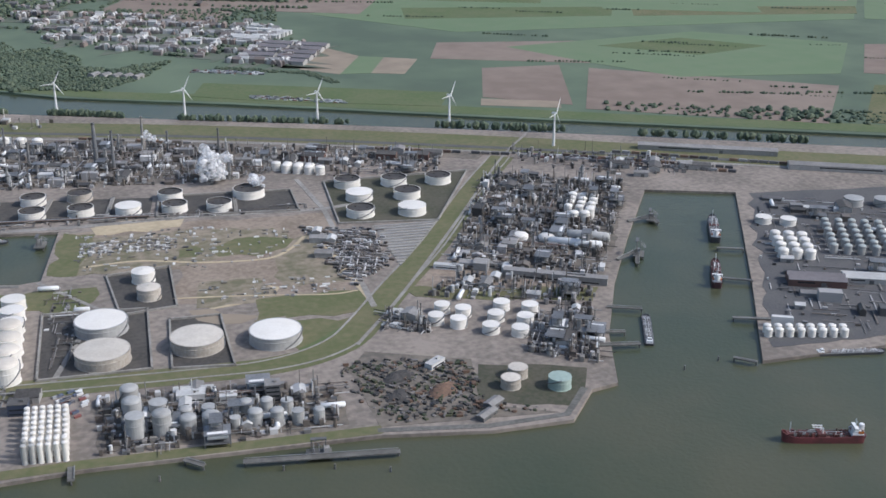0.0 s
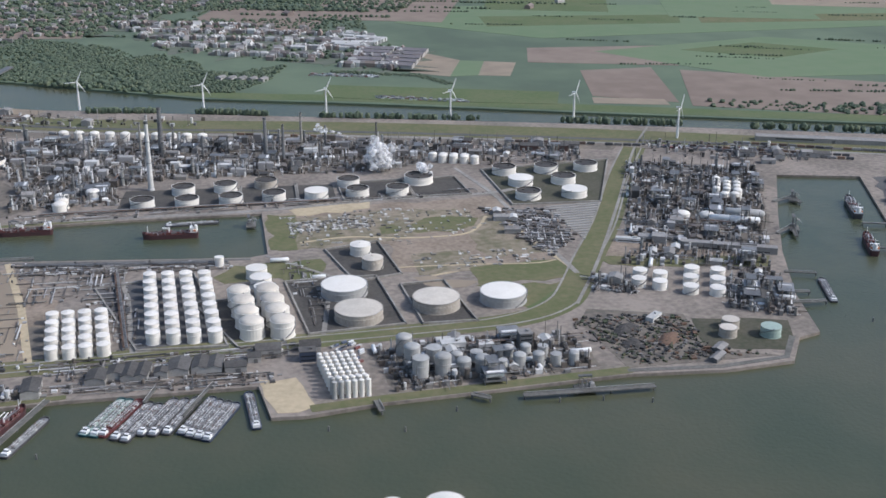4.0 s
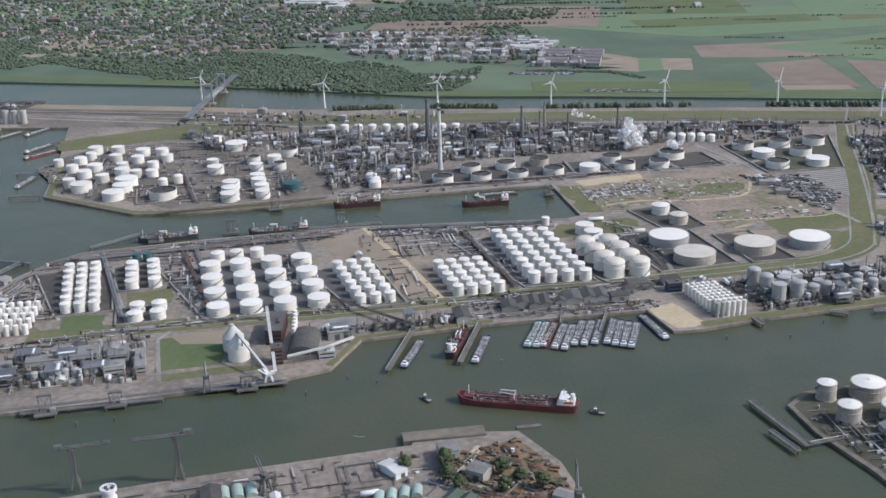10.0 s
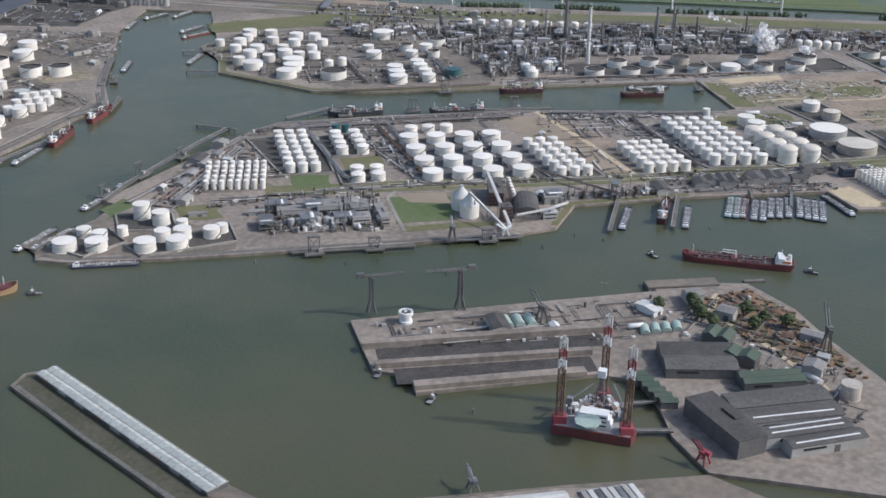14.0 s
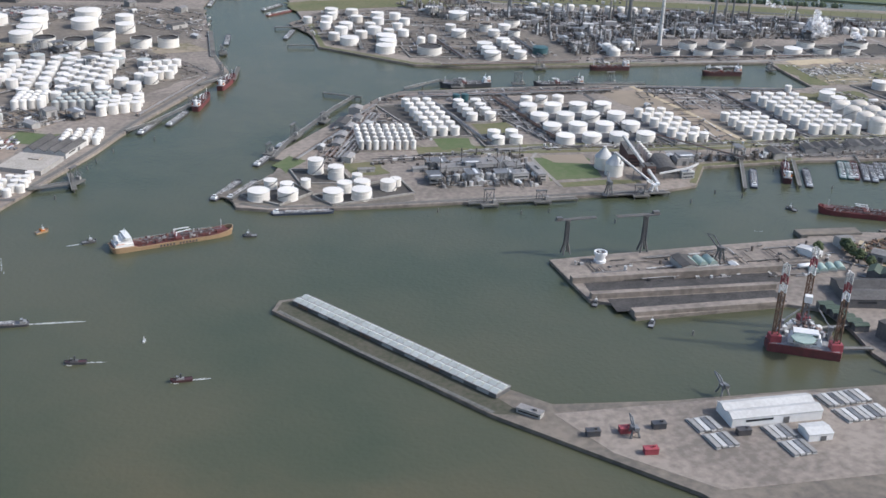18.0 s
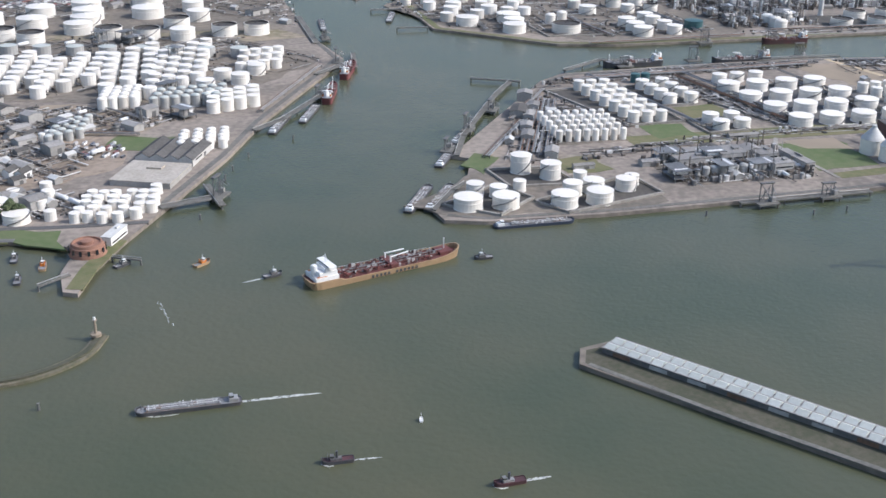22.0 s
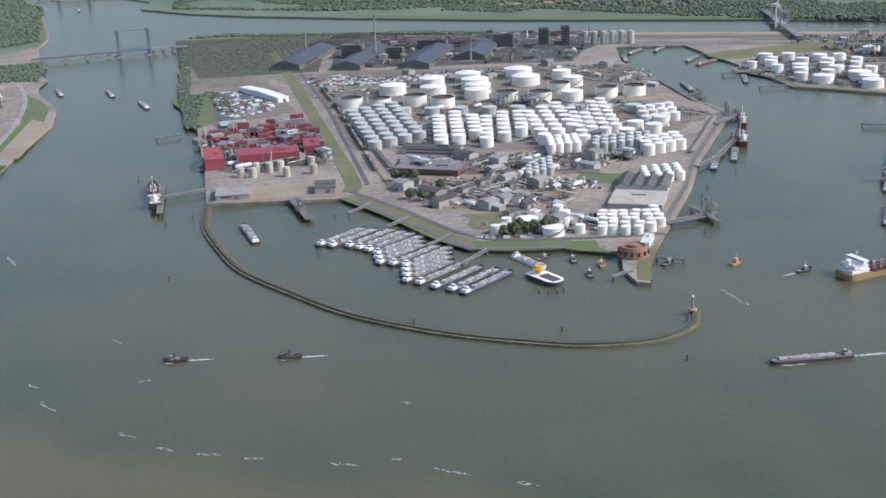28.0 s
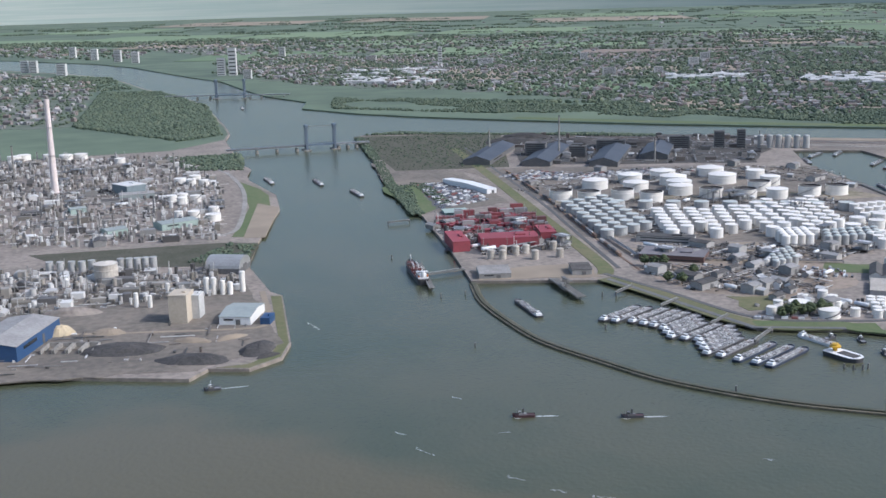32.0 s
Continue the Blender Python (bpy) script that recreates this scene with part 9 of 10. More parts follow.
# long ore stores, their roofs coloured as if under cloud
for x, y in ((-262, 581), (-240, 563), (-214, 547), (-188, 548)):
    shed(x, y, 58 if x < -200 else 40, 13, 2.2, 53.8, M_SHADEROOF, M_DARKSTEEL, 2.0, 1, "very long gabled ore store, blue-black for cloud shade", name="ore_store", group="ore stores")
for x, y, w, d, h in ((-168, 560, 10, 6, 6), (-150, 552, 5, 5, 8), (-142, 545, 4, 4, 9), (-200, 572, 14, 8, 5), (-240, 575, 10, 8, 6), (-225, 560, 8, 6, 5)):
    block(x, y, w, d, h, -32, M_DARKSTEEL, M_DARKROOF, "dark tall ore works building")
for k in range(6):
    tank(-134 + 3.6 * k, 540 - 2.4 * k, 1.6, 6.0, "dome", "grey", "blue-grey silos of the ore works")

# ---- shipyard ----
t = thing("hammerhead_crane", "dark hammerhead crane on a slim lattice tower", "crane", "hammerhead cranes", pose(-166.0, 177.6, 0))
for sx in (-1, 1):
    for sy in (-1, 1):
        bm = bmesh.new()
        tube(bm, (sx * 0.95, sy * 0.85, 0), (sx * 0.42, sy * 0.42, 2.6), 0.26, 5)
        tube(bm, (sx * 0.42, sy * 0.42, 2.5), (sx * 0.36, sy * 0.36, 8.7), 0.15, 5)
        part("leg", bm, M_DARKSTEEL, t)
for k in range(8):
    bm = bmesh.new()
    z = 2.5 + 0.76 * k
    for a, b in (((-1, -1), (1, -1)), ((1, -1), (1, 1)), ((1, 1), (-1, 1)), ((-1, 1), (-1, -1))):
        tube(bm, (a[0] * 0.4, a[1] * 0.4, z), (b[0] * 0.4, b[1] * 0.4, z + 0.76), 0.1, 4)
        tube(bm, (a[0] * 0.4, a[1] * 0.4, z), (b[0] * 0.4, b[1] * 0.4, z), 0.07, 4)
    part("bracing", bm, M_DARKSTEEL, t)
bm = bmesh.new()
cyl(bm, 0, 0, 8.7, 0.75, 0.3, 12)
part("slewing_ring", bm, M_DARKSTEEL, t)
bm = bmesh.new()
for s in (-0.4, 0.4):
    tube(bm, (-3.4, s, 9.2), (7.6, s, 9.3), 0.2, 5)
for k in range(9):
    tube(bm, (-3.2 + 1.15 * k, 0.4, 9.1 + 0.045 * k), (-2.6 + 1.15 * k, -0.4, 9.12 + 0.045 * k), 0.08, 4)
part("jib", bm, M_DARKSTEEL, t)
bm = bmesh.new()
box(bm, -2.4, 0, 9.2, 1.5, 1.1, 0.8)
part("machine_house", bm, M_DARKSTEEL, t)
t.rotation_euler = (0, 0, radians(-14))
copy_thing(t, pose(-146.9, 170.4, 0, 0, 0, 165) @ Matrix.Scale(1.08, 4))
t = thing("ring_tower", "white cylindrical tower block with an open top", "building", "", pose(-161.2, 169.6, 0))
bm = bmesh.new()
lathe(bm, [(1.5, 0), (1.5, 0.6), (1.25, 0.7), (1.25, 2.0), (1.65, 2.1), (1.65, 2.8), (1.3, 2.8), (1.3, 2.3), (0, 2.3)], 24)
part("body", bm, M_WHITE, t)
for k in range(3):
    bm = bmesh.new()
    cyl(bm, 0.7 * math.cos(2.1 * k), 0.7 * math.sin(2.1 * k), 2.3, 0.35, 0.5, 10)
    part("vent", bm, M_DARKSTEEL, t)
for k in range(4):
    arched_shed(-144 + 2.6 * k, 159.4 - 0.75 * k, 4.4, 2.3, 1.5, 75, M_GREENPAINT, M_WALLS, "pale green arched shelter in the shipyard", "arched_shelter")
    arched_shed(-115.6 + 2.5 * k, 142 - 0.6 * k, 3.6, 2.1, 1.3, 60, M_GREENPAINT, M_WALLS, "pale green arched shelter in the shipyard", "arched_shelter")
shed(-108.6, 150, 3, 6, 1.4, 12, M_PALEROOF, M_WHITE, 0.4, 1, "white-roofed open shipyard store")
for x, y, w, d, a in ((-104, 131, 5, 6, 30), (-106, 122, 4, 8, 30)):
    shed(x, y, w, d, 2.2, a, M_DARKGREEN, M_DARKSTEEL, 0.8, 2, "shipyard hall with a dark green roof")
shed(-115, 125, 15, 12, 2.2, -28, M_DARKROOF, M_DARKSTEEL, 0.8, 2, "dark shipyard hall with wide roof")
patch("scrap_ground", [(-98, 150), (-80, 149), (-79, 136), (-84, 112), (-92, 112), (-99, 135)], 0.045, M_SCRAPEARTH, "rusty brown scrap ground of the shipyard", rough=1.5)
block(-127.6, 101.6, 6.4, 17, 3.8, -4, M_DARKSTEEL, M_DARKROOF, "tall dark shipbuilding hall with an open black front", "shipbuilding_hall", bands=False)
for x, y, w, d, h, a, strips in ((-112.2, 104.2, 21, 5.6, 2.6, -16, 0), (-114, 98.4, 20, 5.2, 2.7, -16, 1), (-115, 93.4, 18, 3.8, 2.4, -13, 2), (-114, 89.2, 16, 3.4, 2.2, -12, 1)):
    t = shed(x, y, w, d, h, a, M_DARKROOF, M_WALLS, 0.5, 1, "long dark shipyard hall with white roof lights" if strips else "long dark shipyard hall", name="shipyard_hall")
    for k in range(strips):
        bm = bmesh.new()
        box(bm, 0.4 * k, -d * (0.22 - 0.44 * k), h + 0.36, w * 0.84, 0.34, 0.1)
        part("roof_light", bm, M_WHITE, t, "white strip of roof glazing")
shed(-107, 111.4, 13, 5, 2.2, -20, M_DARKGREEN, M_DARKSTEEL, 0.6, 2, "shipyard hall with a dark green roof")
for k in range(6):
    shed(-129.6 - 0.25 * k, 125.6 - 2.3 * k, 3.4, 1.9, 1.4, -24, M_DARKGREEN, M_DARKSTEEL, 0.3, 1, "dark green shelter at the dock edge")
arched_shed(-97.3, 110.4, 6.4, 1.7, 1.0, 90, M_PALEROOF, M_WALLS, "low white half-round shelter by the scrap ground", "arched_shelter")
road("yard_road", [(-88, 150), (-92.5, 146.5), (-95.6, 141), (-95.6, 122), (-98, 104)], 1.8, 0.09, M_SAND, "sandy yard road of the shipyard")
tank(-95.8, 100.6, 2.0, 3.2, "flat", "old", "yard tank")
t = thing("pontoon", "brown floating work pontoon", "pontoon", "pontoons", pose(-92.2, 158.4, WATER, 0, 0, -20))
bm = bmesh.new()
box(bm, 0, 0, -0.3, 18, 4.2, 1.5)
part("hull", bm, M_STONE, t)
bm = bmesh.new()
box(bm, 0, 0, 1.2, 17.6, 3.8, 0.08)
part("deck", bm, M_YARD, t)
copy_thing(t, pose(-74, 153, WATER, 0, 0, -20) @ Matrix.Scale(0.3, 4))
# the two thin black strips are shade painted onto the dock floors
for a, b, w, h, m in (((-175, 163), (-122, 146), 2.0, 1.5, M_LAND), ((-176, 154), (-132, 139), 1.6, 1.3, M_LAND), ((-172.5, 143), (-138, 132.5), 2.4, 1.0, M_LAND), ((-173.5, 158.5), (-126, 143), 5.5, 0.06, M_COAL), ((-174, 148.5), (-134, 135), 6.5, 0.05, M_COAL)):
    d = Vector(b) - Vector(a)
    bm = bmesh.new()
    box(bm, (a[0] + b[0]) / 2, (a[1] + b[1]) / 2, 0, d.length, w, h, math.atan2(d.y, d.x))
    solid("dock_wall", bm, m, "weathered dry dock walls and shade-dark floor strips of the shipyard", "dock wall", kind="structure")


def jack_up_rig(x, y, angle):
    """A drilling rig on three lattice legs, afloat in the yard basin."""
    t = thing("jack_up_rig", "red jack-up rig with three lattice legs, white quarters and green helideck", "drilling rig", "", pose(x, y, WATER, 0, 0, angle))
    corners = [(-4.6, -6.4), (-4.6, 6.4), (7.0, 0)]
    hull = [(-6.4, -7.6), (-3.2, -8.2), (8.2, -1.7), (8.2, 1.7), (-3.2, 8.2), (-6.4, 7.6)]
    part("hull", slab(hull, -0.5, 1.9), M_HULLRED, t)
    part("deck", slab([(0.95 * u, 0.95 * v) for u, v in hull], 1.9, 1.98), M_DECKGREY, t)
    for cx, cy in corners:
        chords = [(cx + 0.75 * math.cos(2.094 * k), cy + 0.75 * math.sin(2.094 * k)) for k in range(3)]
        for z0, z1, tone in ((-1.0, 13.5, M_RUST), (13.5, 15.5, M_WHITE), (15.5, 17.5, M_REDBOX), (17.5, 20.0, M_PALEROOF)):
            bm = bmesh.new()
            steps = max(1, round((z1 - z0) / 1.1))
            for k in range(3):
                a, b = chords[k], chords[(k + 1) % 3]
                tube(bm, (*a, z0), (*a, z1), 0.17, 5)
                for i in range(steps):
                    u, v = z0 + (z1 - z0) * i / steps, z0 + (z1 - z0) * (i + 1) / steps
                    tube(bm, (*(a if i % 2 else b), u), (*(b if i % 2 else a), v), 0.08, 4)
                    tube(bm, (*a, v), (*b, v), 0.07, 4)
            part("leg_section", bm, tone, t)
        bm = bmesh.new()
        box(bm, cx, cy, 1.98, 2.4, 2.4, 1.5, 0.3)
        part("jack_house", bm, M_REDBOX, t)
    for z, w in ((1.98, 7.0), (2.88, 6.4), (3.78, 5.4)):
        bm = bmesh.new()
        box(bm, -3.4, 0, z, 2.6, w, 0.9)
        quarters = part("quarters_deck", bm, M_WHITE, t)
        bm = bmesh.new()
        box(bm, -4.73, 0, z + 0.32, 0.08, 5.0, 0.3)
        part("window_row", bm, M_GLASS, quarters)
    bm = bmesh.new()
    cyl(bm, -7.0, 0.6, 4.4, 2.6, 0.25, 8)
    deck = part("helideck", bm, M_GREENPAINT, t, "green octagonal helideck")
    for k in range(4):
        bm = bmesh.new()
        tube(bm, (-5.2, -1.2 + 1.1 * k, 2.0), (-7.4, -1.4 + 1.3 * k, 4.4), 0.1, 4)
        part("strut", bm, M_WHITE, deck)
    for cx, cy, a in ((-1.0, -5.2, 0.6), (-1.0, 5.2, -0.9)):
        bm = bmesh.new()
        cyl(bm, cx, cy, 1.98, 0.45, 2.6, 10)
        box(bm, cx, cy, 4.5, 1.1, 1.1, 0.9)
        tube(bm, (cx, cy, 4.9), (cx + 5.0 * math.cos(a), cy + 5.0 * math.sin(a), 7.4), 0.16, 5)
        part("deck_crane", bm, M_STEEL, t)
    bm = bmesh.new()
    for u, v in ((-1, -1), (1, -1), (1, 1), (-1, 1)):
        tube(bm, (3.4 + 0.9 * u, 0.9 * v, 1.98), (3.4 + 0.25 * u, 0.25 * v, 8.6), 0.13, 4)
    for k in range(5):
        q = 0.85 - 0.12 * k
        for u, v, p, r in ((-1, -1, 1, -1), (1, -1, 1, 1), (1, 1, -1, 1), (-1, 1, -1, -1)):
            tube(bm, (3.4 + q * u, q * v, 2.4 + 1.2 * k), (3.4 + (q - 0.12) * p, (q - 0.12) * r, 3.6 + 1.2 * k), 0.07, 4)
    part("derrick", bm, M_STEEL, t)
    bm = bmesh.new()
    box(bm, 3.4, 0, 8.5, 1.6, 1.6, 1.5)
    part("crown_house", bm, M_WHITE, t)
    gear = Heap()
    for x0, y0 in spots([(-1.5, -6.6), (6.5, -1.4), (6.5, 1.4), (-1.5, 6.6)], 80):
        gear.box(x0, y0, 1.95, random.uniform(0.3, 1.4), random.uniform(0.3, 1.0), random.uniform(0.3, 1.5), random.choice((0, 0.5)))
    ob = new("deck_gear", gear.mesh("deck_gear", M_GEAR))
    ob.parent = t
    tagged(ob, "pipes, tanks and cabins crowded on the rig deck", kind="stuff")


jack_up_rig(-146.4, 116.4, 45)

# ---- cargo quay and its long shed ----
def sheet_stack(i):
    """A low stack of timber-bedded steel sheets."""
    t = thing("sheet_stack", "low grey stack of steel sheets on bearers", "stack")
    for k in range(3):
        bm = bmesh.new()
        box(bm, -1.8 + 1.8 * k, 0, 0, 0.2, 1.0, 0.12)
        part("bearer", bm, M_BARK, t)
    for k in range(3):
        bm = bmesh.new()
        box(bm, 0.12 * (k - 1), 0.06 * k, 0.12 + 0.16 * k, 5.2 - 0.4 * k, 1.0, 0.15)
        part("sheet", bm, (M_PALEROOF, M_STEEL, M_WALLS)[(i + k) % 3], t)
    return t


t = thing("long_shed", "long low pale shed with two rows of roof panels", "shed", "", pose(-227.9, 153.8, 0, 0, 0, -71.4))
bm = bmesh.new()
box(bm, 0, 0, 0, 58, 4.4, 0.95)
part("wall", bm, M_DARKSTEEL, t)
bm = bmesh.new()
box(bm, 0, 0, 0.95, 58.2, 4.7, 0.08)
part("roof_deck", bm, M_GREYROOF, t)
for k in range(9):
    bm = bmesh.new()
    box(bm, -25.6 + 6.4 * k, -2.24, 0.1, 3.0, 0.1, 0.62)
    part("door", bm, M_WALLS if k % 3 else M_RUST, t)
me = None
for k in range(56):
    if me is None:
        bm = bmesh.new()
        v = [bm.verts.new(p) for p in ((-0.86, -1.0, 1.03), (0.86, -1.0, 1.03), (0.86, 0.1, 1.42), (-0.86, 0.1, 1.42), (-0.86, 0.95, 1.03), (0.86, 0.95, 1.03))]
        for f in ((0, 1, 2, 3), (3, 2, 5, 4), (0, 3, 4), (1, 5, 2), (0, 4, 5, 1)):
            bm.faces.new([v[i] for i in f])
        ob = part("roof_panel", bm, M_PANEL, t)
        me = ob.data
    else:
        ob = new("roof_panel", me)
        ob.parent = t
    ob.location = (-27.9 + 2.07 * (k // 2), 1.12 if k % 2 else -1.12, 0)
# green growth, its darkness partly painted cloud shade
patch("tongue_green", [(-243.6, 179.4), (-240.8, 182.6), (-238.4, 182.2), (-220.5, 127), (-219, 118), (-224, 121)], 0.015, M_SCRUB, "growth on the quay tongue, darkened for cloud shade")
road("quay_apron", [(-243.4, 178.8), (-236, 155), (-224, 121.6)], 0.9, 0.07, M_STONE, "dark stone edge of the quay tongue", False)
patch("cargo_apron", [(-214, 116), (-166, 101), (-152, 94), (-165, 70), (-202, 82), (-212, 100)], 0.03, M_LAND, "bare brown cargo apron")
shed(-176.6, 96.8, 19, 6.5, 2.0, -17, M_PALEROOF, M_WHITE, 0.6, 2, "long white cargo warehouse")
shed(-174, 87.4, 5, 4, 1.5, -17, M_PALEROOF, M_WHITE, 0.4, 1, "small white cargo shed")
random.seed(9)
for x, y, n in ((-192.6, 100, 4), (-193.6, 94.4, 4), (-181.4, 91.6, 4), (-182.4, 86, 4), (-163, 95.4, 8), (-164, 89.6, 8)):
    for k in range(n):
        placed(("stack", k % 3), lambda: sheet_stack(k % 3), pose(x + 1.25 * k, y - 0.28 * k, 0, 0, 0, -100), "stacks on the cargo quay")
scrap = Heap()
for x, y in spots([(-98, 150), (-80, 149), (-79, 136), (-83, 121), (-87, 104), (-95, 112), (-98, 132)], 460, -1.0, 3):
    scrap.box(x, y, 0, random.uniform(0.3, 2.4), random.uniform(0.2, 1.0), random.uniform(0.1, 0.6), random.uniform(0, 3))
scrap.place("scrap_pieces", M_SCRAP, "rusty scrap and weeds strewn over the yard", "scrap")
for x, y, m in ((-211.8, 106.6, M_HULLDARK), (-205.6, 104.6, M_REDBOX), (-199, 103, M_HULLDARK), (-206, 97, M_REDBOX), (-186, 94, M_HULLDARK)):
    block(x, y, 2.6, 1.4, 1.1, -20, m, m, "painted steel cargo container block", "cargo_container", bands=False)
block(-218, 118, 5, 1.8, 1.0, -60, M_WALLS, M_GREYROOF, "low grey quay office")

# ---- tank island ----
patch("isle_grass", [(-19, 129.5), (-12, 132), (-2, 129.5), (3, 122), (1, 108), (-6, 90), (-12, 64), (-33, 64), (-24.5, 100), (-22.8, 118)], 0.02, M_SCRUB, "dark overgrown tank lot")
# brown shells under light roofs carry painted shade
for x, y, r in ((-10.2, 128.6, 2.2), (-14, 118.4, 2.6), (-1.2, 124.8, 3.9), (-4, 113.6, 3.9), (-11.6, 104.6, 3.6)):
    tank(x, y, r, 4.0 if r < 3 else 3.4, "cone", "cream", "weathered tanks on the island")
plant([(-22, 122), (-17, 128), (-8, 118), (-2, 108), (-8, 92), (-14, 70), (-30, 70), (-24, 100)], -20, sheds=1, clutter=220, group="island gear", flat=True)

# ---- halls at the town edge beyond the canal ----
for row in range(5):
    for col in range(2):
        u, v = (row + 0.4) / 5, (col + 0.5) / 2
        shed(156.7 + 27.4 * v + 31.5 * u, 507 - 25 * v + 39 * u, 16.5, 6.6, 1.8, -42.4, M_HALLROOF, M_WALLS, 0.9, 1, "long dark-roofed hall at the edge of the town", name="far_hall", group="halls beyond the canal")
for k in range(5):
    shed(90 + 4.2 * k, 505.5 - 3.2 * k, 5.4, 3.2, 1.4, 40, M_GREYROOF, M_WALLS, 0.5, 1, "small grey hall beyond the canal", name="far_hall", group="halls beyond the canal")

# ---- far towers ----
for x, y, w, h in ((-448, 1486, 9, 14), (-439, 1478, 9, 14), (-413, 1400, 10, 13), (-373, 1817, 9, 15), (-351, 1724, 9, 15), (-328, 1650, 9, 15), (-311, 1603, 9, 14), (-262, 1278, 8, 18), (-251, 1273, 8, 28), (-128, 1569, 8, 14), (-249, 1210, 8, 9),
                   (-18, 1281, 4, 20), (50, 1021, 12, 7), (134, 1229, 8, 9), (21, 1244, 16, 7), (96, 1010, 8, 6), (180, 1080, 10, 8), (240, 1150, 10, 8), (-60, 1400, 12, 7)):
    block(x, y, w, w * 0.6, h, -25, M_PALEROOF, M_GREYROOF, "pale far apartment tower with window bands", "apartment_tower", "apartment tower", "far apartment towers")

# ---- further gear of the port ----
rubble = Heap()
for outline, n in (([(36, 292), (62, 285), (60, 276), (34, 281)], 300), ([(34, 298), (66, 292), (94, 276), (90, 258), (62, 256), (32, 270)], 220), ([(58, 249), (73, 244), (92, 236), (90, 226), (54, 234)], 90)):
    for x, y in spots(outline, n, radians(-18), 2.6):
        rubble.box(x, y, 0, random.uniform(0.3, 2.2), random.uniform(0.2, 0.9), random.uniform(0.06, 0.4), radians(-18) + random.choice((0, 1.571)))
rubble.place("rubble", M_PALECLUTTER, "low grey rubble and slabs left on the cleared lot", "rubble")
scraps = Heap()
for x, y in spots([(70, 188), (84, 184), (98, 175), (92, 158), (100, 148), (70, 159)], 520, 0.5, 2.5):
    scraps.box(x, y, 0, random.uniform(0.25, 1.7), random.uniform(0.2, 0.9), random.uniform(0.1, 0.7), random.uniform(0, 3))
for x, y in spots([(68, 188), (84, 184), (99, 175), (91, 158), (104, 147), (68, 159)], 260):
    scraps.clump(x, y, 0.1, random.uniform(0.2, 0.7), 0.5)
scraps.place("scrap_pieces", M_DARKSCRAP, "dark scrap metal and weeds strewn over the black yard", "scrap")
for x, y, w, d, h in ((92, 154.6, 4.2, 2.4, 1.3), (88.6, 151.6, 5.2, 2.0, 0.9)):
    shed(x, y, w, d, h, 25, M_GREYROOF, M_DARKSTEEL, 0.4, 1, "dark scrap yard store with a grey roof")
ridges = Heap()
for k in range(15):
    u = (k + 0.5) / 15
    a, b = Vector((117, 267)).lerp(Vector((110, 234)), u), Vector((137, 262)).lerp(Vector((110, 234)), u)
    d = b - a
    ridges.box((a.x + b.x) / 2, (a.y + b.y) / 2, 0, d.length * 0.94, 0.7, 0.35, math.atan2(d.y, d.x))
ridges.place("pipe_row_stack", M_WALLS, "parallel rows of stacked grey pipes on the lot", "pipe stacks")
wagons = Heap()
for a, b, n in (((204, 300), (252, 257), 20), ((207, 303.5), (254, 261), 20), ((228, 297), (280, 251), 20), ((150, 342), (196, 309), 16), ((60, 402), (96, 377), 12), ((-40, 470), (0, 434), 14), ((-314.5, 362), (-290, 462), 22), ((-290, 462), (-276, 530), 12)):
    a, b = Vector(a), Vector(b)
    d = b - a
    for k in range(n):
        if random.random() < 0.85:
            p = a.lerp(b, (k + 0.5) / n)
            wagons.box(p.x, p.y, 0.25, d.length / n * 0.86, 0.8, 0.85, math.atan2(d.y, d.x))
            for s in (-0.3, 0.3):
                q = a.lerp(b, (k + 0.5 + s) / n)
                wagons.box(q.x, q.y, 0.02, 0.4, 0.7, 0.25, math.atan2(d.y, d.x))
wagons.place("rail_wagons", M_WAGON, "rows of grey and brown rail wagons in the yard", "rail wagons")
tank(5.6, 267.2, 1.3, 2.6, "flat", "white", "lone tanks")
for x, y in ((172.7, 241.5), (175.6, 239.8), (179, 242)):
    tank(x, y, 1.5, 3.4, "dome", "white", "white drums of the dock side plant")
for x, y in ((150.4, 236.4), (156.6, 232)):
    tank(x, y, 2.3, 1.6, "dome", "white", "low domed tanks of the dock side plant")
tank_field((209, 190.5), (215, 186), (217, 202), 3, 4, 1.5, 2.4, "dome", "white", "east dock tanks")
for x, y in ((224.5, 214.8), (230, 210)):
    tank(x, y, 2.4, 2.0, "flat", "white", "east dock tanks")
for x, y in ((-120.4, 305.4), (-117.4, 304.4)):
    tank(x, y, 1.3, 2.6, "flat", "teal", "dark green tanks at the dock")
# pipe bundles lying along the point quay
for k in range(5):
    pipe_rack((-190 + 1.1 * k, 268 - 1.0 * k), (-158 + 1.1 * k, 305 - 1.0 * k), 0.8, 0.5, 4, "pipe bundles at the point")
for x, y, w, d, h, a in ((-181, 277, 5, 3, 1.4, 48), (-176, 284, 4, 3, 1.2, 48), (-170, 291, 5, 2.6, 1.4, 48), (-164, 297, 4, 3, 1.6, 48), (-169.3, 246.1, 4.4, 2.2, 1.2, -16), (-184, 252, 5, 1.6, 1.0, -16), (-134, 250.5, 8, 1.6, 0.9, -17)):
    shed(x, y, w, d, h, a, M_GREYROOF, M_WALLS, 0.35, 1, "small grey yard shed beside the tanks")
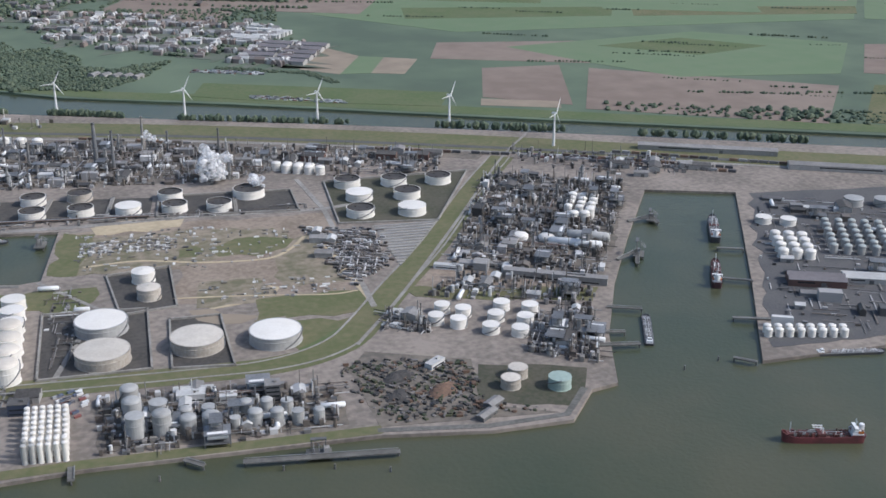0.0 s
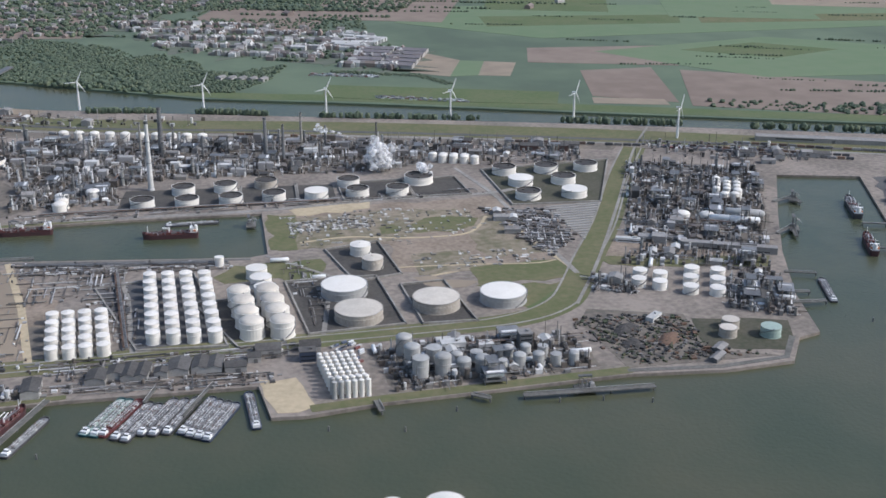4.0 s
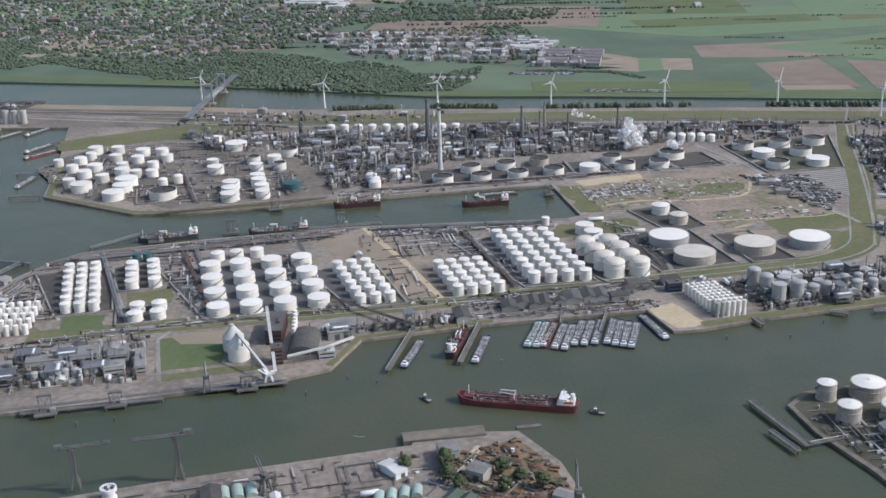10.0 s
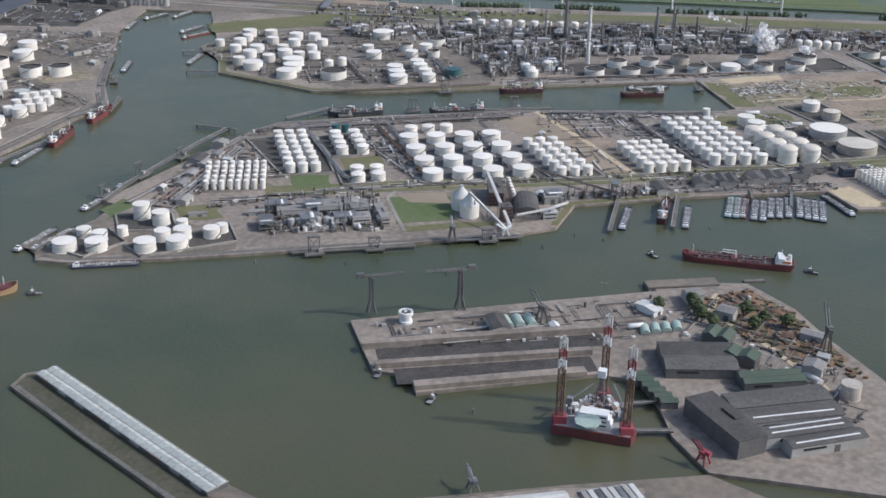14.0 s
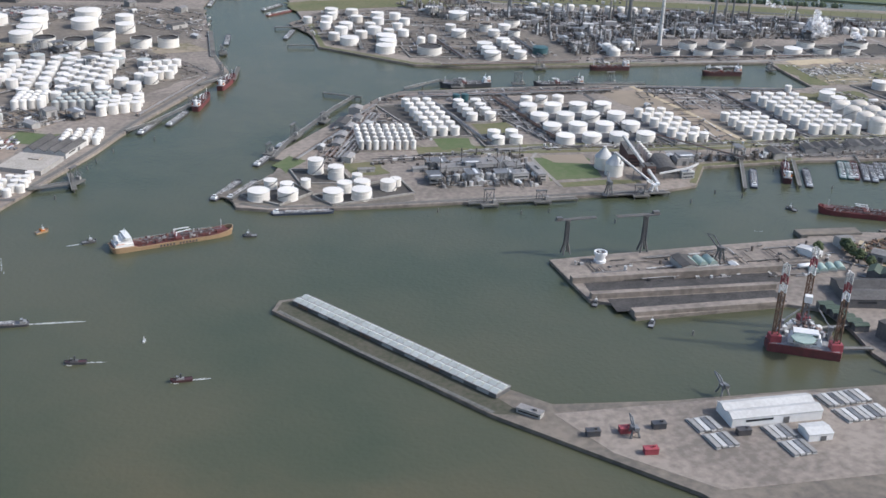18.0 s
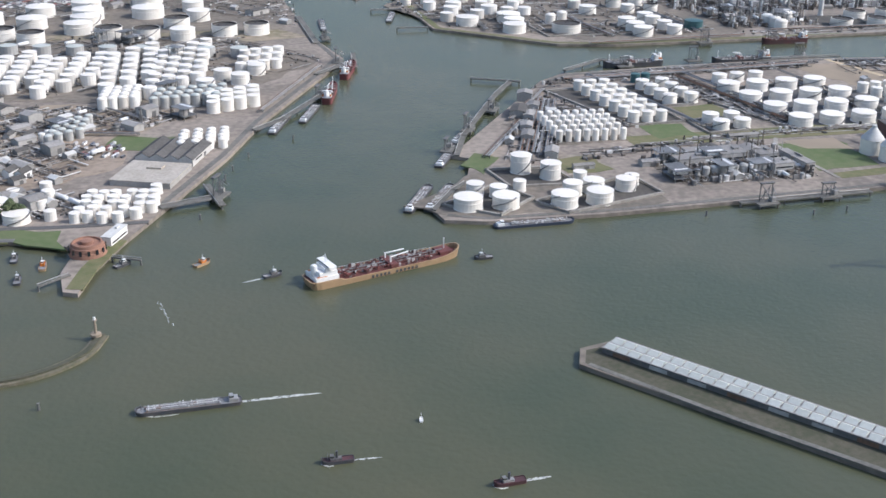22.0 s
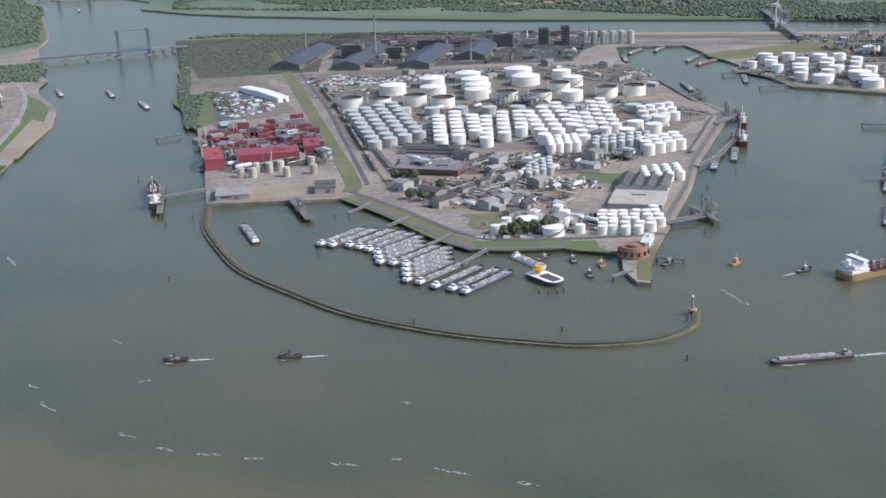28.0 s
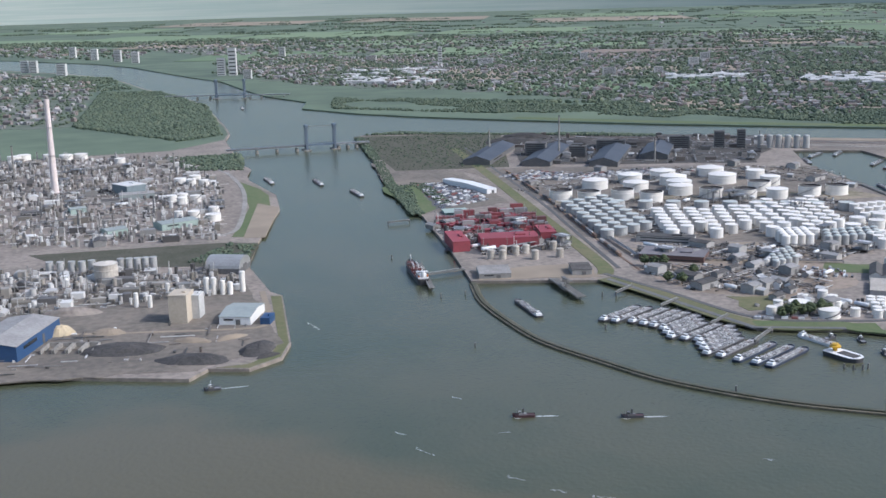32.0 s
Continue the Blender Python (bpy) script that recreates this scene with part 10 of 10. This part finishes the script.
for x, y, w, d, h, a in ((-311.5, 343, 4.4, 2.6, 1.4, -42), (-302, 329, 5, 2.4, 1.2, 20), (-295, 333, 4, 2.4, 1.2, 20), (-288, 341, 6, 1.6, 1.0, 48), (-285, 338, 6, 1.6, 1.0, 48), (-290, 326, 3, 2, 1.0, 20), (-296, 306, 3, 2.4, 1.2, 20), (-303, 302, 4, 2.4, 1.2, 20)):
    shed(x, y, w, d, h, a, M_DARKROOF, M_WALLS, 0.5, 1, "small dark-roofed store in the terminal")
for i in range(2):
    for k in range(7):
        tank(-283 + 1.9 * k + 1.6 * i, 333.5 + 1.6 * k - 1.7 * i, 0.85, 1.8, "dome", "grey" if i else "white", "small drums of the terminal")


def loading_platform(h):
    """A jetty head with a deck, a gantry and marine loading arms."""
    t = thing("loading_platform", "dark jetty head with gantry and loading arms", "jetty")
    bm = bmesh.new()
    box(bm, 0, 0, -0.1, 5.0, 3.0, 0.4)
    part("deck", bm, M_STONE, t)
    for sx in (-1, 1):
        bm = bmesh.new()
        cyl(bm, sx * 2.1, -1.2, WATER - 1, 0.18, 1.8, 6)
        part("support_post", bm, M_DARKSTEEL, t)
    bm = bmesh.new()
    for sx in (-1, 1):
        tube(bm, (sx * 1.4, 0.6, 0.3), (sx * 1.4, 0.6, h), 0.12, 5)
        tube(bm, (sx * 1.4, 0.6, 0.3), (-sx * 1.4, 0.6, h), 0.07, 4)
    box(bm, 0, 0.6, h - 0.2, 3.2, 0.9, 0.25)
    part("gantry", bm, M_DARKSTEEL, t)
    for k in range(3):
        bm = bmesh.new()
        x = -1.0 + k
        tube(bm, (x, -0.4, 0.3), (x, -0.4, h * 0.8), 0.09, 5)
        tube(bm, (x, -0.4, h * 0.8), (x, -1.9, h * 0.55), 0.07, 5)
        part("loading_arm", bm, M_STEEL, t)
    bm = bmesh.new()
    box(bm, 1.6, 0.3, 0.3, 1.0, 1.2, 0.9)
    part("cabin", bm, M_WALLS, t)
    return t


for x, y, a, k in ((-52, 303.5, -20, 1), (-66, 306.5, -20, 0), (-86, 316.5, -18, 1), (-110, 321.5, -18, 0), (26, 296, 70, 0), (-174, 302, 40, 0), (-190, 290, 42, 1), (-203, 279, 42, 0), (-262, 277, 40, 1), (-207, 337, 45, 0), (-184, 369, 60, 1),
                   (-172, 400, 75, 0), (-40, 325.5, -18, 0), (-64, 333.5, -18, 1), (196, 233, 50, 0), (174, 211, 50, 1), (-150, 210.5, -17, 0), (-165, 214.5, -17, 1), (-121, 202.5, -18, 0), (52, 154.5, -20, 0), (-346, 336, 80, 0)):
    placed(("platform", k), lambda: loading_platform(3.0 + 1.4 * k), pose(x, y, 0, 0, 0, a), "loading platforms at the quays")
cabins = Heap()
for x, y in spots([(97, 276), (118, 263), (110, 238), (93, 226), (92, 240), (96, 262)], 210, radians(-40), 2.4):
    cabins.box(x, y, 0, random.uniform(0.8, 2.2), random.uniform(0.5, 1.0), random.uniform(0.4, 0.8), radians(-40))
cabins.place("site_cabins", M_CLUTTER, "rows of small site cabins and containers by the road", "site cabins")
red = Heap()
random.seed(77)
for x, y in spots([(-342, 445), (-311, 443), (-316, 402), (-344, 410)], 110, radians(-14), 3.2):
    red.box(x, y, 0, random.choice((2.2, 3.2, 4.6)), random.uniform(1.4, 2.2), random.choice((0.9, 1.6, 1.6, 2.6, 3.2)), radians(-14))
red.place("red_module_rows", M_REDROWS, "stacked dark red and grey steel modules of the works", "steel modules")
